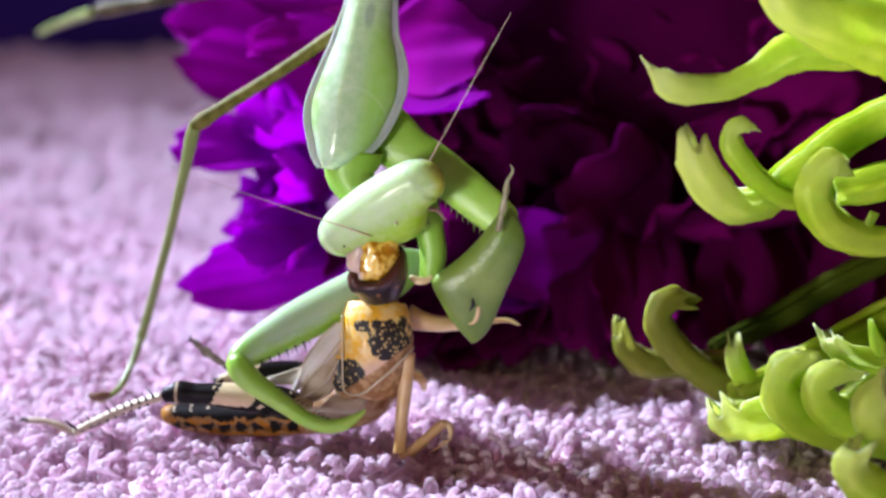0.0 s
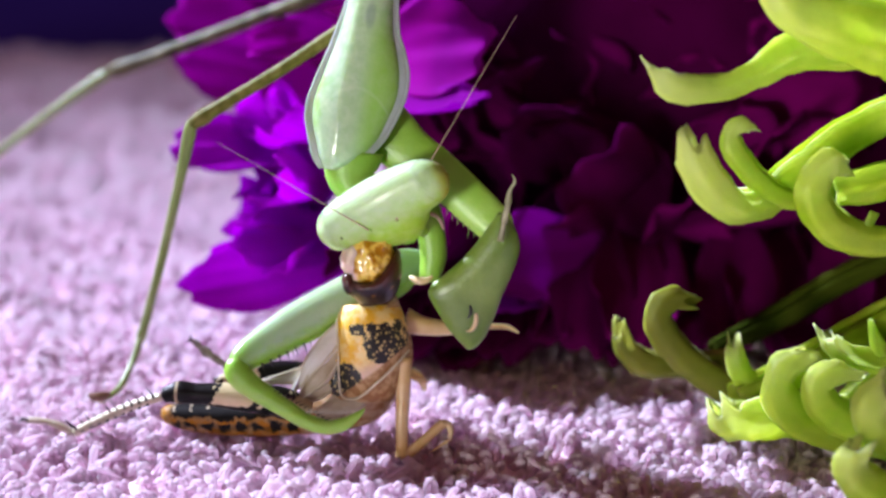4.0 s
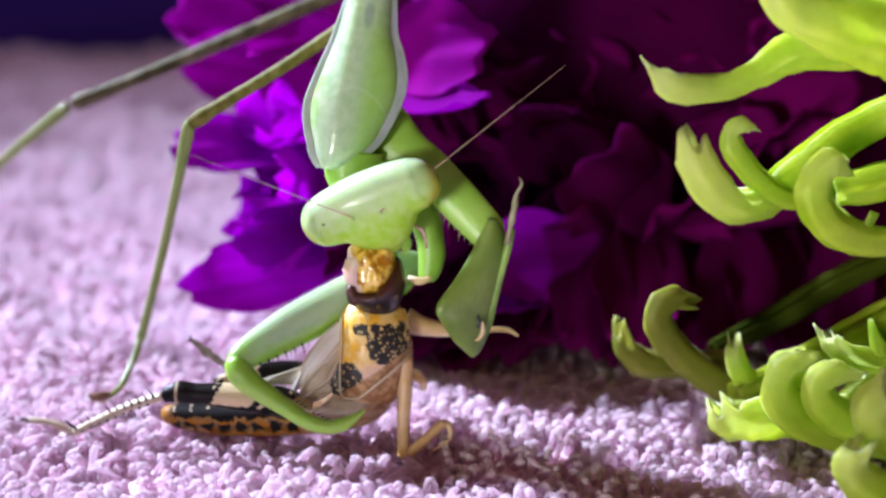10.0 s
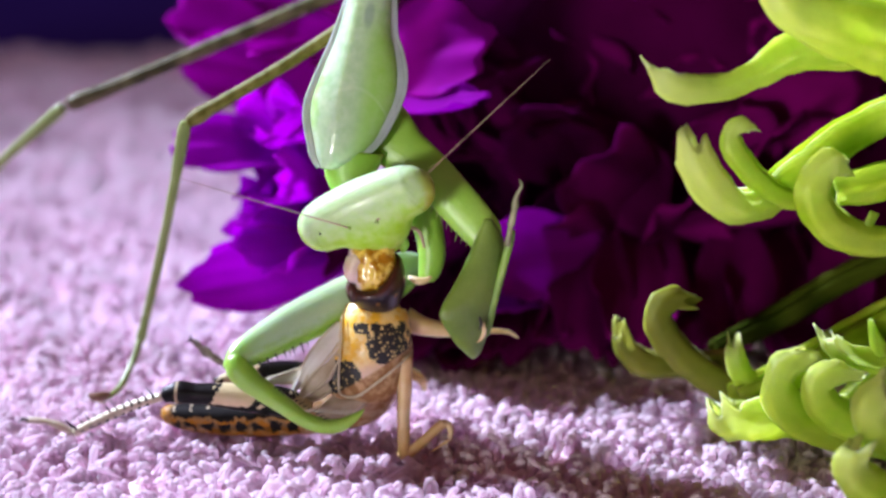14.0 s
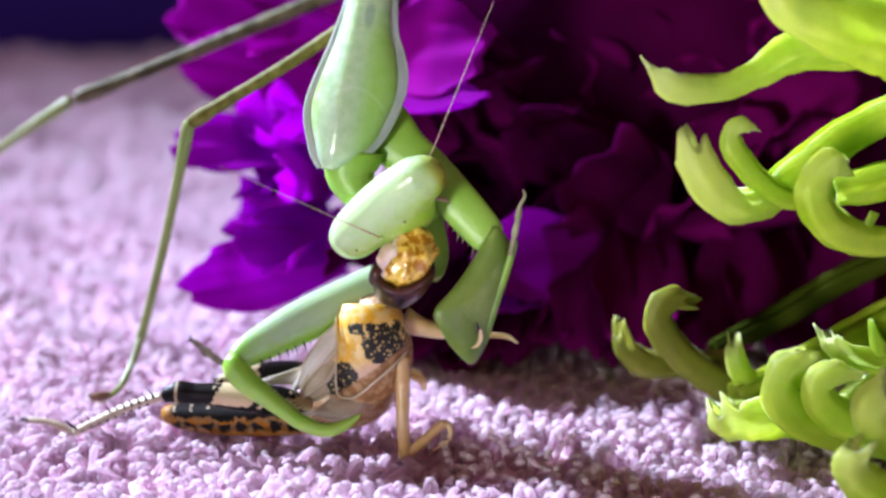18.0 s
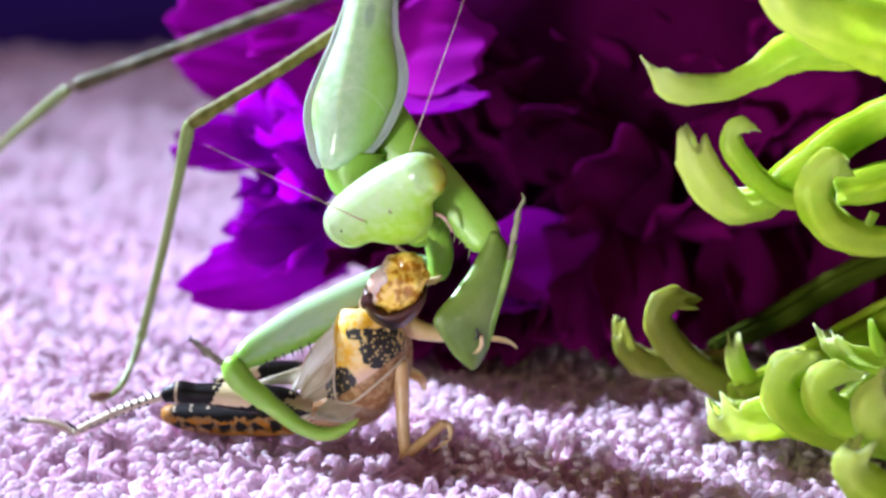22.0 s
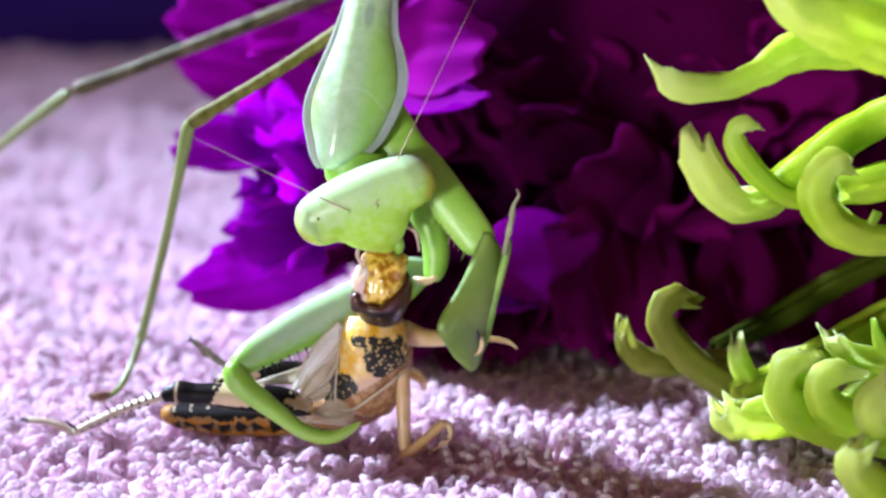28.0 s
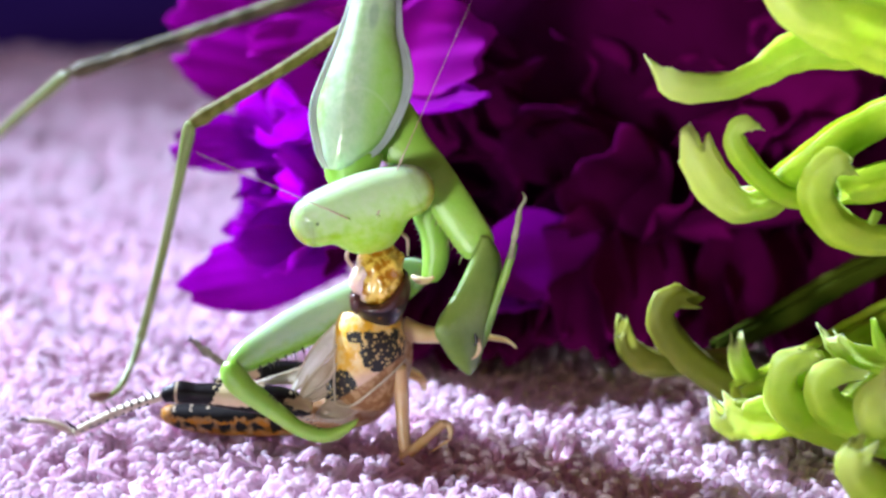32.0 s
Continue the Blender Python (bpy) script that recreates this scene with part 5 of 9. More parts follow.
# ---- what moves ----
def motions():
    for key, ob in [*MOVING.items(), *MOVING_MANTIS.items()]:
        ob.matrix_parent_inverse = Matrix.Translation(-ob.parent.location)
    still, shifted = mum.location, mum.location + Vector((0.00017, 0.0, 0.00003))
    turned = Matrix.Translation(shifted) @ pose(0, 0, 0, 0, 0.15, 0)
    walk(mum, [(0.0, Matrix.Translation(still)), (22.0, Matrix.Translation(still)), (22.4, turned), (32.0, turned)])
    walk(MOVING_MANTIS["head"], [
        (0.0, pose(-0.00393, -0.00100, 0.01607, 48.4, -36.7, -16.1)), (0.5, pose(-0.00427, -0.00100, 0.01590, 41.1, -33.8, -9.6)),
        (1.0, pose(-0.00417, -0.00100, 0.01561, 37.0, -31.8, -3.9)), (1.5, pose(-0.00403, -0.00100, 0.01522, 39.5, -31.0, -0.4)),
        (2.0, pose(-0.00400, -0.00100, 0.01572, 39.5, -30.3, -1.2)), (2.5, pose(-0.00399, -0.00100, 0.01596, 38.8, -30.9, -4.4)),
        (3.0, pose(-0.00375, -0.00100, 0.01615, 39.6, -31.7, -8.7)), (3.5, pose(-0.00380, -0.00100, 0.01620, 39.8, -31.5, -10.6)),
        (5.5, pose(-0.00381, -0.00100, 0.01643, 40.9, -30.5, -17.5)), (6.0, pose(-0.00396, -0.00100, 0.01639, 40.7, -30.1, -17.9)),
        (6.5, pose(-0.00405, -0.00100, 0.01653, 39.3, -29.5, -18.0)), (7.0, pose(-0.00416, -0.00100, 0.01657, 37.9, -28.9, -17.8)),
        (7.5, pose(-0.00431, -0.00100, 0.01659, 34.7, -28.3, -13.7)), (8.0, pose(-0.00420, -0.00100, 0.01632, 34.1, -28.0, -10.1)),
        (8.5, pose(-0.00429, -0.00100, 0.01640, 29.5, -27.2, -9.2)), (9.0, pose(-0.00460, -0.00100, 0.01650, 23.4, -26.0, -6.4)),
        (9.5, pose(-0.00467, -0.00100, 0.01666, 18.9, -25.3, -6.4)), (10.0, pose(-0.00457, -0.00100, 0.01643, 17.6, -25.2, -6.9)),
        (10.5, pose(-0.00476, -0.00100, 0.01648, 15.1, -24.2, -3.4)), (11.0, pose(-0.00504, -0.00100, 0.01686, 8.7, -21.9, 2.4)),
        (11.5, pose(-0.00484, -0.00100, 0.01662, 14.2, -23.6, -1.9)), (12.0, pose(-0.00477, -0.00100, 0.01664, 16.2, -23.9, -4.0)),
        (12.5, pose(-0.00479, -0.00100, 0.01667, 13.2, -24.0, -4.7)), (13.0, pose(-0.00491, -0.00100, 0.01664, 9.3, -23.9, -4.0)),
        (13.5, pose(-0.00483, -0.00100, 0.01655, 18.0, -24.9, -8.6)), (14.0, pose(-0.00485, -0.00100, 0.01604, 27.2, -25.9, -10.7)),
        (14.5, pose(-0.00485, -0.00100, 0.01593, 29.1, -25.0, -7.9)), (16.5, pose(-0.00464, -0.00100, 0.01647, 25.9, -29.1, -13.1)),
        (17.0, pose(-0.00410, -0.00100, 0.01622, 39.3, -33.1, -12.6)), (17.5, pose(-0.00393, -0.00100, 0.01611, 43.3, -39.8, -10.4)),
        (18.0, pose(-0.00355, -0.00100, 0.01611, 58.4, -43.2, -22.2)), (18.5, pose(-0.00355, -0.00100, 0.01637, 52.7, -40.7, -21.3)),
        (19.0, pose(-0.00382, -0.00100, 0.01636, 45.0, -38.2, -17.7)), (19.5, pose(-0.00350, -0.00100, 0.01614, 44.4, -37.4, -21.5)),
        (20.0, pose(-0.00368, -0.00100, 0.01650, 37.0, -34.9, -24.1)), (20.5, pose(-0.00414, -0.00100, 0.01675, 31.2, -36.4, -20.3)),
        (21.0, pose(-0.00389, -0.00100, 0.01647, 32.7, -39.7, -17.5)), (21.5, pose(-0.00356, -0.00100, 0.01633, 35.4, -38.6, -22.0)),
        (22.0, pose(-0.00368, -0.00100, 0.01657, 31.0, -36.1, -24.8)), (22.5, pose(-0.00403, -0.00100, 0.01649, 29.0, -33.7, -19.7)),
        (23.0, pose(-0.00423, -0.00100, 0.01636, 29.1, -31.9, -14.2)), (23.5, pose(-0.00453, -0.00100, 0.01630, 17.8, -31.6, -12.1)),
        (24.0, pose(-0.00539, -0.00100, 0.01636, -13.2, -30.0, -5.6)), (24.5, pose(-0.00521, -0.00100, 0.01623, 8.2, -29.2, -2.8)),
        (25.0, pose(-0.00502, -0.00100, 0.01618, 16.1, -28.3, -0.1)), (25.5, pose(-0.00454, -0.00100, 0.01629, 11.4, -27.3, 5.5)),
        (27.5, pose(-0.00471, -0.00100, 0.01661, 16.6, -27.6, -8.5)), (28.0, pose(-0.00491, -0.00100, 0.01657, 5.9, -23.9, 1.1)),
        (28.5, pose(-0.00504, -0.00100, 0.01610, 18.4, -21.3, -4.6)), (29.0, pose(-0.00540, -0.00100, 0.01557, 26.2, -15.8, -4.0)),
        (29.5, pose(-0.00535, -0.00100, 0.01578, 23.1, -15.3, 0.7)), (30.0, pose(-0.00533, -0.00100, 0.01600, 20.0, -14.8, 4.9)),
        (30.5, pose(-0.00534, -0.00100, 0.01603, 22.1, -17.0, -0.3)), (31.0, pose(-0.00526, -0.00100, 0.01590, 25.6, -19.5, -5.8)),
        (31.5, pose(-0.00525, -0.00100, 0.01607, 20.2, -18.1, 0.7)), (32.0, pose(-0.00508, -0.00100, 0.01622, 15.2, -17.2, 5.8)),
    ])
    walk(MOVING_MANTIS["antenna_left"], [
        (0.0, joint((-4.55, -2.45, 14.66), (-9.93, -3.00, 16.77))), (0.5, joint((-4.93, -2.60, 14.67), (-9.81, -3.00, 16.86))),
        (1.0, joint((-4.78, -2.70, 14.50), (-9.69, -3.00, 16.95))), (1.5, joint((-4.51, -2.70, 14.05), (-9.57, -3.00, 17.04))),
        (2.0, joint((-4.51, -2.70, 14.56), (-9.45, -3.00, 17.13))), (2.5, joint((-4.60, -2.67, 14.82), (-9.34, -3.00, 17.22))),
        (3.0, joint((-4.46, -2.62, 14.97), (-9.22, -3.00, 17.32))), (3.5, joint((-4.56, -2.59, 15.02), (-9.24, -3.00, 17.68))),
        (5.5, joint((-4.75, -2.47, 15.23), (-9.33, -3.00, 19.13))), (6.0, joint((-4.92, -2.47, 15.20), (-9.35, -3.00, 19.49))),
        (6.5, joint((-5.05, -2.47, 15.38), (-9.66, -3.00, 19.22))), (7.0, joint((-5.20, -2.48, 15.47), (-9.97, -3.00, 18.95))),
        (7.5, joint((-5.31, -2.57, 15.58), (-10.28, -3.00, 18.68))), (8.0, joint((-5.10, -2.64, 15.33), (-10.59, -3.00, 18.41))),
        (8.5, joint((-5.26, -2.68, 15.54), (-10.59, -3.00, 18.13))), (9.0, joint((-5.59, -2.75, 15.83), (-10.60, -3.00, 17.86))),
        (9.5, joint((-5.73, -2.76, 16.14), (-10.68, -3.00, 18.00))), (10.0, joint((-5.66, -2.75, 15.95), (-10.77, -3.00, 18.13))),
        (10.5, joint((-5.78, -2.81, 16.08), (-10.85, -3.00, 18.27))), (11.0, joint((-5.97, -2.90, 16.69), (-10.94, -3.00, 18.41))),
        (11.5, joint((-5.83, -2.84, 16.26), (-11.11, -3.00, 18.27))), (12.0, joint((-5.81, -2.80, 16.22), (-11.29, -3.00, 18.13))),
        (12.5, joint((-5.88, -2.78, 16.33), (-11.47, -3.00, 18.00))), (13.0, joint((-6.03, -2.78, 16.42), (-11.65, -3.00, 17.86))),
        (13.5, joint((-5.97, -2.72, 16.06), (-11.42, -3.00, 17.44))), (14.0, joint((-5.91, -2.66, 15.26), (-11.20, -3.00, 17.01))),
        (14.5, joint((-5.81, -2.70, 15.11), (-10.98, -3.00, 16.59))), (16.5, joint((-5.75, -2.63, 15.69), (-10.14, -3.00, 16.44))),
        (17.0, joint((-4.89, -2.58, 15.04), (-9.93, -3.00, 16.40))), (17.5, joint((-4.43, -2.59, 14.80), (-10.11, -3.00, 16.51))),
        (18.0, joint((-3.94, -2.32, 14.50), (-10.60, -3.00, 17.86))), (18.5, joint((-4.11, -2.38, 14.86), (-13.03, -3.00, 19.62))),
        (19.0, joint((-4.53, -2.48, 15.02), (-15.43, -3.00, 21.36))), (19.5, joint((-4.33, -2.43, 14.82), (-14.02, -3.00, 21.06))),
        (20.0, joint((-4.79, -2.41, 15.37), (-12.61, -3.00, 20.75))), (20.5, joint((-5.24, -2.51, 15.75), (-14.17, -3.00, 20.75))),
        (21.0, joint((-4.82, -2.58, 15.40), (-15.73, -3.00, 20.75))), (21.5, joint((-4.57, -2.48, 15.21), (-15.72, -3.00, 21.02))),
        (22.0, joint((-4.91, -2.42, 15.58), (-15.71, -3.00, 21.29))), (22.5, joint((-5.20, -2.51, 15.57), (-14.48, -3.00, 21.79))),
        (23.0, joint((-5.27, -2.61, 15.46), (-13.26, -3.00, 22.29))), (23.5, joint((-5.71, -2.65, 15.72), (-12.29, -3.00, 19.82))),
        (24.0, joint((-6.86, -2.50, 16.64), (-11.31, -3.00, 17.32))), (24.5, joint((-6.29, -2.80, 15.95), (-11.23, -3.00, 16.95))),
        (25.0, joint((-5.89, -2.87, 15.69), (-11.15, -3.00, 16.59))), (25.5, joint((-5.31, -2.95, 15.95), (-12.02, -3.00, 16.95))),
        (27.5, joint((-5.84, -2.72, 16.11), (-14.70, -3.00, 20.57))), (28.0, joint((-5.92, -2.86, 16.45), (-15.71, -3.00, 21.36))),
        (28.5, joint((-6.08, -2.79, 15.65), (-15.91, -3.00, 21.68))), (29.0, joint((-6.39, -2.77, 14.97), (-16.10, -3.00, 22.00))),
        (29.5, joint((-6.23, -2.86, 15.27), (-15.94, -3.00, 21.72))), (30.0, joint((-6.09, -2.94, 15.61), (-15.78, -3.00, 21.43))),
        (30.5, joint((-6.25, -2.85, 15.53), (-16.07, -3.00, 20.89))), (31.0, joint((-6.27, -2.75, 15.25), (-16.37, -3.00, 20.36))),
        (31.5, joint((-6.12, -2.87, 15.61), (-16.33, -3.00, 20.54))), (32.0, joint((-5.85, -2.95, 15.93), (-16.29, -3.00, 20.72))),
    ])
    walk(MOVING_MANTIS["antenna_right"], [
        (0.0, joint((-2.97, -2.60, 15.50), (4.07, 1.00, 27.82))), (0.5, joint((-3.28, -2.61, 15.39), (3.95, 1.00, 27.47))),
        (1.0, joint((-3.11, -2.57, 15.15), (3.84, 1.00, 27.11))), (1.5, joint((-2.85, -2.46, 14.69), (3.72, 1.00, 26.75))),
        (2.0, joint((-2.84, -2.48, 15.17), (3.61, 1.00, 26.39))), (2.5, joint((-2.93, -2.55, 15.45), (3.50, 1.00, 26.03))),
        (3.0, joint((-2.79, -2.62, 15.63), (3.38, 1.00, 25.67))), (3.5, joint((-2.88, -2.64, 15.67), (3.12, 1.00, 25.31))),
        (5.5, joint((-3.09, -2.72, 15.86), (2.07, 1.00, 23.86))), (6.0, joint((-3.25, -2.73, 15.82), (1.80, 1.00, 23.50))),
        (6.5, joint((-3.38, -2.75, 15.97), (2.11, 1.00, 23.32))), (7.0, joint((-3.52, -2.76, 16.04), (2.43, 1.00, 23.14))),
        (7.5, joint((-3.60, -2.76, 16.12), (2.74, 1.00, 22.96))), (8.0, joint((-3.39, -2.71, 15.86), (3.05, 1.00, 22.77))),
        (8.5, joint((-3.54, -2.76, 16.03), (4.64, 1.00, 22.77))), (9.0, joint((-3.85, -2.79, 16.27), (6.24, 1.00, 22.77))),
        (9.5, joint((-3.98, -2.82, 16.54), (5.97, 1.00, 22.96))), (10.0, joint((-3.92, -2.84, 16.34), (5.70, 1.00, 23.14))),
        (10.5, joint((-4.03, -2.81, 16.45), (5.43, 1.00, 23.32))), (11.0, joint((-4.21, -2.76, 16.98), (5.17, 1.00, 23.50))),
        (11.5, joint((-4.07, -2.80, 16.60), (5.12, 1.00, 23.59))), (12.0, joint((-4.05, -2.81, 16.58), (5.08, 1.00, 23.68))),
        (12.5, joint((-4.12, -2.84, 16.69), (5.03, 1.00, 23.77))), (13.0, joint((-4.27, -2.84, 16.77), (4.98, 1.00, 23.86))),
        (13.5, joint((-4.23, -2.85, 16.45), (5.05, 1.00, 23.74))), (14.0, joint((-4.17, -2.80, 15.71), (5.11, 1.00, 23.62))),
        (14.5, joint((-4.07, -2.75, 15.53), (5.17, 1.00, 23.50))), (16.5, joint((-4.05, -2.85, 16.22), (3.73, 1.00, 25.53))),
        (17.0, joint((-3.23, -2.69, 15.74), (3.38, 1.00, 26.03))), (17.5, joint((-2.88, -2.59, 15.70), (2.85, 1.00, 26.39))),
        (18.0, joint((-2.49, -2.54, 15.54), (2.32, 1.00, 26.75))), (18.5, joint((-2.61, -2.62, 15.82), (1.53, 1.00, 26.75))),
        (19.0, joint((-2.96, -2.69, 15.88), (0.74, 1.00, 26.75))), (19.5, joint((-2.77, -2.74, 15.65), (0.69, 1.00, 26.66))),
        (20.0, joint((-3.21, -2.85, 16.11), (0.65, 1.00, 26.57))), (20.5, joint((-3.65, -2.88, 16.51), (0.61, 1.00, 26.48))),
        (21.0, joint((-3.27, -2.84, 16.26), (0.56, 1.00, 26.39))), (21.5, joint((-3.03, -2.86, 16.05), (0.40, 1.00, 26.12))),
        (22.0, joint((-3.35, -2.91, 16.33), (0.25, 1.00, 25.85))), (22.5, joint((-3.58, -2.89, 16.25), (0.09, 1.00, 25.58))),
        (23.0, joint((-3.61, -2.83, 16.09), (-0.07, 1.00, 25.31))), (23.5, joint((-4.03, -2.89, 16.31), (0.07, 1.00, 24.59))),
        (24.0, joint((-5.16, -2.76, 17.17), (0.21, 1.00, 23.86))), (24.5, joint((-4.57, -2.83, 16.45), (-0.14, 1.00, 23.68))),
        (25.0, joint((-4.17, -2.76, 16.18), (-0.50, 1.00, 23.50))), (25.5, joint((-3.59, -2.70, 16.40), (-0.51, 1.00, 23.50))),
        (27.5, joint((-4.12, -2.86, 16.59), (-0.55, 1.00, 23.50))), (28.0, joint((-4.16, -2.79, 16.80), (-0.57, 1.00, 23.50))),
        (28.5, joint((-4.31, -2.80, 15.93), (-0.58, 1.00, 23.46))), (29.0, joint((-4.60, -2.72, 15.10), (-0.59, 1.00, 23.41))),
        (29.5, joint((-4.45, -2.68, 15.38), (-0.61, 1.00, 23.36))), (30.0, joint((-4.32, -2.65, 15.69), (-0.62, 1.00, 23.32))),
        (30.5, joint((-4.46, -2.71, 15.69), (-0.63, 1.00, 23.27))), (31.0, joint((-4.49, -2.75, 15.50), (-0.65, 1.00, 23.23))),
        (31.5, joint((-4.35, -2.71, 15.80), (-0.66, 1.00, 23.18))), (32.0, joint((-4.08, -2.67, 16.08), (-0.67, 1.00, 23.14))),
    ])
    walk(MOVING["pronotum"], [
        (0.0, joint((-6.27, -1.50, 4.45), (-3.24, -1.50, 8.04))), (0.5, joint((-6.34, -1.50, 4.57), (-3.20, -1.50, 8.12))),
        (1.0, joint((-6.38, -1.50, 4.61), (-3.31, -1.50, 8.15))), (1.5, joint((-6.45, -1.50, 4.69), (-3.45, -1.50, 8.35))),
        (2.0, joint((-6.38, -1.50, 4.45), (-3.35, -1.50, 8.12))), (2.5, joint((-6.38, -1.50, 4.38), (-3.35, -1.50, 8.04))),
        (3.0, joint((-6.38, -1.50, 4.45), (-3.45, -1.50, 8.15))), (3.5, joint((-6.45, -1.50, 4.34), (-3.53, -1.50, 8.00))),
        (5.5, joint((-6.50, -1.50, 3.83), (-3.60, -1.50, 7.50))), (6.0, joint((-6.49, -1.50, 4.03), (-3.46, -1.50, 7.62))),
        (6.5, joint((-6.46, -1.50, 3.95), (-3.42, -1.50, 7.58))), (7.0, joint((-6.49, -1.50, 4.03), (-3.42, -1.50, 7.58))),
        (7.5, joint((-6.46, -1.50, 3.95), (-3.35, -1.50, 7.50))), (8.0, joint((-6.49, -1.50, 4.26), (-3.42, -1.50, 7.85))),
        (8.5, joint((-6.46, -1.50, 3.95), (-3.42, -1.50, 7.50))), (9.0, joint((-6.46, -1.50, 3.95), (-3.35, -1.50, 7.50))),
        (9.5, joint((-6.39, -1.50, 3.83), (-3.31, -1.50, 7.39))), (10.0, joint((-6.46, -1.50, 4.22), (-3.35, -1.50, 7.73))),
        (10.5, joint((-6.49, -1.50, 4.06), (-3.46, -1.50, 7.70))), (11.0, joint((-6.50, -1.50, 3.71), (-3.46, -1.50, 7.27))),
        (11.5, joint((-6.50, -1.50, 3.95), (-3.42, -1.50, 7.50))), (12.0, joint((-6.46, -1.50, 3.91), (-3.31, -1.50, 7.39))),
        (12.5, joint((-6.50, -1.50, 3.91), (-3.35, -1.50, 7.47))), (13.0, joint((-6.50, -1.50, 3.95), (-3.35, -1.50, 7.47))),
        (13.5, joint((-6.50, -1.50, 3.91), (-3.31, -1.50, 7.39))), (14.0, joint((-6.56, -1.50, 4.34), (-3.35, -1.50, 7.73))),
        (14.5, joint((-6.60, -1.50, 4.34), (-3.42, -1.50, 7.73))), (16.5, joint((-6.67, -1.50, 4.14), (-3.42, -1.50, 7.47))),
        (17.0, joint((-6.67, -1.50, 4.26), (-3.42, -1.50, 7.58))), (17.5, joint((-6.71, -1.50, 4.45), (-3.53, -1.50, 7.85))),
        (18.0, joint((-6.71, -1.50, 4.26), (-3.64, -1.50, 7.81))), (18.5, joint((-6.68, -1.50, 3.95), (-3.60, -1.50, 7.58))),
        (19.0, joint((-6.68, -1.50, 3.79), (-3.64, -1.50, 7.47))), (19.5, joint((-6.71, -1.50, 4.03), (-3.71, -1.50, 7.81))),
        (20.0, joint((-6.72, -1.50, 3.79), (-3.60, -1.50, 7.47))), (20.5, joint((-6.82, -1.50, 3.79), (-3.60, -1.50, 7.35))),
        (21.0, joint((-6.82, -1.50, 3.91), (-3.60, -1.50, 7.47))), (21.5, joint((-6.89, -1.50, 4.34), (-3.81, -1.50, 8.04))),
        (22.0, joint((-6.82, -1.50, 3.91), (-3.71, -1.50, 7.58))), (22.5, joint((-6.79, -1.50, 3.71), (-3.60, -1.50, 7.35))),
        (23.0, joint((-6.72, -1.50, 3.56), (-3.60, -1.50, 7.24))), (23.5, joint((-6.72, -1.50, 3.44), (-3.53, -1.50, 7.12))),
        (24.0, joint((-6.72, -1.50, 3.60), (-3.43, -1.50, 6.93))), (24.5, joint((-6.68, -1.50, 3.68), (-3.43, -1.50, 7.04))),
        (25.0, joint((-6.72, -1.50, 3.68), (-3.53, -1.50, 7.12))), (25.5, joint((-6.79, -1.50, 3.91), (-3.64, -1.50, 7.35))),
        (27.5, joint((-6.79, -1.50, 3.48), (-3.53, -1.50, 6.81))), (28.0, joint((-6.79, -1.50, 3.48), (-3.53, -1.50, 6.81))),
        (28.5, joint((-6.83, -1.50, 3.48), (-3.54, -1.50, 6.74))), (29.0, joint((-6.90, -1.50, 3.91), (-3.60, -1.50, 7.16))),
        (29.5, joint((-6.82, -1.50, 3.91), (-3.60, -1.50, 7.27))), (30.0, joint((-6.83, -1.50, 3.71), (-3.64, -1.50, 7.16))),
        (30.5, joint((-6.82, -1.50, 3.83), (-3.64, -1.50, 7.35))), (31.0, joint((-6.82, -1.50, 3.79), (-3.71, -1.50, 7.16))),
        (31.5, joint((-6.79, -1.50, 3.71), (-3.71, -1.50, 7.04))), (32.0, joint((-6.83, -1.50, 3.71), (-3.82, -1.50, 7.16))),
    ])
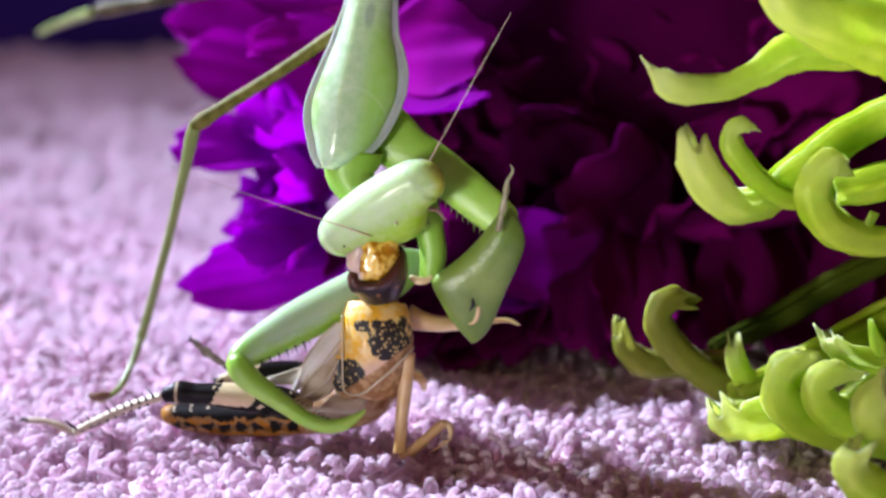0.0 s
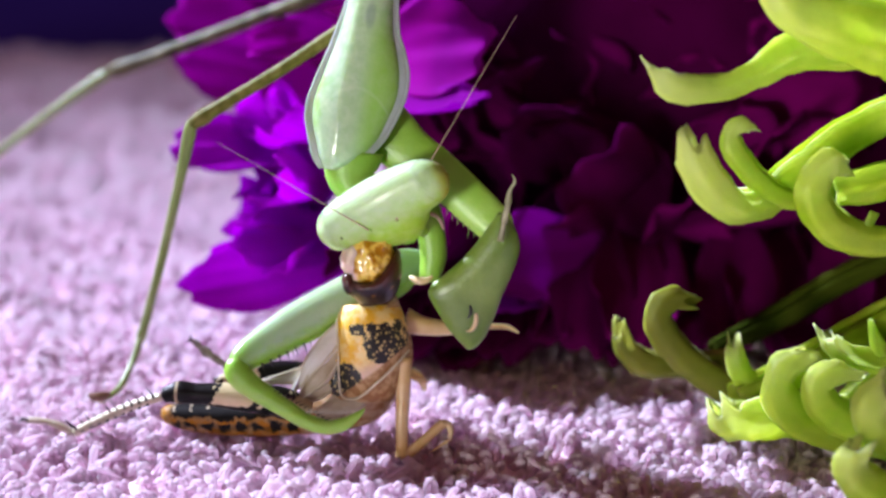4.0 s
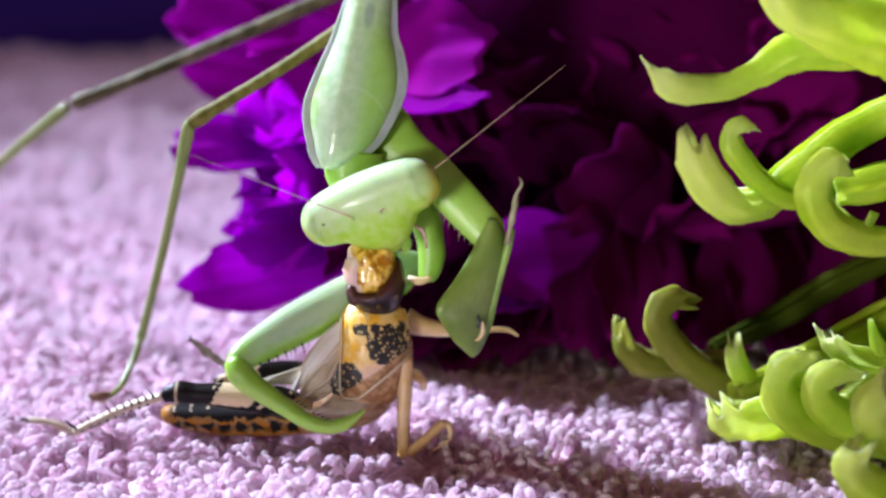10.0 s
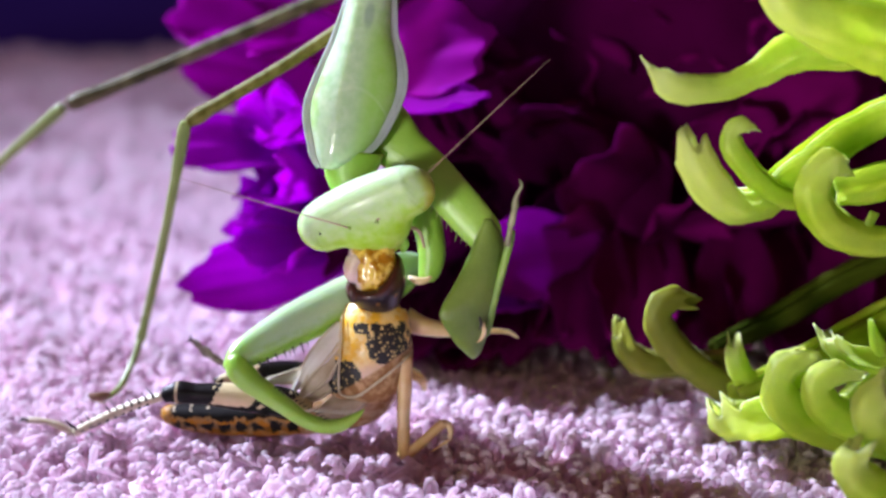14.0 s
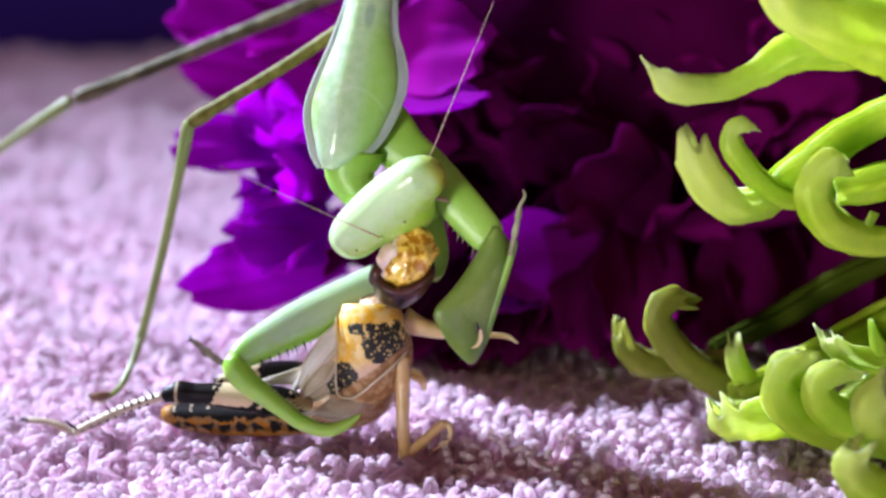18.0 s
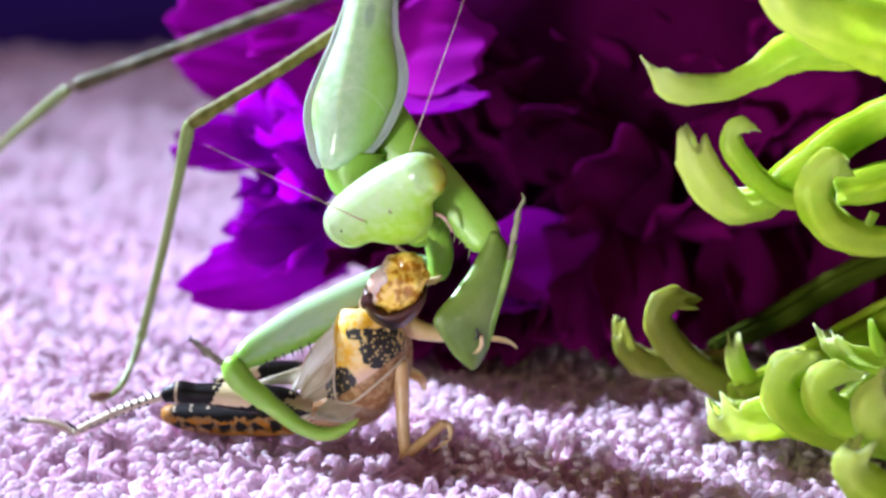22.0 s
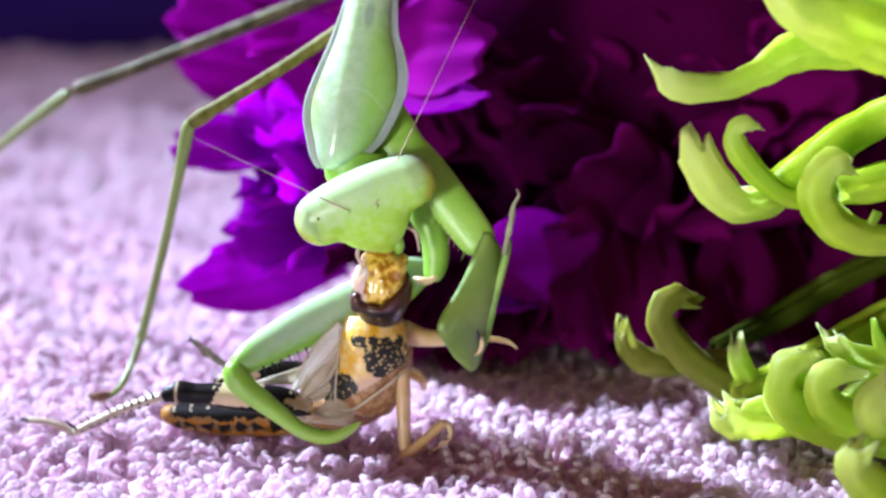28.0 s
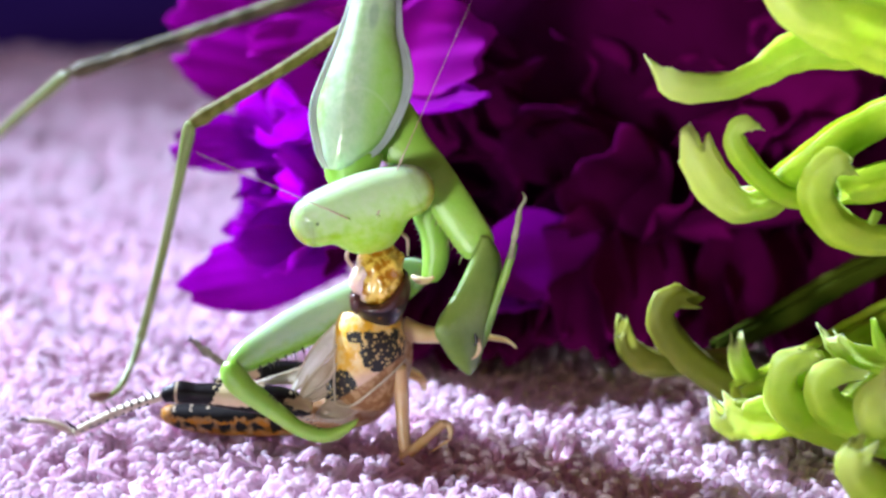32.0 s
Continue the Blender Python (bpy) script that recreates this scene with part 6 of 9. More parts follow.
    walk(MOVING["locust_head"], [
        (0.0, joint((-3.95, -0.60, 9.91), (-4.28, -0.60, 12.68))), (0.5, joint((-4.13, -0.60, 9.98), (-4.62, -0.60, 12.57))),
        (1.0, joint((-4.30, -0.60, 10.06), (-4.97, -0.60, 12.46))), (1.5, joint((-4.23, -0.60, 9.98), (-4.97, -0.60, 12.46))),
        (2.0, joint((-4.16, -0.60, 9.91), (-4.97, -0.60, 12.46))), (2.5, joint((-4.20, -0.60, 9.98), (-4.97, -0.60, 12.57))),
        (3.0, joint((-4.23, -0.60, 10.06), (-4.96, -0.60, 12.68))), (3.5, joint((-4.24, -0.60, 9.97), (-4.85, -0.60, 12.83))),
        (5.5, joint((-4.29, -0.60, 9.63), (-4.38, -0.60, 13.41))), (6.0, joint((-4.30, -0.60, 9.54), (-4.27, -0.60, 13.55))),
        (6.5, joint((-4.23, -0.60, 9.51), (-4.44, -0.60, 13.26))), (7.0, joint((-4.17, -0.60, 9.47), (-4.62, -0.60, 12.97))),
        (7.5, joint((-4.13, -0.60, 9.47), (-4.62, -0.60, 12.90))), (8.0, joint((-4.10, -0.60, 9.47), (-4.62, -0.60, 12.83))),
        (8.5, joint((-4.10, -0.60, 9.39), (-4.51, -0.60, 12.90))), (9.0, joint((-4.10, -0.60, 9.32), (-4.41, -0.60, 12.97))),
        (9.5, joint((-4.03, -0.60, 9.25), (-4.52, -0.60, 12.72))), (10.0, joint((-3.96, -0.60, 9.17), (-4.62, -0.60, 12.46))),
        (10.5, joint((-3.96, -0.60, 9.17), (-4.62, -0.60, 12.52))), (11.0, joint((-3.96, -0.60, 9.17), (-4.62, -0.60, 12.57))),
        (11.5, joint((-3.96, -0.60, 9.17), (-4.62, -0.60, 12.63))), (12.0, joint((-3.96, -0.60, 9.17), (-4.62, -0.60, 12.68))),
        (12.5, joint((-3.96, -0.60, 9.21), (-4.60, -0.60, 12.63))), (13.0, joint((-3.96, -0.60, 9.25), (-4.59, -0.60, 12.57))),
        (13.5, joint((-3.96, -0.60, 9.28), (-4.57, -0.60, 12.52))), (14.0, joint((-3.96, -0.60, 9.32), (-4.55, -0.60, 12.46))),
        (14.5, joint((-3.96, -0.60, 9.35), (-4.50, -0.60, 12.51))), (16.5, joint((-3.96, -0.60, 9.47), (-4.28, -0.60, 12.68))),
        (17.0, joint((-3.75, -0.60, 9.47), (-3.93, -0.60, 12.68))), (17.5, joint((-3.05, -0.60, 10.06), (-2.90, -1.12, 12.97))),
        (18.0, joint((-3.19, -0.60, 9.91), (-2.21, -1.16, 12.83))), (18.5, joint((-3.64, -0.60, 9.69), (-3.07, -1.21, 13.01))),
        (19.0, joint((-4.10, -0.60, 9.47), (-3.93, -1.25, 13.19))), (19.5, joint((-3.92, -0.60, 9.47), (-3.48, -1.64, 13.30))),
        (20.0, joint((-3.75, -0.60, 9.47), (-3.03, -2.03, 13.41))), (20.5, joint((-3.68, -0.60, 9.25), (-2.79, -2.07, 13.19))),
        (21.0, joint((-3.61, -0.60, 9.03), (-2.55, -2.12, 12.97))), (21.5, joint((-3.62, -0.60, 8.81), (-2.45, -2.16, 12.90))),
        (22.0, joint((-3.62, -0.60, 8.58), (-2.34, -2.20, 12.83))), (22.5, joint((-3.79, -0.60, 8.47), (-2.62, -2.25, 13.01))),
        (23.0, joint((-3.97, -0.60, 8.36), (-2.89, -2.29, 13.19))), (23.5, joint((-4.07, -0.60, 8.33), (-2.62, -2.03, 13.01))),
        (24.0, joint((-4.18, -0.60, 8.29), (-2.34, -1.77, 12.83))), (24.5, joint((-4.04, -0.60, 8.36), (-2.45, -1.70, 12.83))),
        (25.0, joint((-3.90, -0.60, 8.44), (-2.55, -1.64, 12.83))), (25.5, joint((-3.97, -0.60, 8.58), (-2.90, -1.51, 12.83))),
        (27.5, joint((-3.97, -0.60, 8.21), (-3.24, -0.99, 12.97))), (28.0, joint((-3.97, -0.60, 8.44), (-3.93, -0.86, 12.46))),
        (28.5, joint((-3.90, -0.60, 8.44), (-4.18, -0.86, 12.28))), (29.0, joint((-3.83, -0.60, 8.44), (-4.42, -0.86, 12.10))),
        (29.5, joint((-3.83, -0.60, 8.47), (-4.35, -0.86, 12.17))), (30.0, joint((-3.83, -0.60, 8.51), (-4.28, -0.86, 12.25))),
        (30.5, joint((-3.84, -0.60, 8.51), (-4.25, -0.86, 12.21))), (31.0, joint((-3.86, -0.60, 8.51), (-4.21, -0.86, 12.17))),
        (31.5, joint((-3.88, -0.60, 8.51), (-4.18, -0.86, 12.14))), (32.0, joint((-3.90, -0.60, 8.51), (-4.14, -0.86, 12.10))),
    ])
    walk(MOVING["prop_femur"], [
        (0.0, joint((-2.29, -1.40, 6.43), (-2.86, -0.90, 0.05))), (0.5, joint((-2.31, -1.40, 6.52), (-2.85, -0.90, 0.01))),
        (1.0, joint((-2.38, -1.40, 6.56), (-2.84, -0.90, -0.03))), (1.5, joint((-2.49, -1.40, 6.70), (-2.83, -0.90, -0.07))),
        (2.0, joint((-2.40, -1.40, 6.47), (-2.82, -0.90, -0.11))), (2.5, joint((-2.40, -1.40, 6.39), (-2.80, -0.90, -0.15))),
        (3.0, joint((-2.46, -1.40, 6.49), (-2.79, -0.90, -0.19))), (3.5, joint((-2.53, -1.40, 6.35), (-2.77, -0.90, -0.21))),
        (5.5, joint((-2.59, -1.40, 5.85), (-2.67, -0.90, -0.29))), (6.0, joint((-2.51, -1.40, 6.00), (-2.65, -0.90, -0.31))),
        (6.5, joint((-2.48, -1.40, 5.95), (-2.65, -0.90, -0.31))), (7.0, joint((-2.49, -1.40, 5.98), (-2.65, -0.90, -0.31))),
        (7.5, joint((-2.44, -1.40, 5.91), (-2.65, -0.90, -0.31))), (8.0, joint((-2.49, -1.40, 6.24), (-2.65, -0.90, -0.31))),
        (8.5, joint((-2.48, -1.40, 5.91), (-2.65, -0.90, -0.31))), (9.0, joint((-2.44, -1.40, 5.91), (-2.65, -0.90, -0.31))),
        (9.5, joint((-2.39, -1.40, 5.79), (-2.65, -0.90, -0.31))), (10.0, joint((-2.44, -1.40, 6.16), (-2.65, -0.90, -0.31))),
        (10.5, joint((-2.51, -1.40, 6.06), (-2.65, -0.90, -0.31))), (11.0, joint((-2.51, -1.40, 5.67), (-2.65, -0.90, -0.31))),
        (11.5, joint((-2.50, -1.40, 5.91), (-2.65, -0.90, -0.31))), (12.0, joint((-2.42, -1.40, 5.83), (-2.65, -0.90, -0.31))),
        (12.5, joint((-2.46, -1.40, 5.87), (-2.65, -0.90, -0.31))), (13.0, joint((-2.46, -1.40, 5.89), (-2.65, -0.90, -0.31))),
        (13.5, joint((-2.44, -1.40, 5.83), (-2.64, -0.90, -0.34))), (14.0, joint((-2.49, -1.40, 6.22), (-2.63, -0.90, -0.36))),
        (14.5, joint((-2.55, -1.40, 6.22), (-2.63, -0.90, -0.38))), (16.5, joint((-2.59, -1.40, 5.98), (-2.60, -0.90, -0.47))),
        (17.0, joint((-2.58, -1.40, 6.10), (-2.60, -0.90, -0.50))), (17.5, joint((-2.66, -1.40, 6.33), (-2.59, -0.90, -0.52))),
        (18.0, joint((-2.71, -1.40, 6.22), (-2.59, -0.90, -0.54))), (18.5, joint((-2.68, -1.40, 5.95), (-2.58, -0.90, -0.57))),
        (19.0, joint((-2.69, -1.40, 5.81), (-2.57, -0.90, -0.59))), (19.5, joint((-2.75, -1.40, 6.10), (-2.57, -0.90, -0.60))),
        (20.0, joint((-2.69, -1.40, 5.81), (-2.56, -0.90, -0.61))), (20.5, joint((-2.75, -1.40, 5.75), (-2.55, -0.90, -0.62))),
        (21.0, joint((-2.75, -1.40, 5.87), (-2.54, -0.90, -0.63))), (21.5, joint((-2.89, -1.40, 6.37), (-2.53, -0.90, -0.64))),
        (22.0, joint((-2.80, -1.40, 5.93), (-2.52, -0.90, -0.65))), (22.5, joint((-2.73, -1.40, 5.71), (-2.51, -0.90, -0.66))),
        (23.0, joint((-2.70, -1.40, 5.58), (-2.50, -0.90, -0.67))), (23.5, joint((-2.66, -1.40, 5.46), (-2.50, -0.90, -0.67))),
        (24.0, joint((-2.61, -1.40, 5.44), (-2.50, -0.90, -0.66))), (24.5, joint((-2.59, -1.40, 5.54), (-2.50, -0.90, -0.66))),
        (25.0, joint((-2.66, -1.40, 5.58), (-2.50, -0.90, -0.65))), (25.5, joint((-2.75, -1.40, 5.81), (-2.50, -0.90, -0.65))),
        (27.5, joint((-2.70, -1.40, 5.33), (-2.50, -0.90, -0.63))), (28.0, joint((-2.70, -1.40, 5.33), (-2.50, -0.90, -0.63))),
        (28.5, joint((-2.72, -1.40, 5.29), (-2.50, -0.90, -0.62))), (29.0, joint((-2.79, -1.40, 5.71), (-2.50, -0.90, -0.62))),
        (29.5, joint((-2.75, -1.40, 5.77), (-2.50, -0.90, -0.61))), (30.0, joint((-2.77, -1.40, 5.62), (-2.50, -0.90, -0.61))),
        (30.5, joint((-2.77, -1.40, 5.77), (-2.50, -0.90, -0.60))), (31.0, joint((-2.80, -1.40, 5.66), (-2.50, -0.90, -0.60))),
        (31.5, joint((-2.79, -1.40, 5.56), (-2.50, -0.90, -0.60))), (32.0, joint((-2.86, -1.40, 5.62), (-2.50, -0.90, -0.59))),
    ])
    walk(MOVING["side_leg"], [
        (0.0, joint((-2.17, 0.80, 8.13), (1.70, 2.00, 7.31))), (0.5, joint((-2.18, 0.80, 8.23), (1.70, 2.00, 7.28))),
        (1.0, joint((-2.22, 0.80, 8.27), (1.70, 2.00, 7.25))), (1.5, joint((-2.28, 0.80, 8.40), (1.70, 2.00, 7.21))),
        (2.0, joint((-2.23, 0.80, 8.17), (1.70, 2.00, 7.18))), (2.5, joint((-2.23, 0.80, 8.09), (1.70, 2.00, 7.15))),
        (3.0, joint((-2.26, 0.80, 8.19), (1.70, 2.00, 7.12))), (3.5, joint((-2.31, 0.80, 8.06), (1.70, 2.00, 7.08))),
        (5.5, joint((-2.34, 0.80, 7.55), (1.70, 2.00, 6.95))), (6.0, joint((-2.30, 0.80, 7.71), (1.70, 2.00, 6.92))),
        (6.5, joint((-2.28, 0.80, 7.65), (1.70, 2.00, 6.91))), (7.0, joint((-2.29, 0.80, 7.69), (1.70, 2.00, 6.91))),
        (7.5, joint((-2.26, 0.80, 7.61), (1.70, 2.00, 6.90))), (8.0, joint((-2.29, 0.80, 7.94), (1.70, 2.00, 6.90))),
        (8.5, joint((-2.28, 0.80, 7.61), (1.70, 2.00, 6.89))), (9.0, joint((-2.26, 0.80, 7.61), (1.70, 2.00, 6.89))),
        (9.5, joint((-2.22, 0.80, 7.49), (1.70, 2.00, 6.88))), (10.0, joint((-2.25, 0.80, 7.86), (1.70, 2.00, 6.88))),
        (10.5, joint((-2.30, 0.80, 7.76), (1.70, 2.00, 6.87))), (11.0, joint((-2.30, 0.80, 7.38), (1.70, 2.00, 6.86))),
        (11.5, joint((-2.29, 0.80, 7.61), (1.70, 2.00, 6.86))), (12.0, joint((-2.24, 0.80, 7.53), (1.70, 2.00, 6.85))),
        (12.5, joint((-2.27, 0.80, 7.57), (1.70, 2.00, 6.85))), (13.0, joint((-2.27, 0.80, 7.59), (1.70, 2.00, 6.84))),
        (13.5, joint((-2.26, 0.80, 7.53), (1.70, 2.00, 6.82))), (14.0, joint((-2.29, 0.80, 7.92), (1.70, 2.00, 6.79))),
        (14.5, joint((-2.32, 0.80, 7.92), (1.70, 2.00, 6.76))), (16.5, joint((-2.34, 0.80, 7.69), (1.70, 2.00, 6.66))),
        (17.0, joint((-2.34, 0.80, 7.80), (1.70, 2.00, 6.63))), (17.5, joint((-2.38, 0.80, 8.04), (1.70, 2.00, 6.61))),
        (18.0, joint((-2.42, 0.80, 7.92), (1.70, 2.00, 6.58))), (18.5, joint((-2.40, 0.80, 7.65), (1.70, 2.00, 6.55))),
        (19.0, joint((-2.41, 0.80, 7.51), (1.70, 2.00, 6.53))), (19.5, joint((-2.44, 0.80, 7.80), (1.70, 2.00, 6.51))),
        (20.0, joint((-2.41, 0.80, 7.51), (1.70, 2.00, 6.49))), (20.5, joint((-2.44, 0.80, 7.45), (1.70, 2.00, 6.47))),
        (21.0, joint((-2.44, 0.80, 7.57), (1.70, 2.00, 6.45))), (21.5, joint((-2.53, 0.80, 8.07), (1.70, 2.00, 6.43))),
        (22.0, joint((-2.47, 0.80, 7.63), (1.70, 2.00, 6.41))), (22.5, joint((-2.43, 0.80, 7.41), (1.70, 2.00, 6.39))),
        (23.0, joint((-2.41, 0.80, 7.28), (1.70, 2.00, 6.37))), (23.5, joint((-2.39, 0.80, 7.16), (1.70, 2.00, 6.37))),
        (24.0, joint((-2.36, 0.80, 7.14), (1.70, 2.00, 6.37))), (24.5, joint((-2.34, 0.80, 7.24), (1.70, 2.00, 6.37))),
        (25.0, joint((-2.39, 0.80, 7.28), (1.70, 2.00, 6.37))), (25.5, joint((-2.44, 0.80, 7.51), (1.70, 2.00, 6.37))),
        (27.5, joint((-2.41, 0.80, 7.03), (1.70, 2.00, 6.37))), (28.0, joint((-2.41, 0.80, 7.03), (1.70, 2.00, 6.37))),
        (28.5, joint((-2.42, 0.80, 6.99), (1.70, 2.00, 6.39))), (29.0, joint((-2.46, 0.80, 7.41), (1.70, 2.00, 6.41))),
        (29.5, joint((-2.44, 0.80, 7.47), (1.70, 2.00, 6.43))), (30.0, joint((-2.45, 0.80, 7.32), (1.70, 2.00, 6.45))),
        (30.5, joint((-2.45, 0.80, 7.47), (1.70, 2.00, 6.47))), (31.0, joint((-2.48, 0.80, 7.36), (1.70, 2.00, 6.49))),
        (31.5, joint((-2.47, 0.80, 7.26), (1.70, 2.00, 6.51))), (32.0, joint((-2.51, 0.80, 7.32), (1.70, 2.00, 6.53))),
    ])
    walk(MOVING["side_foot"], [
        (0.0, joint((1.55, 2.00, 7.27), (5.47, 2.40, 7.21))), (0.5, joint((1.55, 2.00, 7.24), (5.41, 2.40, 7.13))),
        (1.0, joint((1.55, 2.00, 7.21), (5.35, 2.40, 7.05))), (1.5, joint((1.55, 2.00, 7.17), (5.29, 2.40, 6.97))),
        (2.0, joint((1.55, 2.00, 7.14), (5.23, 2.40, 6.89))), (2.5, joint((1.55, 2.00, 7.11), (5.17, 2.40, 6.81))),
        (3.0, joint((1.55, 2.00, 7.08), (5.11, 2.40, 6.74))), (3.5, joint((1.55, 2.00, 7.04), (5.08, 2.40, 6.70))),
        (5.5, joint((1.55, 2.00, 6.91), (4.98, 2.40, 6.54))), (6.0, joint((1.55, 2.00, 6.88), (4.96, 2.40, 6.50))),
        (6.5, joint((1.55, 2.00, 6.88), (4.95, 2.40, 6.49))), (7.0, joint((1.55, 2.00, 6.87), (4.94, 2.40, 6.49))),
        (7.5, joint((1.55, 2.00, 6.86), (4.94, 2.40, 6.48))), (8.0, joint((1.55, 2.00, 6.86), (4.93, 2.40, 6.48))),
        (8.5, joint((1.55, 2.00, 6.85), (4.92, 2.40, 6.47))), (9.0, joint((1.55, 2.00, 6.85), (4.91, 2.40, 6.47))),
        (9.5, joint((1.55, 2.00, 6.84), (4.90, 2.40, 6.46))), (10.0, joint((1.55, 2.00, 6.84), (4.90, 2.40, 6.45))),
        (10.5, joint((1.55, 2.00, 6.83), (4.89, 2.40, 6.45))), (11.0, joint((1.55, 2.00, 6.82), (4.88, 2.40, 6.44))),
        (11.5, joint((1.55, 2.00, 6.82), (4.87, 2.40, 6.44))), (12.0, joint((1.55, 2.00, 6.81), (4.87, 2.40, 6.43))),
        (12.5, joint((1.55, 2.00, 6.81), (4.86, 2.40, 6.43))), (13.0, joint((1.55, 2.00, 6.80), (4.85, 2.40, 6.42))),
        (13.5, joint((1.55, 2.00, 6.78), (4.85, 2.40, 6.37))), (14.0, joint((1.55, 2.00, 6.75), (4.85, 2.40, 6.33))),
        (14.5, joint((1.55, 2.00, 6.72), (4.85, 2.40, 6.28))), (16.5, joint((1.55, 2.00, 6.62), (4.85, 2.40, 6.10))),
        (17.0, joint((1.55, 2.00, 6.59), (4.85, 2.40, 6.05))), (17.5, joint((1.55, 2.00, 6.57), (4.85, 2.40, 6.01))),
        (18.0, joint((1.55, 2.00, 6.54), (4.85, 2.40, 5.96))), (18.5, joint((1.55, 2.00, 6.51), (4.85, 2.40, 5.91))),
        (19.0, joint((1.55, 2.00, 6.49), (4.86, 2.40, 5.87))), (19.5, joint((1.55, 2.00, 6.47), (4.86, 2.40, 5.83))),
        (20.0, joint((1.55, 2.00, 6.45), (4.86, 2.40, 5.79))), (20.5, joint((1.55, 2.00, 6.43), (4.86, 2.40, 5.75))),
        (21.0, joint((1.55, 2.00, 6.41), (4.86, 2.40, 5.71))), (21.5, joint((1.55, 2.00, 6.39), (4.86, 2.40, 5.67))),
        (22.0, joint((1.55, 2.00, 6.37), (4.86, 2.40, 5.63))), (22.5, joint((1.55, 2.00, 6.35), (4.86, 2.40, 5.59))),
        (23.0, joint((1.55, 2.00, 6.33), (4.86, 2.40, 5.55))), (23.5, joint((1.55, 2.00, 6.33), (4.84, 2.40, 5.56))),
        (24.0, joint((1.55, 2.00, 6.33), (4.82, 2.40, 5.57))), (24.5, joint((1.55, 2.00, 6.33), (4.80, 2.40, 5.58))),
        (25.0, joint((1.55, 2.00, 6.33), (4.78, 2.40, 5.59))), (25.5, joint((1.55, 2.00, 6.33), (4.75, 2.40, 5.60))),
        (27.5, joint((1.55, 2.00, 6.33), (4.67, 2.40, 5.63))), (28.0, joint((1.55, 2.00, 6.33), (4.65, 2.40, 5.64))),
        (28.5, joint((1.55, 2.00, 6.35), (4.63, 2.40, 5.65))), (29.0, joint((1.55, 2.00, 6.37), (4.61, 2.40, 5.66))),
        (29.5, joint((1.55, 2.00, 6.39), (4.59, 2.40, 5.67))), (30.0, joint((1.55, 2.00, 6.41), (4.57, 2.40, 5.67))),
        (30.5, joint((1.55, 2.00, 6.43), (4.55, 2.40, 5.68))), (31.0, joint((1.55, 2.00, 6.45), (4.53, 2.40, 5.69))),
        (31.5, joint((1.55, 2.00, 6.47), (4.51, 2.40, 5.70))), (32.0, joint((1.55, 2.00, 6.49), (4.49, 2.40, 5.71))),
    ])
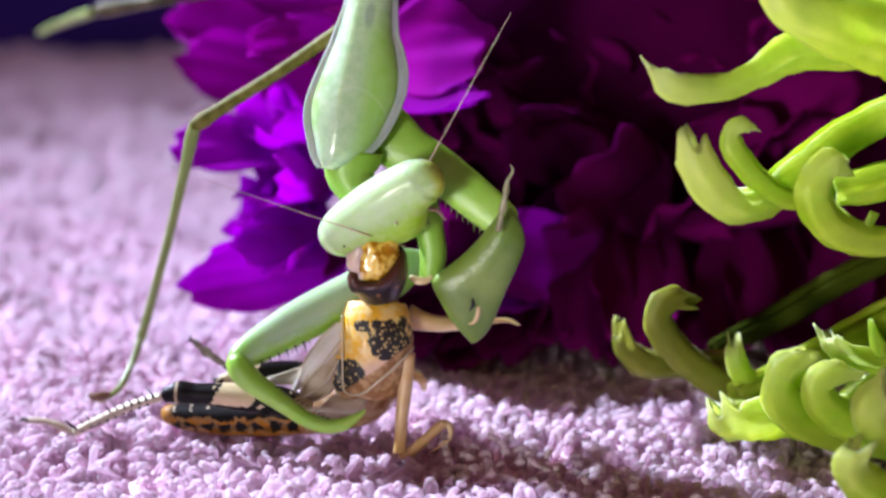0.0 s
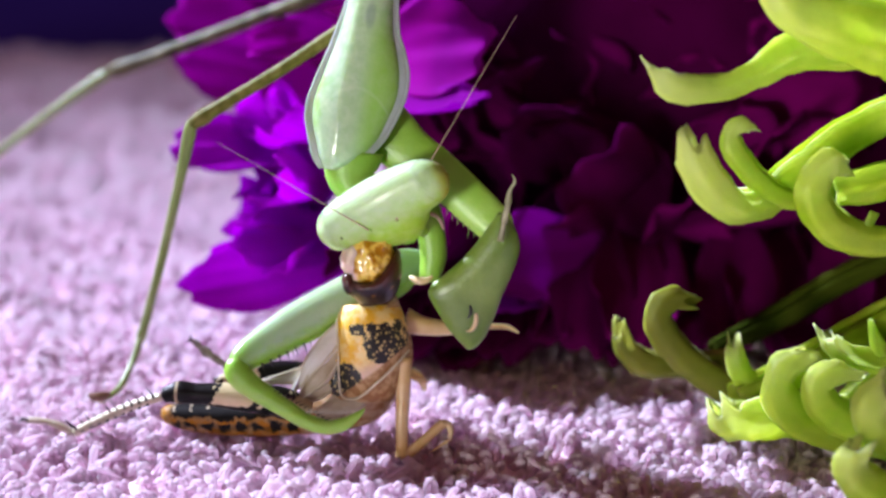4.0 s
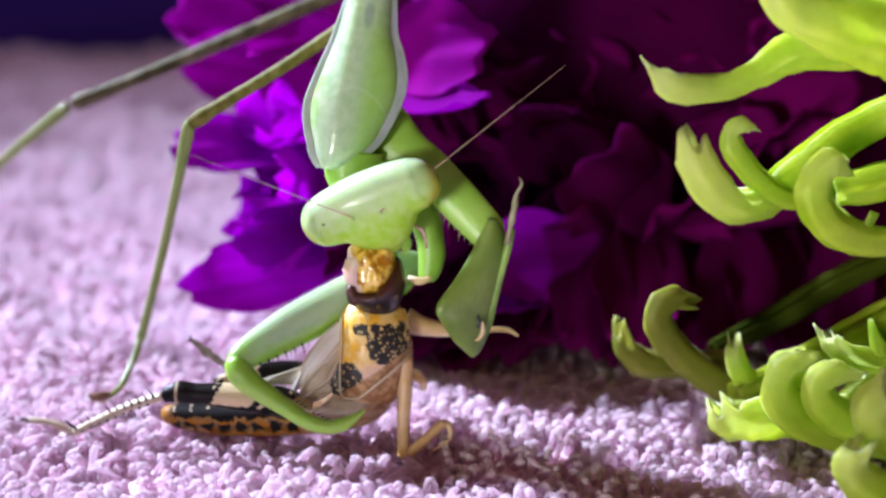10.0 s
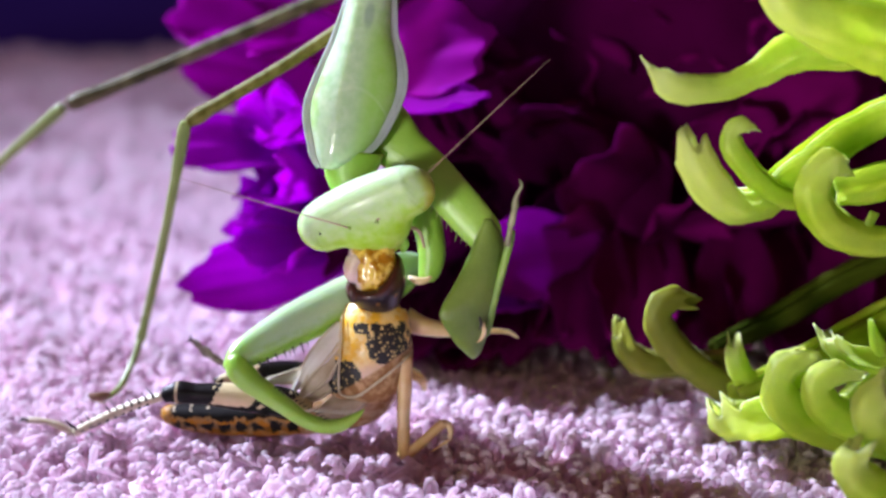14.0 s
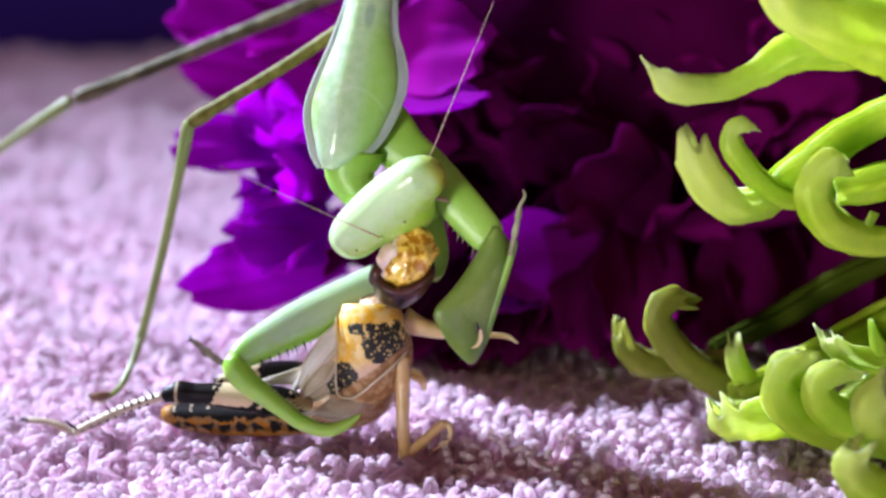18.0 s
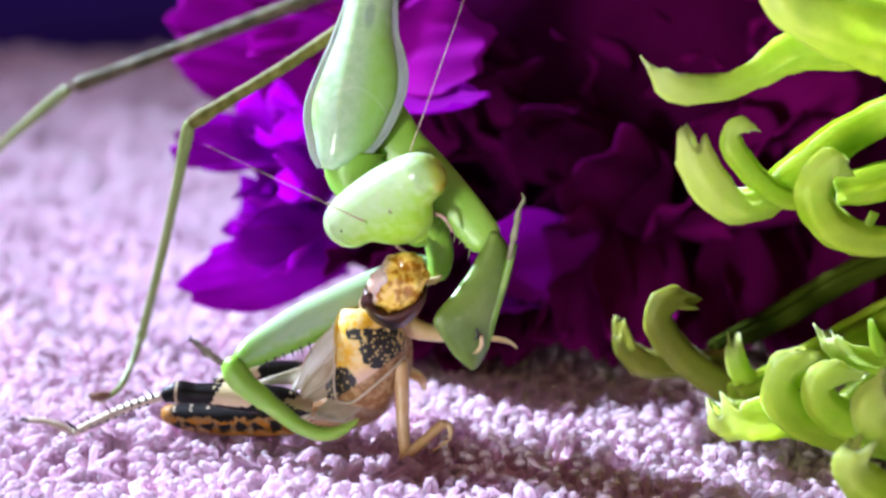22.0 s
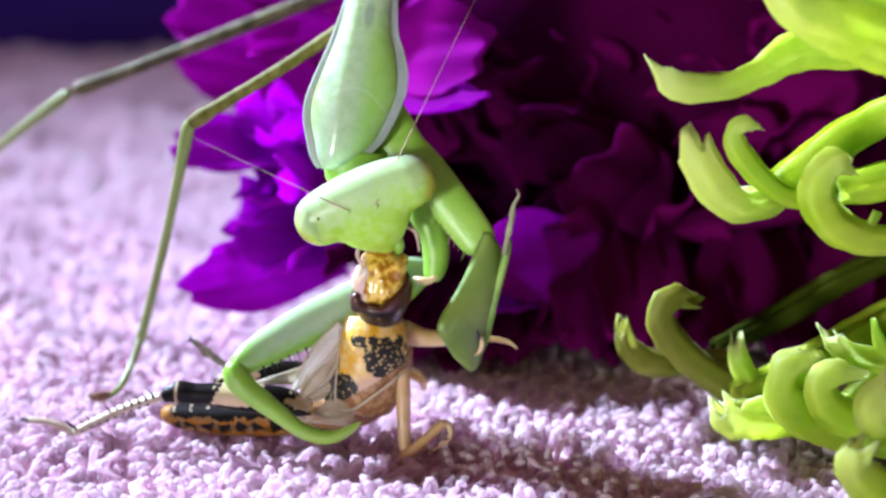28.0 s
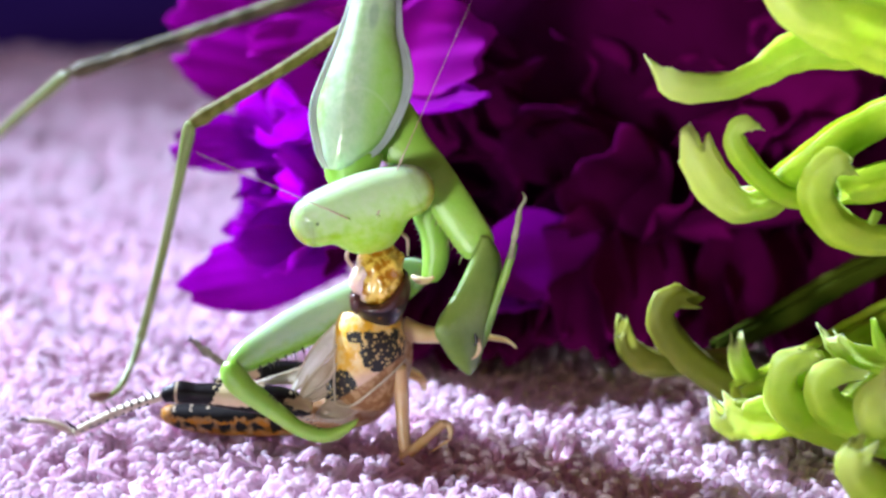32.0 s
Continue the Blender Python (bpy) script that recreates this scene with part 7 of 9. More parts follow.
    walk(MOVING_MANTIS["pronotum"], [
        (0.0, joint((-4.64, 5.00, 28.06), (-6.16, 1.00, 17.98))), (0.5, joint((-4.63, 5.00, 28.06), (-6.15, 1.00, 17.98))),
        (1.0, joint((-4.63, 5.00, 28.06), (-6.13, 1.00, 17.97))), (1.5, joint((-4.62, 5.00, 28.06), (-6.12, 1.00, 17.96))),
        (2.0, joint((-4.61, 5.00, 28.06), (-6.11, 1.00, 17.96))), (2.5, joint((-4.60, 5.00, 28.06), (-6.10, 1.00, 17.95))),
        (3.0, joint((-4.60, 5.00, 28.06), (-6.09, 1.00, 17.95))), (3.5, joint((-4.59, 5.00, 28.06), (-6.08, 1.00, 17.94))),
        (5.5, joint((-4.56, 5.00, 28.06), (-6.03, 1.00, 17.92))), (6.0, joint((-4.55, 5.00, 28.06), (-6.02, 1.00, 17.91))),
        (6.5, joint((-4.58, 5.00, 28.06), (-6.05, 1.00, 17.92))), (7.0, joint((-4.60, 5.00, 28.06), (-6.09, 1.00, 17.92))),
        (7.5, joint((-4.62, 5.00, 28.06), (-6.12, 1.00, 17.93))), (8.0, joint((-4.64, 5.00, 28.06), (-6.16, 1.00, 17.93))),
        (8.5, joint((-4.66, 5.00, 28.06), (-6.19, 1.00, 17.94))), (9.0, joint((-4.68, 5.00, 28.06), (-6.23, 1.00, 17.95))),
        (9.5, joint((-4.68, 5.00, 28.06), (-6.23, 1.00, 17.95))), (10.0, joint((-4.68, 5.00, 28.06), (-6.23, 1.00, 17.95))),
        (10.5, joint((-4.68, 5.00, 28.06), (-6.23, 1.00, 17.95))), (11.0, joint((-4.68, 5.00, 28.06), (-6.23, 1.00, 17.95))),
        (11.5, joint((-4.68, 5.00, 28.06), (-6.23, 1.00, 17.95))), (12.0, joint((-4.68, 5.00, 28.06), (-6.23, 1.00, 17.95))),
        (12.5, joint((-4.68, 5.00, 28.06), (-6.23, 1.00, 17.95))), (13.0, joint((-4.68, 5.00, 28.06), (-6.23, 1.00, 17.95))),
        (13.5, joint((-4.68, 5.00, 28.06), (-6.22, 1.00, 17.94))), (14.0, joint((-4.68, 5.00, 28.06), (-6.22, 1.00, 17.94))),
        (14.5, joint((-4.67, 5.00, 28.06), (-6.21, 1.00, 17.94))), (16.5, joint((-4.66, 5.00, 28.06), (-6.19, 1.00, 17.92))),
        (17.0, joint((-4.66, 5.00, 28.06), (-6.18, 1.00, 17.92))), (17.5, joint((-4.65, 5.00, 28.06), (-6.18, 1.00, 17.92))),
        (18.0, joint((-4.65, 5.00, 28.06), (-6.17, 1.00, 17.92))), (18.5, joint((-4.64, 5.00, 28.06), (-6.17, 1.00, 17.91))),
        (19.0, joint((-4.64, 5.00, 28.06), (-6.16, 1.00, 17.91))), (19.5, joint((-4.64, 5.00, 28.06), (-6.16, 1.00, 17.91))),
        (20.0, joint((-4.64, 5.00, 28.06), (-6.16, 1.00, 17.91))), (20.5, joint((-4.64, 5.00, 28.06), (-6.16, 1.00, 17.91))),
        (21.0, joint((-4.64, 5.00, 28.06), (-6.16, 1.00, 17.91))), (21.5, joint((-4.64, 5.00, 28.06), (-6.16, 1.00, 17.91))),
        (22.0, joint((-4.64, 5.00, 28.06), (-6.16, 1.00, 17.91))), (22.5, joint((-4.64, 5.00, 28.06), (-6.16, 1.00, 17.91))),
        (23.0, joint((-4.64, 5.00, 28.06), (-6.16, 1.00, 17.91))), (23.5, joint((-4.64, 5.00, 28.06), (-6.16, 1.00, 17.91))),
        (24.0, joint((-4.65, 5.00, 28.06), (-6.17, 1.00, 17.92))), (24.5, joint((-4.65, 5.00, 28.06), (-6.17, 1.00, 17.92))),
        (25.0, joint((-4.65, 5.00, 28.06), (-6.17, 1.00, 17.92))), (25.5, joint((-4.65, 5.00, 28.06), (-6.18, 1.00, 17.93))),
        (27.5, joint((-4.66, 5.00, 28.06), (-6.19, 1.00, 17.94))), (28.0, joint((-4.66, 5.00, 28.06), (-6.19, 1.00, 17.95))),
        (28.5, joint((-4.65, 5.00, 28.06), (-6.17, 1.00, 17.95))), (29.0, joint((-4.63, 5.00, 28.06), (-6.15, 1.00, 17.95))),
        (29.5, joint((-4.62, 5.00, 28.06), (-6.12, 1.00, 17.95))), (30.0, joint((-4.60, 5.00, 28.06), (-6.10, 1.00, 17.95))),
        (30.5, joint((-4.59, 5.00, 28.06), (-6.08, 1.00, 17.95))), (31.0, joint((-4.58, 5.00, 28.06), (-6.05, 1.00, 17.95))),
        (31.5, joint((-4.49, 5.00, 28.06), (-5.91, 1.00, 17.95))), (32.0, joint((-4.40, 5.00, 28.06), (-5.76, 1.00, 17.95))),
    ])
    walk(MOVING_MANTIS["coxa_right"], [
        (0.0, joint((-2.17, 3.50, 20.35), (4.56, 0.50, 15.37))), (0.5, joint((-2.16, 3.50, 20.35), (4.50, 0.50, 15.30))),
        (1.0, joint((-2.15, 3.50, 20.35), (4.45, 0.50, 15.24))), (1.5, joint((-2.14, 3.50, 20.35), (4.40, 0.50, 15.18))),
        (2.0, joint((-2.12, 3.50, 20.35), (4.34, 0.50, 15.12))), (2.5, joint((-2.11, 3.50, 20.35), (4.29, 0.50, 15.05))),
        (3.0, joint((-2.10, 3.50, 20.35), (4.24, 0.50, 14.99))), (3.5, joint((-2.09, 3.50, 20.35), (4.23, 0.50, 14.97))),
        (5.5, joint((-2.04, 3.50, 20.35), (4.21, 0.50, 14.86))), (6.0, joint((-2.03, 3.50, 20.35), (4.20, 0.50, 14.84))),
        (6.5, joint((-2.06, 3.50, 20.35), (4.12, 0.50, 14.81))), (7.0, joint((-2.10, 3.50, 20.35), (4.04, 0.50, 14.79))),
        (7.5, joint((-2.14, 3.50, 20.35), (3.95, 0.50, 14.76))), (8.0, joint((-2.17, 3.50, 20.35), (3.87, 0.50, 14.74))),
        (8.5, joint((-2.21, 3.50, 20.35), (3.79, 0.50, 14.71))), (9.0, joint((-2.25, 3.50, 20.35), (3.70, 0.50, 14.69))),
        (9.5, joint((-2.25, 3.50, 20.35), (3.65, 0.50, 14.68))), (10.0, joint((-2.25, 3.50, 20.35), (3.59, 0.50, 14.67))),
        (10.5, joint((-2.25, 3.50, 20.35), (3.54, 0.50, 14.66))), (11.0, joint((-2.25, 3.50, 20.35), (3.49, 0.50, 14.65))),
        (11.5, joint((-2.25, 3.50, 20.35), (3.43, 0.50, 14.64))), (12.0, joint((-2.25, 3.50, 20.35), (3.38, 0.50, 14.63))),
        (12.5, joint((-2.25, 3.50, 20.35), (3.32, 0.50, 14.62))), (13.0, joint((-2.25, 3.50, 20.35), (3.27, 0.50, 14.61))),
        (13.5, joint((-2.24, 3.50, 20.35), (3.29, 0.50, 14.61))), (14.0, joint((-2.23, 3.50, 20.35), (3.32, 0.50, 14.61))),
        (14.5, joint((-2.23, 3.50, 20.35), (3.34, 0.50, 14.61))), (16.5, joint((-2.20, 3.50, 20.35), (3.52, 0.50, 14.31))),
        (17.0, joint((-2.20, 3.50, 20.35), (3.56, 0.50, 14.24))), (17.5, joint((-2.19, 3.50, 20.35), (3.71, 0.50, 14.16))),
        (18.0, joint((-2.18, 3.50, 20.35), (3.85, 0.50, 14.09))), (18.5, joint((-2.18, 3.50, 20.35), (3.85, 0.50, 14.05))),
        (19.0, joint((-2.17, 3.50, 20.35), (3.85, 0.50, 14.01))), (19.5, joint((-2.17, 3.50, 20.35), (3.87, 0.50, 13.97))),
        (20.0, joint((-2.17, 3.50, 20.35), (3.89, 0.50, 13.94))), (20.5, joint((-2.17, 3.50, 20.35), (3.91, 0.50, 13.90))),
        (21.0, joint((-2.17, 3.50, 20.35), (3.92, 0.50, 13.86))), (21.5, joint((-2.17, 3.50, 20.35), (3.85, 0.50, 13.80))),
        (22.0, joint((-2.17, 3.50, 20.35), (3.78, 0.50, 13.75))), (22.5, joint((-2.17, 3.50, 20.35), (3.71, 0.50, 13.69))),
        (23.0, joint((-2.17, 3.50, 20.35), (3.64, 0.50, 13.63))), (23.5, joint((-2.18, 3.50, 20.35), (3.62, 0.50, 13.63))),
        (24.0, joint((-2.18, 3.50, 20.35), (3.60, 0.50, 13.63))), (24.5, joint((-2.18, 3.50, 20.35), (3.58, 0.50, 13.63))),
        (25.0, joint((-2.19, 3.50, 20.35), (3.57, 0.50, 13.63))), (25.5, joint((-2.19, 3.50, 20.35), (3.52, 0.50, 13.65))),
        (27.5, joint((-2.21, 3.50, 20.35), (3.33, 0.50, 13.70))), (28.0, joint((-2.21, 3.50, 20.35), (3.28, 0.50, 13.71))),
        (28.5, joint((-2.18, 3.50, 20.35), (3.21, 0.50, 13.63))), (29.0, joint((-2.16, 3.50, 20.35), (3.13, 0.50, 13.56))),
        (29.5, joint((-2.14, 3.50, 20.35), (3.13, 0.50, 13.54))), (30.0, joint((-2.11, 3.50, 20.35), (3.13, 0.50, 13.53))),
        (30.5, joint((-2.09, 3.50, 20.35), (3.13, 0.50, 13.52))), (31.0, joint((-2.06, 3.50, 20.35), (3.13, 0.50, 13.51))),
        (31.5, joint((-1.92, 3.50, 20.35), (3.13, 0.50, 13.49))), (32.0, joint((-1.77, 3.50, 20.35), (3.13, 0.50, 13.48))),
    ])
    walk(MOVING_MANTIS["femur_right"], [
        (0.0, joint((4.22, 0.00, 15.37), (2.17, -0.80, 6.94), (0.00, -1.00, 0.30))), (0.5, joint((4.17, 0.00, 15.31), (2.17, -0.80, 7.01), (0.02, -1.00, 0.30))),
        (1.0, joint((4.11, 0.00, 15.24), (2.25, -0.80, 6.94), (0.04, -1.00, 0.30))), (1.5, joint((4.06, 0.00, 15.18), (2.14, -0.80, 6.90), (0.06, -1.00, 0.30))),
        (2.0, joint((4.01, 0.00, 15.12), (2.14, -0.80, 6.71), (0.07, -1.00, 0.30))), (2.5, joint((3.96, 0.00, 15.06), (2.07, -0.80, 6.59), (0.09, -1.00, 0.30))),
        (3.0, joint((3.90, 0.00, 14.99), (2.07, -0.80, 6.59), (0.11, -1.00, 0.30))), (3.5, joint((3.90, 0.00, 14.97), (2.03, -0.80, 6.55), (0.12, -1.00, 0.30))),
        (5.5, joint((3.87, 0.00, 14.87), (1.92, -0.80, 6.16), (0.17, -1.00, 0.30))), (6.0, joint((3.87, 0.00, 14.84), (2.03, -0.80, 6.16), (0.19, -1.00, 0.30))),
        (6.5, joint((3.78, 0.00, 14.82), (2.03, -0.80, 6.16), (0.22, -1.00, 0.30))), (7.0, joint((3.70, 0.00, 14.79), (2.07, -0.80, 6.24), (0.26, -1.00, 0.30))),
        (7.5, joint((3.62, 0.00, 14.77), (2.14, -0.80, 6.24), (0.30, -1.00, 0.30))), (8.0, joint((3.53, 0.00, 14.74), (2.14, -0.80, 6.28), (0.43, -1.00, 0.30))),
        (8.5, joint((3.45, 0.00, 14.72), (2.14, -0.80, 6.12), (0.56, -1.00, 0.30))), (9.0, joint((3.37, 0.00, 14.69), (2.18, -0.80, 6.12), (0.65, -1.00, 0.30))),
        (9.5, joint((3.31, 0.00, 14.69), (2.14, -0.80, 6.05), (0.72, -1.00, 0.30))), (10.0, joint((3.26, 0.00, 14.68), (2.18, -0.80, 6.24), (0.78, -1.00, 0.30))),
        (10.5, joint((3.21, 0.00, 14.67), (2.07, -0.80, 6.24), (0.84, -1.00, 0.30))), (11.0, joint((3.15, 0.00, 14.66), (2.03, -0.80, 6.05), (0.91, -1.00, 0.30))),
        (11.5, joint((3.10, 0.00, 14.65), (2.07, -0.80, 6.16), (0.97, -1.00, 0.30))), (12.0, joint((3.05, 0.00, 14.64), (2.18, -0.80, 6.12), (1.00, -1.00, 0.30))),
        (12.5, joint((2.99, 0.00, 14.63), (2.14, -0.80, 6.05), (1.07, -1.00, 0.30))), (13.0, joint((2.94, 0.00, 14.62), (2.14, -0.80, 6.12), (1.13, -1.00, 0.30))),
        (13.5, joint((2.96, 0.00, 14.62), (2.14, -0.80, 6.05), (1.10, -1.00, 0.30))), (14.0, joint((2.99, 0.00, 14.62), (2.18, -0.80, 6.12), (1.04, -1.00, 0.30))),
        (14.5, joint((3.01, 0.00, 14.62), (2.14, -0.80, 6.12), (1.00, -1.00, 0.30))), (16.5, joint((3.18, 0.00, 14.32), (2.25, -0.80, 5.81), (0.81, -1.00, 0.30))),
        (17.0, joint((3.23, 0.00, 14.24), (2.25, -0.80, 5.89), (0.78, -1.00, 0.30))), (17.5, joint((3.37, 0.00, 14.17), (2.18, -0.80, 5.81), (0.72, -1.00, 0.30))),
        (18.0, joint((3.51, 0.00, 14.09), (2.03, -0.80, 5.58), (0.65, -1.00, 0.30))), (18.5, joint((3.52, 0.00, 14.06), (2.07, -0.80, 5.47), (0.59, -1.00, 0.30))),
        (19.0, joint((3.52, 0.00, 14.02), (2.07, -0.80, 5.47), (0.56, -1.00, 0.30))), (19.5, joint((3.53, 0.00, 13.98), (2.07, -0.80, 5.54), (0.56, -1.00, 0.30))),
        (20.0, joint((3.55, 0.00, 13.94), (2.14, -0.80, 5.35), (0.56, -1.00, 0.30))), (20.5, joint((3.57, 0.00, 13.91), (2.07, -0.80, 5.47), (0.59, -1.00, 0.30))),
        (21.0, joint((3.59, 0.00, 13.87), (2.14, -0.80, 5.39), (0.59, -1.00, 0.30))), (21.5, joint((3.52, 0.00, 13.81), (2.04, -0.80, 5.39), (0.62, -1.00, 0.30))),
        (22.0, joint((3.45, 0.00, 13.75), (2.14, -0.80, 5.27), (0.62, -1.00, 0.30))), (22.5, joint((3.37, 0.00, 13.70), (2.15, -0.80, 5.15), (0.65, -1.00, 0.30))),
        (23.0, joint((3.30, 0.00, 13.64), (2.18, -0.80, 5.12), (0.65, -1.00, 0.30))), (23.5, joint((3.28, 0.00, 13.64), (2.25, -0.80, 5.12), (0.68, -1.00, 0.30))),
        (24.0, joint((3.27, 0.00, 13.64), (2.36, -0.80, 5.27), (0.75, -1.00, 0.30))), (24.5, joint((3.25, 0.00, 13.64), (2.29, -0.80, 5.39), (0.78, -1.00, 0.30))),
        (25.0, joint((3.23, 0.00, 13.64), (2.18, -0.80, 5.35), (0.81, -1.00, 0.30))), (25.5, joint((3.18, 0.00, 13.65), (2.07, -0.80, 5.47), (0.84, -1.00, 0.30))),
        (27.5, joint((2.99, 0.00, 13.70), (2.14, -0.80, 5.27), (0.97, -1.00, 0.30))), (28.0, joint((2.94, 0.00, 13.72), (2.07, -0.80, 5.47), (1.00, -1.00, 0.30))),
        (28.5, joint((2.87, 0.00, 13.64), (2.07, -0.80, 5.39), (1.00, -1.00, 0.30))), (29.0, joint((2.80, 0.00, 13.57), (1.96, -0.80, 5.47), (1.00, -1.00, 0.30))),
        (29.5, joint((2.80, 0.00, 13.55), (2.03, -0.80, 5.47), (1.00, -1.00, 0.30))), (30.0, joint((2.80, 0.00, 13.54), (1.96, -0.80, 5.35), (1.00, -1.00, 0.30))),
        (30.5, joint((2.80, 0.00, 13.53), (1.96, -0.80, 5.39), (1.00, -1.00, 0.30))), (31.0, joint((2.80, 0.00, 13.52), (1.96, -0.80, 5.39), (1.00, -1.00, 0.30))),
        (31.5, joint((2.80, 0.00, 13.50), (1.96, -0.80, 5.35), (1.00, -1.00, 0.30))), (32.0, joint((2.80, 0.00, 13.49), (1.93, -0.80, 5.39), (1.00, -1.00, 0.30))),
    ])
    walk(MOVING_MANTIS["tibia_right"], [
        (0.0, joint((2.67, -0.70, 8.29), (3.88, -0.70, 15.62))), (0.5, joint((2.67, -0.70, 8.36), (4.02, -0.70, 15.62))),
        (1.0, joint((2.75, -0.70, 8.29), (4.13, -0.70, 15.55))), (1.5, joint((2.64, -0.70, 8.25), (4.24, -0.70, 15.51))),
        (2.0, joint((2.64, -0.70, 8.06), (4.17, -0.70, 15.32))), (2.5, joint((2.57, -0.70, 7.94), (4.17, -0.70, 15.21))),
        (3.0, joint((2.57, -0.70, 7.94), (4.24, -0.70, 15.21))), (3.5, joint((2.53, -0.70, 7.90), (4.13, -0.70, 15.10))),
        (5.5, joint((2.43, -0.70, 7.52), (3.96, -0.70, 14.76))), (6.0, joint((2.53, -0.70, 7.52), (4.06, -0.70, 14.76))),
        (6.5, joint((2.53, -0.70, 7.52), (4.13, -0.70, 14.88))), (7.0, joint((2.57, -0.70, 7.59), (4.14, -0.70, 14.80))),
        (7.5, joint((2.64, -0.70, 7.59), (4.13, -0.70, 14.88))), (8.0, joint((2.64, -0.70, 7.63), (4.35, -0.70, 14.80))),
        (8.5, joint((2.64, -0.70, 7.48), (4.35, -0.70, 14.65))), (9.0, joint((2.68, -0.70, 7.48), (4.24, -0.70, 14.76))),
        (9.5, joint((2.64, -0.70, 7.40), (4.28, -0.70, 14.58))), (10.0, joint((2.68, -0.70, 7.59), (4.46, -0.70, 14.76))),
        (10.5, joint((2.57, -0.70, 7.59), (4.28, -0.70, 14.76))), (11.0, joint((2.54, -0.70, 7.40), (4.07, -0.70, 14.58))),
        (11.5, joint((2.57, -0.70, 7.52), (4.28, -0.70, 14.69))), (12.0, joint((2.68, -0.70, 7.48), (4.35, -0.70, 14.65))),
        (12.5, joint((2.64, -0.70, 7.40), (4.39, -0.70, 14.58))), (13.0, joint((2.64, -0.70, 7.48), (4.35, -0.70, 14.65))),
        (13.5, joint((2.64, -0.70, 7.40), (4.28, -0.70, 14.58))), (14.0, joint((2.68, -0.70, 7.48), (4.46, -0.70, 14.65))),
        (14.5, joint((2.64, -0.70, 7.48), (4.46, -0.70, 14.65))), (16.5, joint((2.75, -0.70, 7.17), (4.35, -0.70, 14.43))),
        (17.0, joint((2.75, -0.70, 7.25), (4.46, -0.70, 14.43))), (17.5, joint((2.68, -0.70, 7.17), (4.60, -0.70, 14.35))),
        (18.0, joint((2.54, -0.70, 6.94), (4.68, -0.70, 14.02))), (18.5, joint((2.57, -0.70, 6.82), (4.46, -0.70, 14.02))),
        (19.0, joint((2.57, -0.70, 6.82), (4.46, -0.70, 14.02))), (19.5, joint((2.57, -0.70, 6.90), (4.68, -0.70, 14.02))),
        (20.0, joint((2.65, -0.70, 6.71), (4.36, -0.70, 13.94))), (20.5, joint((2.57, -0.70, 6.82), (4.07, -0.70, 14.13))),
        (21.0, joint((2.65, -0.70, 6.75), (4.29, -0.70, 13.94))), (21.5, joint((2.54, -0.70, 6.75), (4.79, -0.70, 13.79))),
        (22.0, joint((2.65, -0.70, 6.63), (4.61, -0.70, 13.79))), (22.5, joint((2.65, -0.70, 6.51), (4.50, -0.70, 13.72))),
        (23.0, joint((2.69, -0.70, 6.47), (4.68, -0.70, 13.60))), (23.5, joint((2.76, -0.70, 6.47), (4.50, -0.70, 13.68))),
        (24.0, joint((2.87, -0.70, 6.63), (4.57, -0.70, 13.83))), (24.5, joint((2.79, -0.70, 6.75), (4.61, -0.70, 13.94))),
        (25.0, joint((2.68, -0.70, 6.71), (4.61, -0.70, 13.83))), (25.5, joint((2.57, -0.70, 6.82), (4.79, -0.70, 13.90))),
        (27.5, joint((2.65, -0.70, 6.63), (4.29, -0.70, 13.83))), (28.0, joint((2.57, -0.70, 6.82), (4.28, -0.70, 14.05))),
        (28.5, joint((2.57, -0.70, 6.75), (4.39, -0.70, 13.94))), (29.0, joint((2.47, -0.70, 6.82), (4.57, -0.70, 13.94))),
        (29.5, joint((2.54, -0.70, 6.82), (4.57, -0.70, 14.02))), (30.0, joint((2.47, -0.70, 6.71), (4.57, -0.70, 13.83))),
        (30.5, joint((2.47, -0.70, 6.75), (4.68, -0.70, 13.83))), (31.0, joint((2.47, -0.70, 6.75), (4.57, -0.70, 13.83))),
        (31.5, joint((2.47, -0.70, 6.71), (4.61, -0.70, 13.83))), (32.0, joint((2.43, -0.70, 6.75), (4.68, -0.70, 13.83))),
    ])
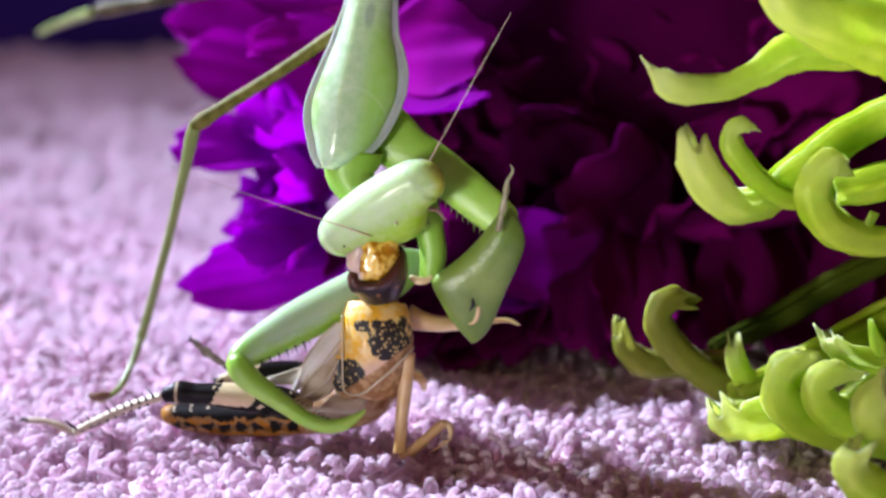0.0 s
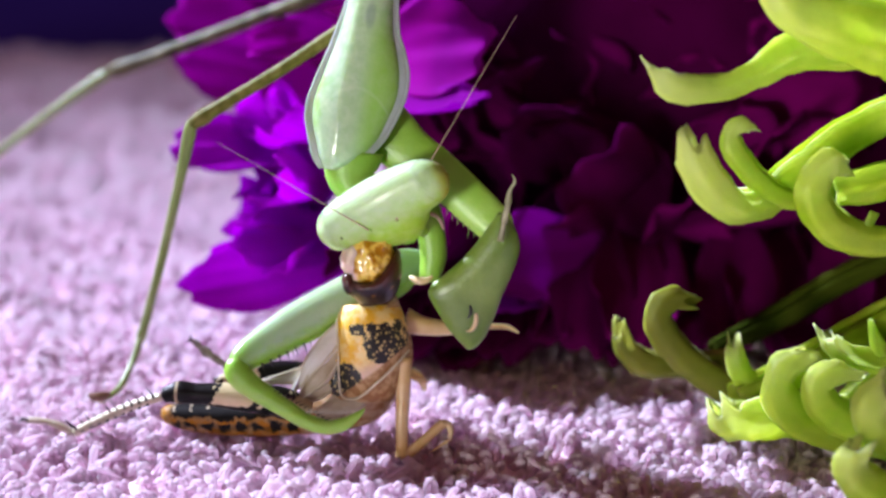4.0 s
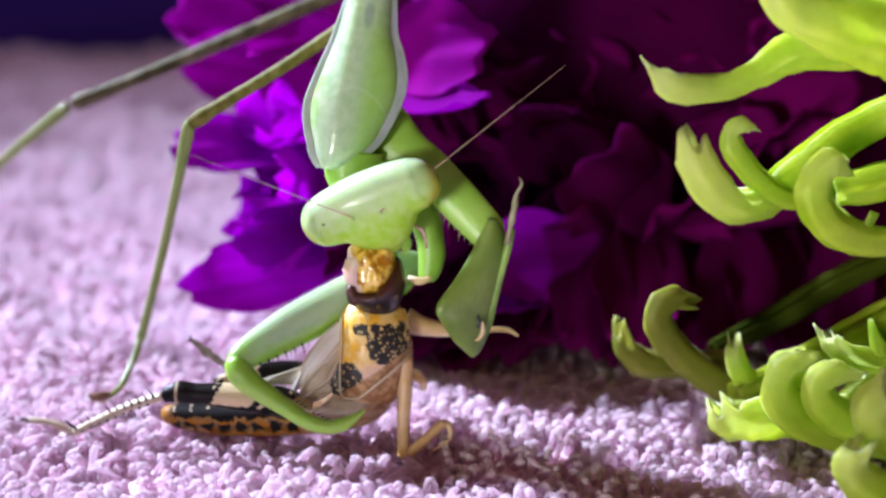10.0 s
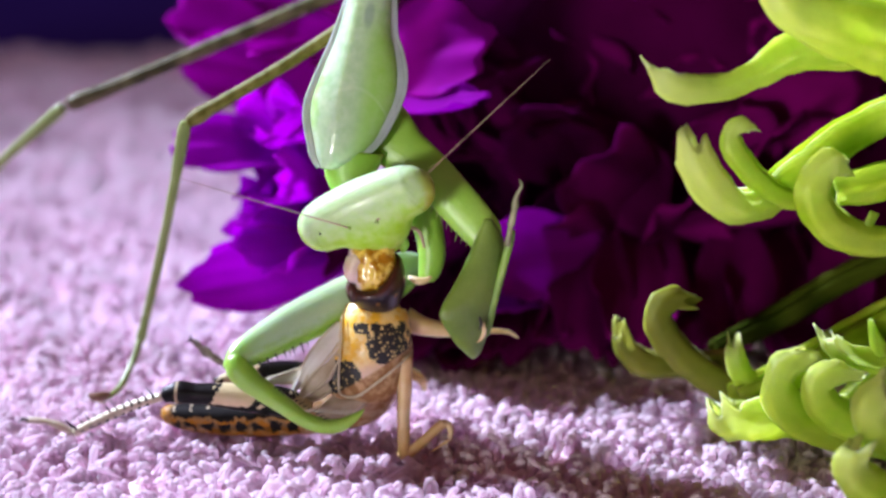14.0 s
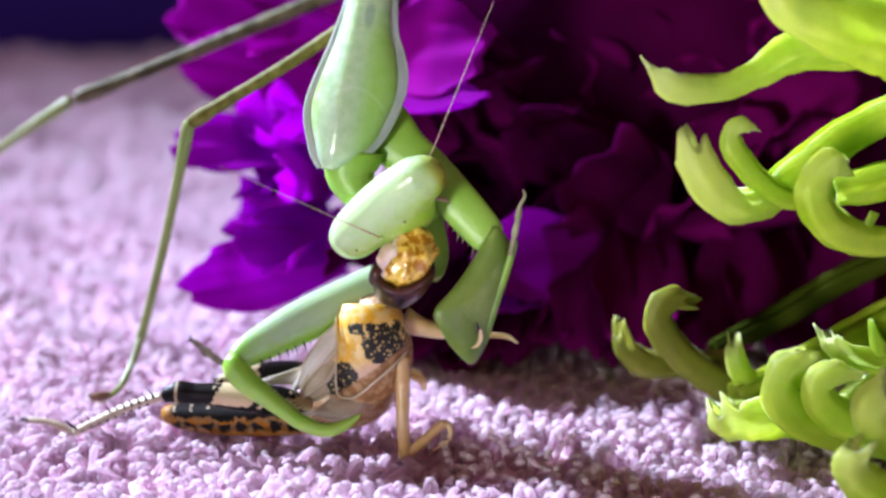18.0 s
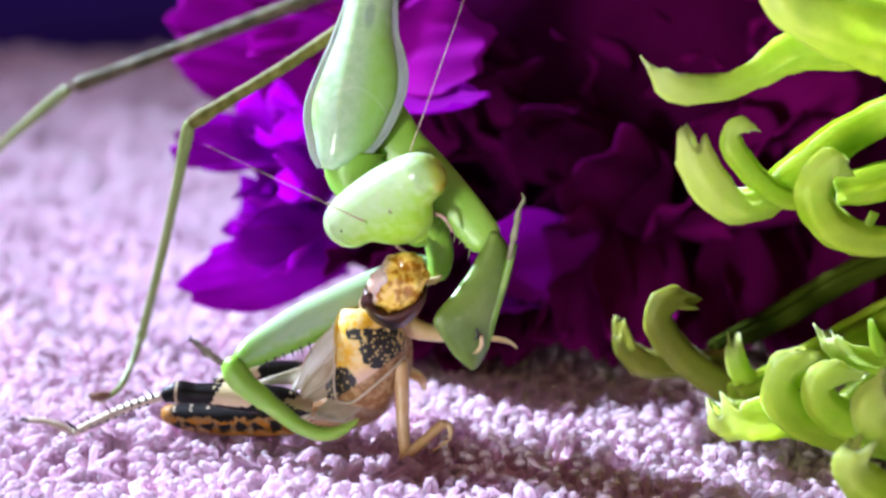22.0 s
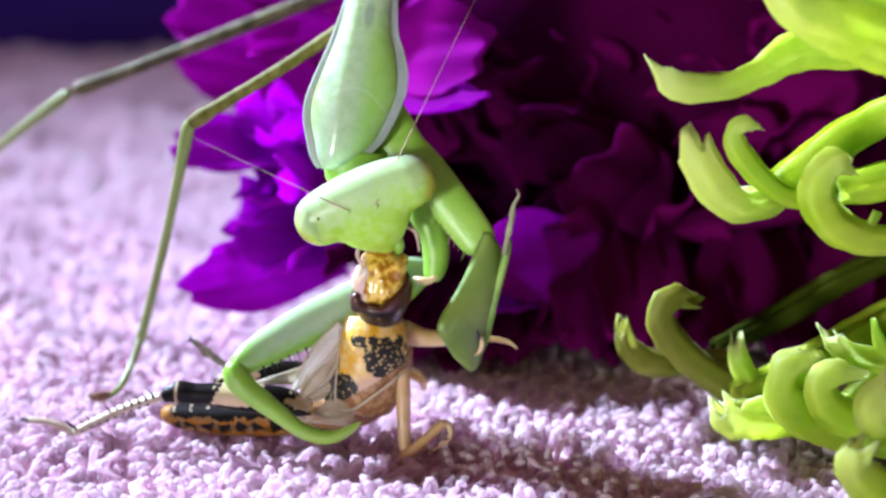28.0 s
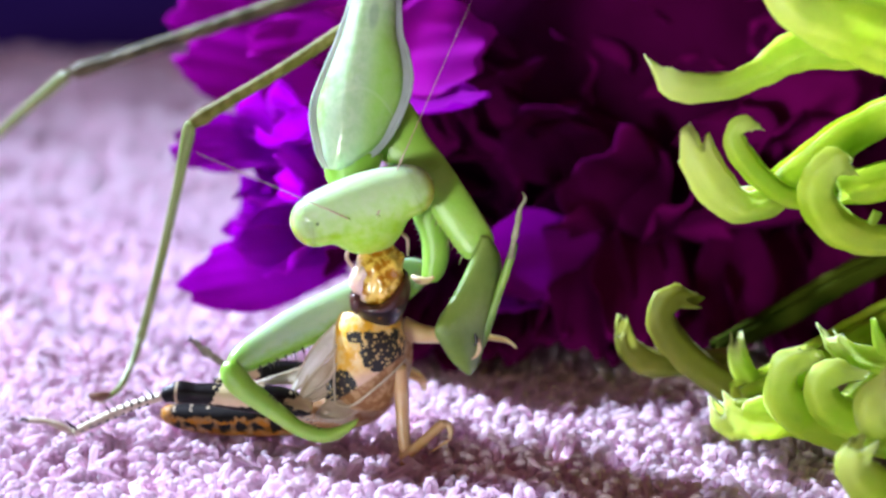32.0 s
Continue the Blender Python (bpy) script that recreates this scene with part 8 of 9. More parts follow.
    walk(MOVING_MANTIS["tarsus_right"], [
        (0.0, joint((3.45, -1.30, 14.62), (4.19, -1.30, 18.50))), (0.5, joint((3.59, -1.30, 14.62), (4.33, -1.30, 18.50))),
        (1.0, joint((3.69, -1.30, 14.54), (4.44, -1.30, 18.42))), (1.5, joint((3.80, -1.30, 14.51), (4.54, -1.30, 18.39))),
        (2.0, joint((3.73, -1.30, 14.32), (4.48, -1.30, 18.20))), (2.5, joint((3.73, -1.30, 14.21), (4.48, -1.30, 18.09))),
        (3.0, joint((3.80, -1.30, 14.21), (4.55, -1.30, 18.09))), (3.5, joint((3.70, -1.30, 14.10), (4.44, -1.30, 17.98))),
        (5.5, joint((3.52, -1.30, 13.76), (4.27, -1.30, 17.65))), (6.0, joint((3.63, -1.30, 13.76), (4.38, -1.30, 17.65))),
        (6.5, joint((3.70, -1.30, 13.87), (4.45, -1.30, 17.76))), (7.0, joint((3.70, -1.30, 13.80), (4.45, -1.30, 17.69))),
        (7.5, joint((3.70, -1.30, 13.87), (4.45, -1.30, 17.76))), (8.0, joint((3.91, -1.30, 13.80), (4.66, -1.30, 17.69))),
        (8.5, joint((3.92, -1.30, 13.65), (4.66, -1.30, 17.54))), (9.0, joint((3.81, -1.30, 13.76), (4.55, -1.30, 17.65))),
        (9.5, joint((3.84, -1.30, 13.57), (4.59, -1.30, 17.47))), (10.0, joint((4.02, -1.30, 13.76), (4.76, -1.30, 17.65))),
        (10.5, joint((3.84, -1.30, 13.76), (4.59, -1.30, 17.65))), (11.0, joint((3.63, -1.30, 13.57), (4.38, -1.30, 17.47))),
        (11.5, joint((3.84, -1.30, 13.68), (4.59, -1.30, 17.58))), (12.0, joint((3.92, -1.30, 13.65), (4.66, -1.30, 17.54))),
        (12.5, joint((3.95, -1.30, 13.57), (4.70, -1.30, 17.47))), (13.0, joint((3.92, -1.30, 13.65), (4.66, -1.30, 17.54))),
        (13.5, joint((3.84, -1.30, 13.57), (4.59, -1.30, 17.47))), (14.0, joint((4.02, -1.30, 13.65), (4.76, -1.30, 17.54))),
        (14.5, joint((4.02, -1.30, 13.65), (4.76, -1.30, 17.54))), (16.5, joint((3.92, -1.30, 13.42), (4.66, -1.30, 17.32))),
        (17.0, joint((4.02, -1.30, 13.42), (4.77, -1.30, 17.32))), (17.5, joint((4.17, -1.30, 13.35), (4.91, -1.30, 17.25))),
        (18.0, joint((4.24, -1.30, 13.01), (4.98, -1.30, 16.92))), (18.5, joint((4.03, -1.30, 13.01), (4.77, -1.30, 16.92))),
        (19.0, joint((4.03, -1.30, 13.01), (4.77, -1.30, 16.92))), (19.5, joint((4.24, -1.30, 13.01), (4.98, -1.30, 16.92))),
        (20.0, joint((3.92, -1.30, 12.94), (4.67, -1.30, 16.84))), (20.5, joint((3.63, -1.30, 13.12), (4.38, -1.30, 17.03))),
        (21.0, joint((3.85, -1.30, 12.94), (4.60, -1.30, 16.84))), (21.5, joint((4.35, -1.30, 12.78), (5.09, -1.30, 16.69))),
        (22.0, joint((4.17, -1.30, 12.78), (4.92, -1.30, 16.69))), (22.5, joint((4.07, -1.30, 12.71), (4.81, -1.30, 16.62))),
        (23.0, joint((4.25, -1.30, 12.60), (4.99, -1.30, 16.51))), (23.5, joint((4.07, -1.30, 12.67), (4.81, -1.30, 16.58))),
        (24.0, joint((4.14, -1.30, 12.82), (4.88, -1.30, 16.73))), (24.5, joint((4.17, -1.30, 12.94), (4.91, -1.30, 16.84))),
        (25.0, joint((4.17, -1.30, 12.82), (4.91, -1.30, 16.73))), (25.5, joint((4.35, -1.30, 12.90), (5.09, -1.30, 16.81))),
        (27.5, joint((3.85, -1.30, 12.82), (4.60, -1.30, 16.73))), (28.0, joint((3.85, -1.30, 13.05), (4.59, -1.30, 16.95))),
        (28.5, joint((3.96, -1.30, 12.94), (4.70, -1.30, 16.84))), (29.0, joint((4.14, -1.30, 12.94), (4.88, -1.30, 16.84))),
        (29.5, joint((4.13, -1.30, 13.01), (4.88, -1.30, 16.92))), (30.0, joint((4.14, -1.30, 12.82), (4.88, -1.30, 16.73))),
        (30.5, joint((4.24, -1.30, 12.82), (4.99, -1.30, 16.73))), (31.0, joint((4.14, -1.30, 12.82), (4.88, -1.30, 16.73))),
        (31.5, joint((4.17, -1.30, 12.82), (4.91, -1.30, 16.73))), (32.0, joint((4.24, -1.30, 12.82), (4.99, -1.30, 16.73))),
    ])
    walk(MOVING_MANTIS["coxa_left"], [
        (0.0, joint((-1.16, 2.50, 16.88), (-1.16, 1.00, 11.11))), (0.5, joint((-1.15, 2.50, 16.88), (-1.16, 1.00, 11.11))),
        (1.0, joint((-1.14, 2.50, 16.88), (-1.16, 1.00, 11.11))), (1.5, joint((-1.12, 2.50, 16.88), (-1.16, 1.00, 11.11))),
        (2.0, joint((-1.11, 2.50, 16.88), (-1.16, 1.00, 11.11))), (2.5, joint((-1.10, 2.50, 16.88), (-1.16, 1.00, 11.11))),
        (3.0, joint((-1.09, 2.50, 16.88), (-1.16, 1.00, 11.11))), (3.5, joint((-1.08, 2.50, 16.88), (-1.16, 1.00, 11.11))),
        (5.5, joint((-1.03, 2.50, 16.88), (-1.16, 1.00, 11.11))), (6.0, joint((-1.01, 2.50, 16.88), (-1.16, 1.00, 11.11))),
        (6.5, joint((-1.05, 2.50, 16.88), (-1.17, 1.00, 11.09))), (7.0, joint((-1.09, 2.50, 16.88), (-1.18, 1.00, 11.08))),
        (7.5, joint((-1.12, 2.50, 16.88), (-1.19, 1.00, 11.06))), (8.0, joint((-1.16, 2.50, 16.88), (-1.20, 1.00, 11.04))),
        (8.5, joint((-1.20, 2.50, 16.88), (-1.21, 1.00, 11.03))), (9.0, joint((-1.23, 2.50, 16.88), (-1.23, 1.00, 11.01))),
        (9.5, joint((-1.23, 2.50, 16.88), (-1.24, 1.00, 10.99))), (10.0, joint((-1.23, 2.50, 16.88), (-1.25, 1.00, 10.98))),
        (10.5, joint((-1.23, 2.50, 16.88), (-1.26, 1.00, 10.96))), (11.0, joint((-1.23, 2.50, 16.88), (-1.27, 1.00, 10.94))),
        (11.5, joint((-1.23, 2.50, 16.88), (-1.28, 1.00, 10.93))), (12.0, joint((-1.23, 2.50, 16.88), (-1.29, 1.00, 10.91))),
        (12.5, joint((-1.23, 2.50, 16.88), (-1.30, 1.00, 10.90))), (13.0, joint((-1.23, 2.50, 16.88), (-1.31, 1.00, 10.88))),
        (13.5, joint((-1.23, 2.50, 16.88), (-1.28, 1.00, 10.87))), (14.0, joint((-1.22, 2.50, 16.88), (-1.24, 1.00, 10.86))),
        (14.5, joint((-1.21, 2.50, 16.88), (-1.21, 1.00, 10.85))), (16.5, joint((-1.19, 2.50, 16.88), (-1.09, 1.00, 10.81))),
        (17.0, joint((-1.18, 2.50, 16.88), (-1.05, 1.00, 10.80))), (17.5, joint((-1.18, 2.50, 16.88), (-1.01, 1.00, 10.78))),
        (18.0, joint((-1.17, 2.50, 16.88), (-0.96, 1.00, 10.76))), (18.5, joint((-1.17, 2.50, 16.88), (-0.92, 1.00, 10.74))),
        (19.0, joint((-1.16, 2.50, 16.88), (-0.87, 1.00, 10.73))), (19.5, joint((-1.16, 2.50, 16.88), (-0.83, 1.00, 10.70))),
        (20.0, joint((-1.16, 2.50, 16.88), (-0.78, 1.00, 10.67))), (20.5, joint((-1.16, 2.50, 16.88), (-0.74, 1.00, 10.64))),
        (21.0, joint((-1.16, 2.50, 16.88), (-0.69, 1.00, 10.61))), (21.5, joint((-1.16, 2.50, 16.88), (-0.63, 1.00, 10.61))),
        (22.0, joint((-1.16, 2.50, 16.88), (-0.56, 1.00, 10.61))), (22.5, joint((-1.16, 2.50, 16.88), (-0.50, 1.00, 10.61))),
        (23.0, joint((-1.16, 2.50, 16.88), (-0.44, 1.00, 10.61))), (23.5, joint((-1.16, 2.50, 16.88), (-0.48, 1.00, 10.60))),
        (24.0, joint((-1.17, 2.50, 16.88), (-0.52, 1.00, 10.59))), (24.5, joint((-1.17, 2.50, 16.88), (-0.57, 1.00, 10.58))),
        (25.0, joint((-1.17, 2.50, 16.88), (-0.61, 1.00, 10.56))), (25.5, joint((-1.18, 2.50, 16.88), (-0.65, 1.00, 10.55))),
        (27.5, joint((-1.19, 2.50, 16.88), (-0.83, 1.00, 10.51))), (28.0, joint((-1.20, 2.50, 16.88), (-0.87, 1.00, 10.49))),
        (28.5, joint((-1.17, 2.50, 16.88), (-0.90, 1.00, 10.49))), (29.0, joint((-1.15, 2.50, 16.88), (-0.92, 1.00, 10.48))),
        (29.5, joint((-1.12, 2.50, 16.88), (-0.94, 1.00, 10.47))), (30.0, joint((-1.10, 2.50, 16.88), (-0.96, 1.00, 10.46))),
        (30.5, joint((-1.08, 2.50, 16.88), (-0.99, 1.00, 10.45))), (31.0, joint((-1.05, 2.50, 16.88), (-1.01, 1.00, 10.44))),
        (31.5, joint((-0.91, 2.50, 16.88), (-1.03, 1.00, 10.43))), (32.0, joint((-0.76, 2.50, 16.88), (-1.06, 1.00, 10.42))),
    ])
    walk(MOVING_MANTIS["femur_left"], [
        (0.0, joint((-1.51, 3.00, 10.82), (-12.93, -2.60, 6.61))), (0.5, joint((-1.51, 3.00, 10.82), (-12.96, -2.60, 6.84))),
        (1.0, joint((-1.51, 3.00, 10.82), (-12.96, -2.60, 6.84))), (1.5, joint((-1.51, 3.00, 10.82), (-13.03, -2.60, 6.84))),
        (2.0, joint((-1.51, 3.00, 10.82), (-13.04, -2.60, 6.61))), (2.5, joint((-1.51, 3.00, 10.82), (-13.04, -2.60, 6.50))),
        (3.0, joint((-1.51, 3.00, 10.82), (-13.08, -2.60, 6.57))), (3.5, joint((-1.51, 3.00, 10.82), (-13.08, -2.60, 6.46))),
        (5.5, joint((-1.51, 3.00, 10.82), (-13.16, -2.60, 6.15))), (6.0, joint((-1.51, 3.00, 10.82), (-13.09, -2.60, 6.27))),
        (6.5, joint((-1.52, 3.00, 10.81), (-13.09, -2.60, 6.27))), (7.0, joint((-1.53, 3.00, 10.79), (-13.09, -2.60, 6.31))),
        (7.5, joint((-1.54, 3.00, 10.78), (-13.05, -2.60, 6.38))), (8.0, joint((-1.55, 3.00, 10.76), (-13.04, -2.60, 6.57))),
        (8.5, joint((-1.56, 3.00, 10.74), (-13.05, -2.60, 6.27))), (9.0, joint((-1.57, 3.00, 10.73), (-13.05, -2.60, 6.27))),
        (9.5, joint((-1.58, 3.00, 10.71), (-12.98, -2.60, 6.08))), (10.0, joint((-1.59, 3.00, 10.69), (-13.05, -2.60, 6.46))),
        (10.5, joint((-1.60, 3.00, 10.68), (-13.09, -2.60, 6.31))), (11.0, joint((-1.62, 3.00, 10.66), (-13.09, -2.60, 5.96))),
        (11.5, joint((-1.63, 3.00, 10.64), (-13.05, -2.60, 6.19))), (12.0, joint((-1.64, 3.00, 10.63), (-12.98, -2.60, 6.15))),
        (12.5, joint((-1.65, 3.00, 10.61), (-13.05, -2.60, 6.15))), (13.0, joint((-1.66, 3.00, 10.59), (-13.05, -2.60, 6.27))),
        (13.5, joint((-1.63, 3.00, 10.58), (-13.05, -2.60, 6.31))), (14.0, joint((-1.59, 3.00, 10.57), (-13.04, -2.60, 6.61))),
        (14.5, joint((-1.56, 3.00, 10.56), (-13.08, -2.60, 6.57))), (16.5, joint((-1.43, 3.00, 10.52), (-13.09, -2.60, 6.31))),
        (17.0, joint((-1.40, 3.00, 10.51), (-13.08, -2.60, 6.46))), (17.5, joint((-1.35, 3.00, 10.49), (-13.08, -2.60, 6.61))),
        (18.0, joint((-1.31, 3.00, 10.48), (-13.19, -2.60, 6.57))), (18.5, joint((-1.26, 3.00, 10.46), (-13.19, -2.60, 6.31))),
        (19.0, joint((-1.22, 3.00, 10.44), (-13.20, -2.60, 6.15))), (19.5, joint((-1.17, 3.00, 10.41), (-13.19, -2.60, 6.38))),
        (20.0, joint((-1.12, 3.00, 10.38), (-13.20, -2.60, 6.19))), (20.5, joint((-1.08, 3.00, 10.35), (-13.19, -2.60, 6.27))),
        (21.0, joint((-1.03, 3.00, 10.32), (-13.19, -2.60, 6.46))), (21.5, joint((-0.97, 3.00, 10.32), (-13.29, -2.60, 6.61))),
        (22.0, joint((-0.90, 3.00, 10.32), (-13.26, -2.60, 6.38))), (22.5, joint((-0.84, 3.00, 10.32), (-13.16, -2.60, 6.27))),
        (23.0, joint((-0.77, 3.00, 10.32), (-13.16, -2.60, 6.04))), (23.5, joint((-0.82, 3.00, 10.31), (-13.16, -2.60, 6.04))),
        (24.0, joint((-0.86, 3.00, 10.30), (-13.09, -2.60, 6.27))), (24.5, joint((-0.91, 3.00, 10.28), (-13.09, -2.60, 6.31))),
        (25.0, joint((-0.95, 3.00, 10.27), (-13.16, -2.60, 6.19))), (25.5, joint((-1.00, 3.00, 10.26), (-13.19, -2.60, 6.31))),
        (27.5, joint((-1.17, 3.00, 10.21), (-13.20, -2.60, 6.04))), (28.0, joint((-1.22, 3.00, 10.20), (-13.20, -2.60, 6.08))),
        (28.5, joint((-1.24, 3.00, 10.19), (-13.20, -2.60, 6.15))), (29.0, joint((-1.26, 3.00, 10.18), (-13.27, -2.60, 6.27))),
        (29.5, joint((-1.29, 3.00, 10.17), (-13.19, -2.60, 6.27))), (30.0, joint((-1.31, 3.00, 10.16), (-13.27, -2.60, 6.15))),
        (30.5, joint((-1.33, 3.00, 10.15), (-13.27, -2.60, 6.19))), (31.0, joint((-1.36, 3.00, 10.14), (-13.27, -2.60, 6.19))),
        (31.5, joint((-1.38, 3.00, 10.13), (-13.27, -2.60, 6.15))), (32.0, joint((-1.40, 3.00, 10.13), (-13.38, -2.60, 6.15))),
    ])
    walk(MOVING_MANTIS["tibia_left"], [
        (0.0, joint((-12.68, -3.20, 6.15), (-5.13, -4.60, 3.11))), (0.5, joint((-12.71, -3.20, 6.38), (-5.11, -4.60, 3.10))),
        (1.0, joint((-12.71, -3.20, 6.38), (-5.08, -4.60, 3.09))), (1.5, joint((-12.78, -3.20, 6.38), (-5.06, -4.60, 3.08))),
        (2.0, joint((-12.79, -3.20, 6.15), (-5.04, -4.60, 3.07))), (2.5, joint((-12.79, -3.20, 6.04), (-5.01, -4.60, 3.06))),
        (3.0, joint((-12.82, -3.20, 6.11), (-4.99, -4.60, 3.05))), (3.5, joint((-12.83, -3.20, 6.00), (-4.96, -4.60, 3.04))),
        (5.5, joint((-12.91, -3.20, 5.69), (-4.87, -4.60, 3.00))), (6.0, joint((-12.83, -3.20, 5.81), (-4.85, -4.60, 2.99))),
        (6.5, joint((-12.83, -3.20, 5.81), (-4.85, -4.60, 2.99))), (7.0, joint((-12.83, -3.20, 5.85), (-4.85, -4.60, 2.98))),
        (7.5, joint((-12.79, -3.20, 5.92), (-4.85, -4.60, 2.98))), (8.0, joint((-12.79, -3.20, 6.11), (-4.85, -4.60, 2.97))),
        (8.5, joint((-12.80, -3.20, 5.81), (-4.85, -4.60, 2.97))), (9.0, joint((-12.80, -3.20, 5.81), (-4.85, -4.60, 2.96))),
        (9.5, joint((-12.73, -3.20, 5.62), (-4.85, -4.60, 2.95))), (10.0, joint((-12.79, -3.20, 6.00), (-4.85, -4.60, 2.95))),
        (10.5, joint((-12.83, -3.20, 5.85), (-4.85, -4.60, 2.94))), (11.0, joint((-12.84, -3.20, 5.50), (-4.85, -4.60, 2.94))),
        (11.5, joint((-12.80, -3.20, 5.73), (-4.85, -4.60, 2.93))), (12.0, joint((-12.73, -3.20, 5.69), (-4.85, -4.60, 2.93))),
        (12.5, joint((-12.80, -3.20, 5.69), (-4.85, -4.60, 2.92))), (13.0, joint((-12.80, -3.20, 5.81), (-4.85, -4.60, 2.92))),
        (13.5, joint((-12.80, -3.20, 5.85), (-4.86, -4.60, 2.91))), (14.0, joint((-12.79, -3.20, 6.15), (-4.87, -4.60, 2.90))),
        (14.5, joint((-12.82, -3.20, 6.11), (-4.89, -4.60, 2.89))), (16.5, joint((-12.83, -3.20, 5.85), (-4.94, -4.60, 2.85))),
        (17.0, joint((-12.83, -3.20, 6.00), (-4.95, -4.60, 2.84))), (17.5, joint((-12.82, -3.20, 6.15), (-4.96, -4.60, 2.68))),
        (18.0, joint((-12.93, -3.20, 6.11), (-4.96, -4.60, 2.53))), (18.5, joint((-12.94, -3.20, 5.85), (-4.96, -4.60, 2.38))),
        (19.0, joint((-12.94, -3.20, 5.69), (-4.96, -4.60, 2.22))), (19.5, joint((-12.94, -3.20, 5.92), (-4.96, -4.60, 2.20))),
        (20.0, joint((-12.94, -3.20, 5.73), (-4.96, -4.60, 2.18))), (20.5, joint((-12.94, -3.20, 5.81), (-4.96, -4.60, 2.17))),
        (21.0, joint((-12.94, -3.20, 6.00), (-4.96, -4.60, 2.15))), (21.5, joint((-13.04, -3.20, 6.15), (-4.96, -4.60, 2.13))),
        (22.0, joint((-13.01, -3.20, 5.92), (-4.96, -4.60, 2.11))), (22.5, joint((-12.90, -3.20, 5.81), (-4.96, -4.60, 2.09))),
        (23.0, joint((-12.91, -3.20, 5.58), (-4.96, -4.60, 2.07))), (23.5, joint((-12.91, -3.20, 5.58), (-4.98, -4.60, 2.07))),
        (24.0, joint((-12.83, -3.20, 5.81), (-5.00, -4.60, 2.07))), (24.5, joint((-12.83, -3.20, 5.85), (-5.02, -4.60, 2.07))),
        (25.0, joint((-12.91, -3.20, 5.73), (-5.03, -4.60, 2.07))), (25.5, joint((-12.94, -3.20, 5.85), (-5.05, -4.60, 2.07))),
        (27.5, joint((-12.95, -3.20, 5.58), (-5.12, -4.60, 2.07))), (28.0, joint((-12.95, -3.20, 5.62), (-5.14, -4.60, 2.07))),
        (28.5, joint((-12.94, -3.20, 5.69), (-5.14, -4.60, 2.08))), (29.0, joint((-13.01, -3.20, 5.81), (-5.14, -4.60, 2.09))),
        (29.5, joint((-12.94, -3.20, 5.81), (-5.14, -4.60, 2.10))), (30.0, joint((-13.02, -3.20, 5.69), (-5.14, -4.60, 2.11))),
        (30.5, joint((-13.01, -3.20, 5.73), (-5.14, -4.60, 2.12))), (31.0, joint((-13.01, -3.20, 5.73), (-5.14, -4.60, 2.13))),
        (31.5, joint((-13.02, -3.20, 5.69), (-5.14, -4.60, 2.14))), (32.0, joint((-13.12, -3.20, 5.69), (-5.14, -4.60, 2.15))),
    ])
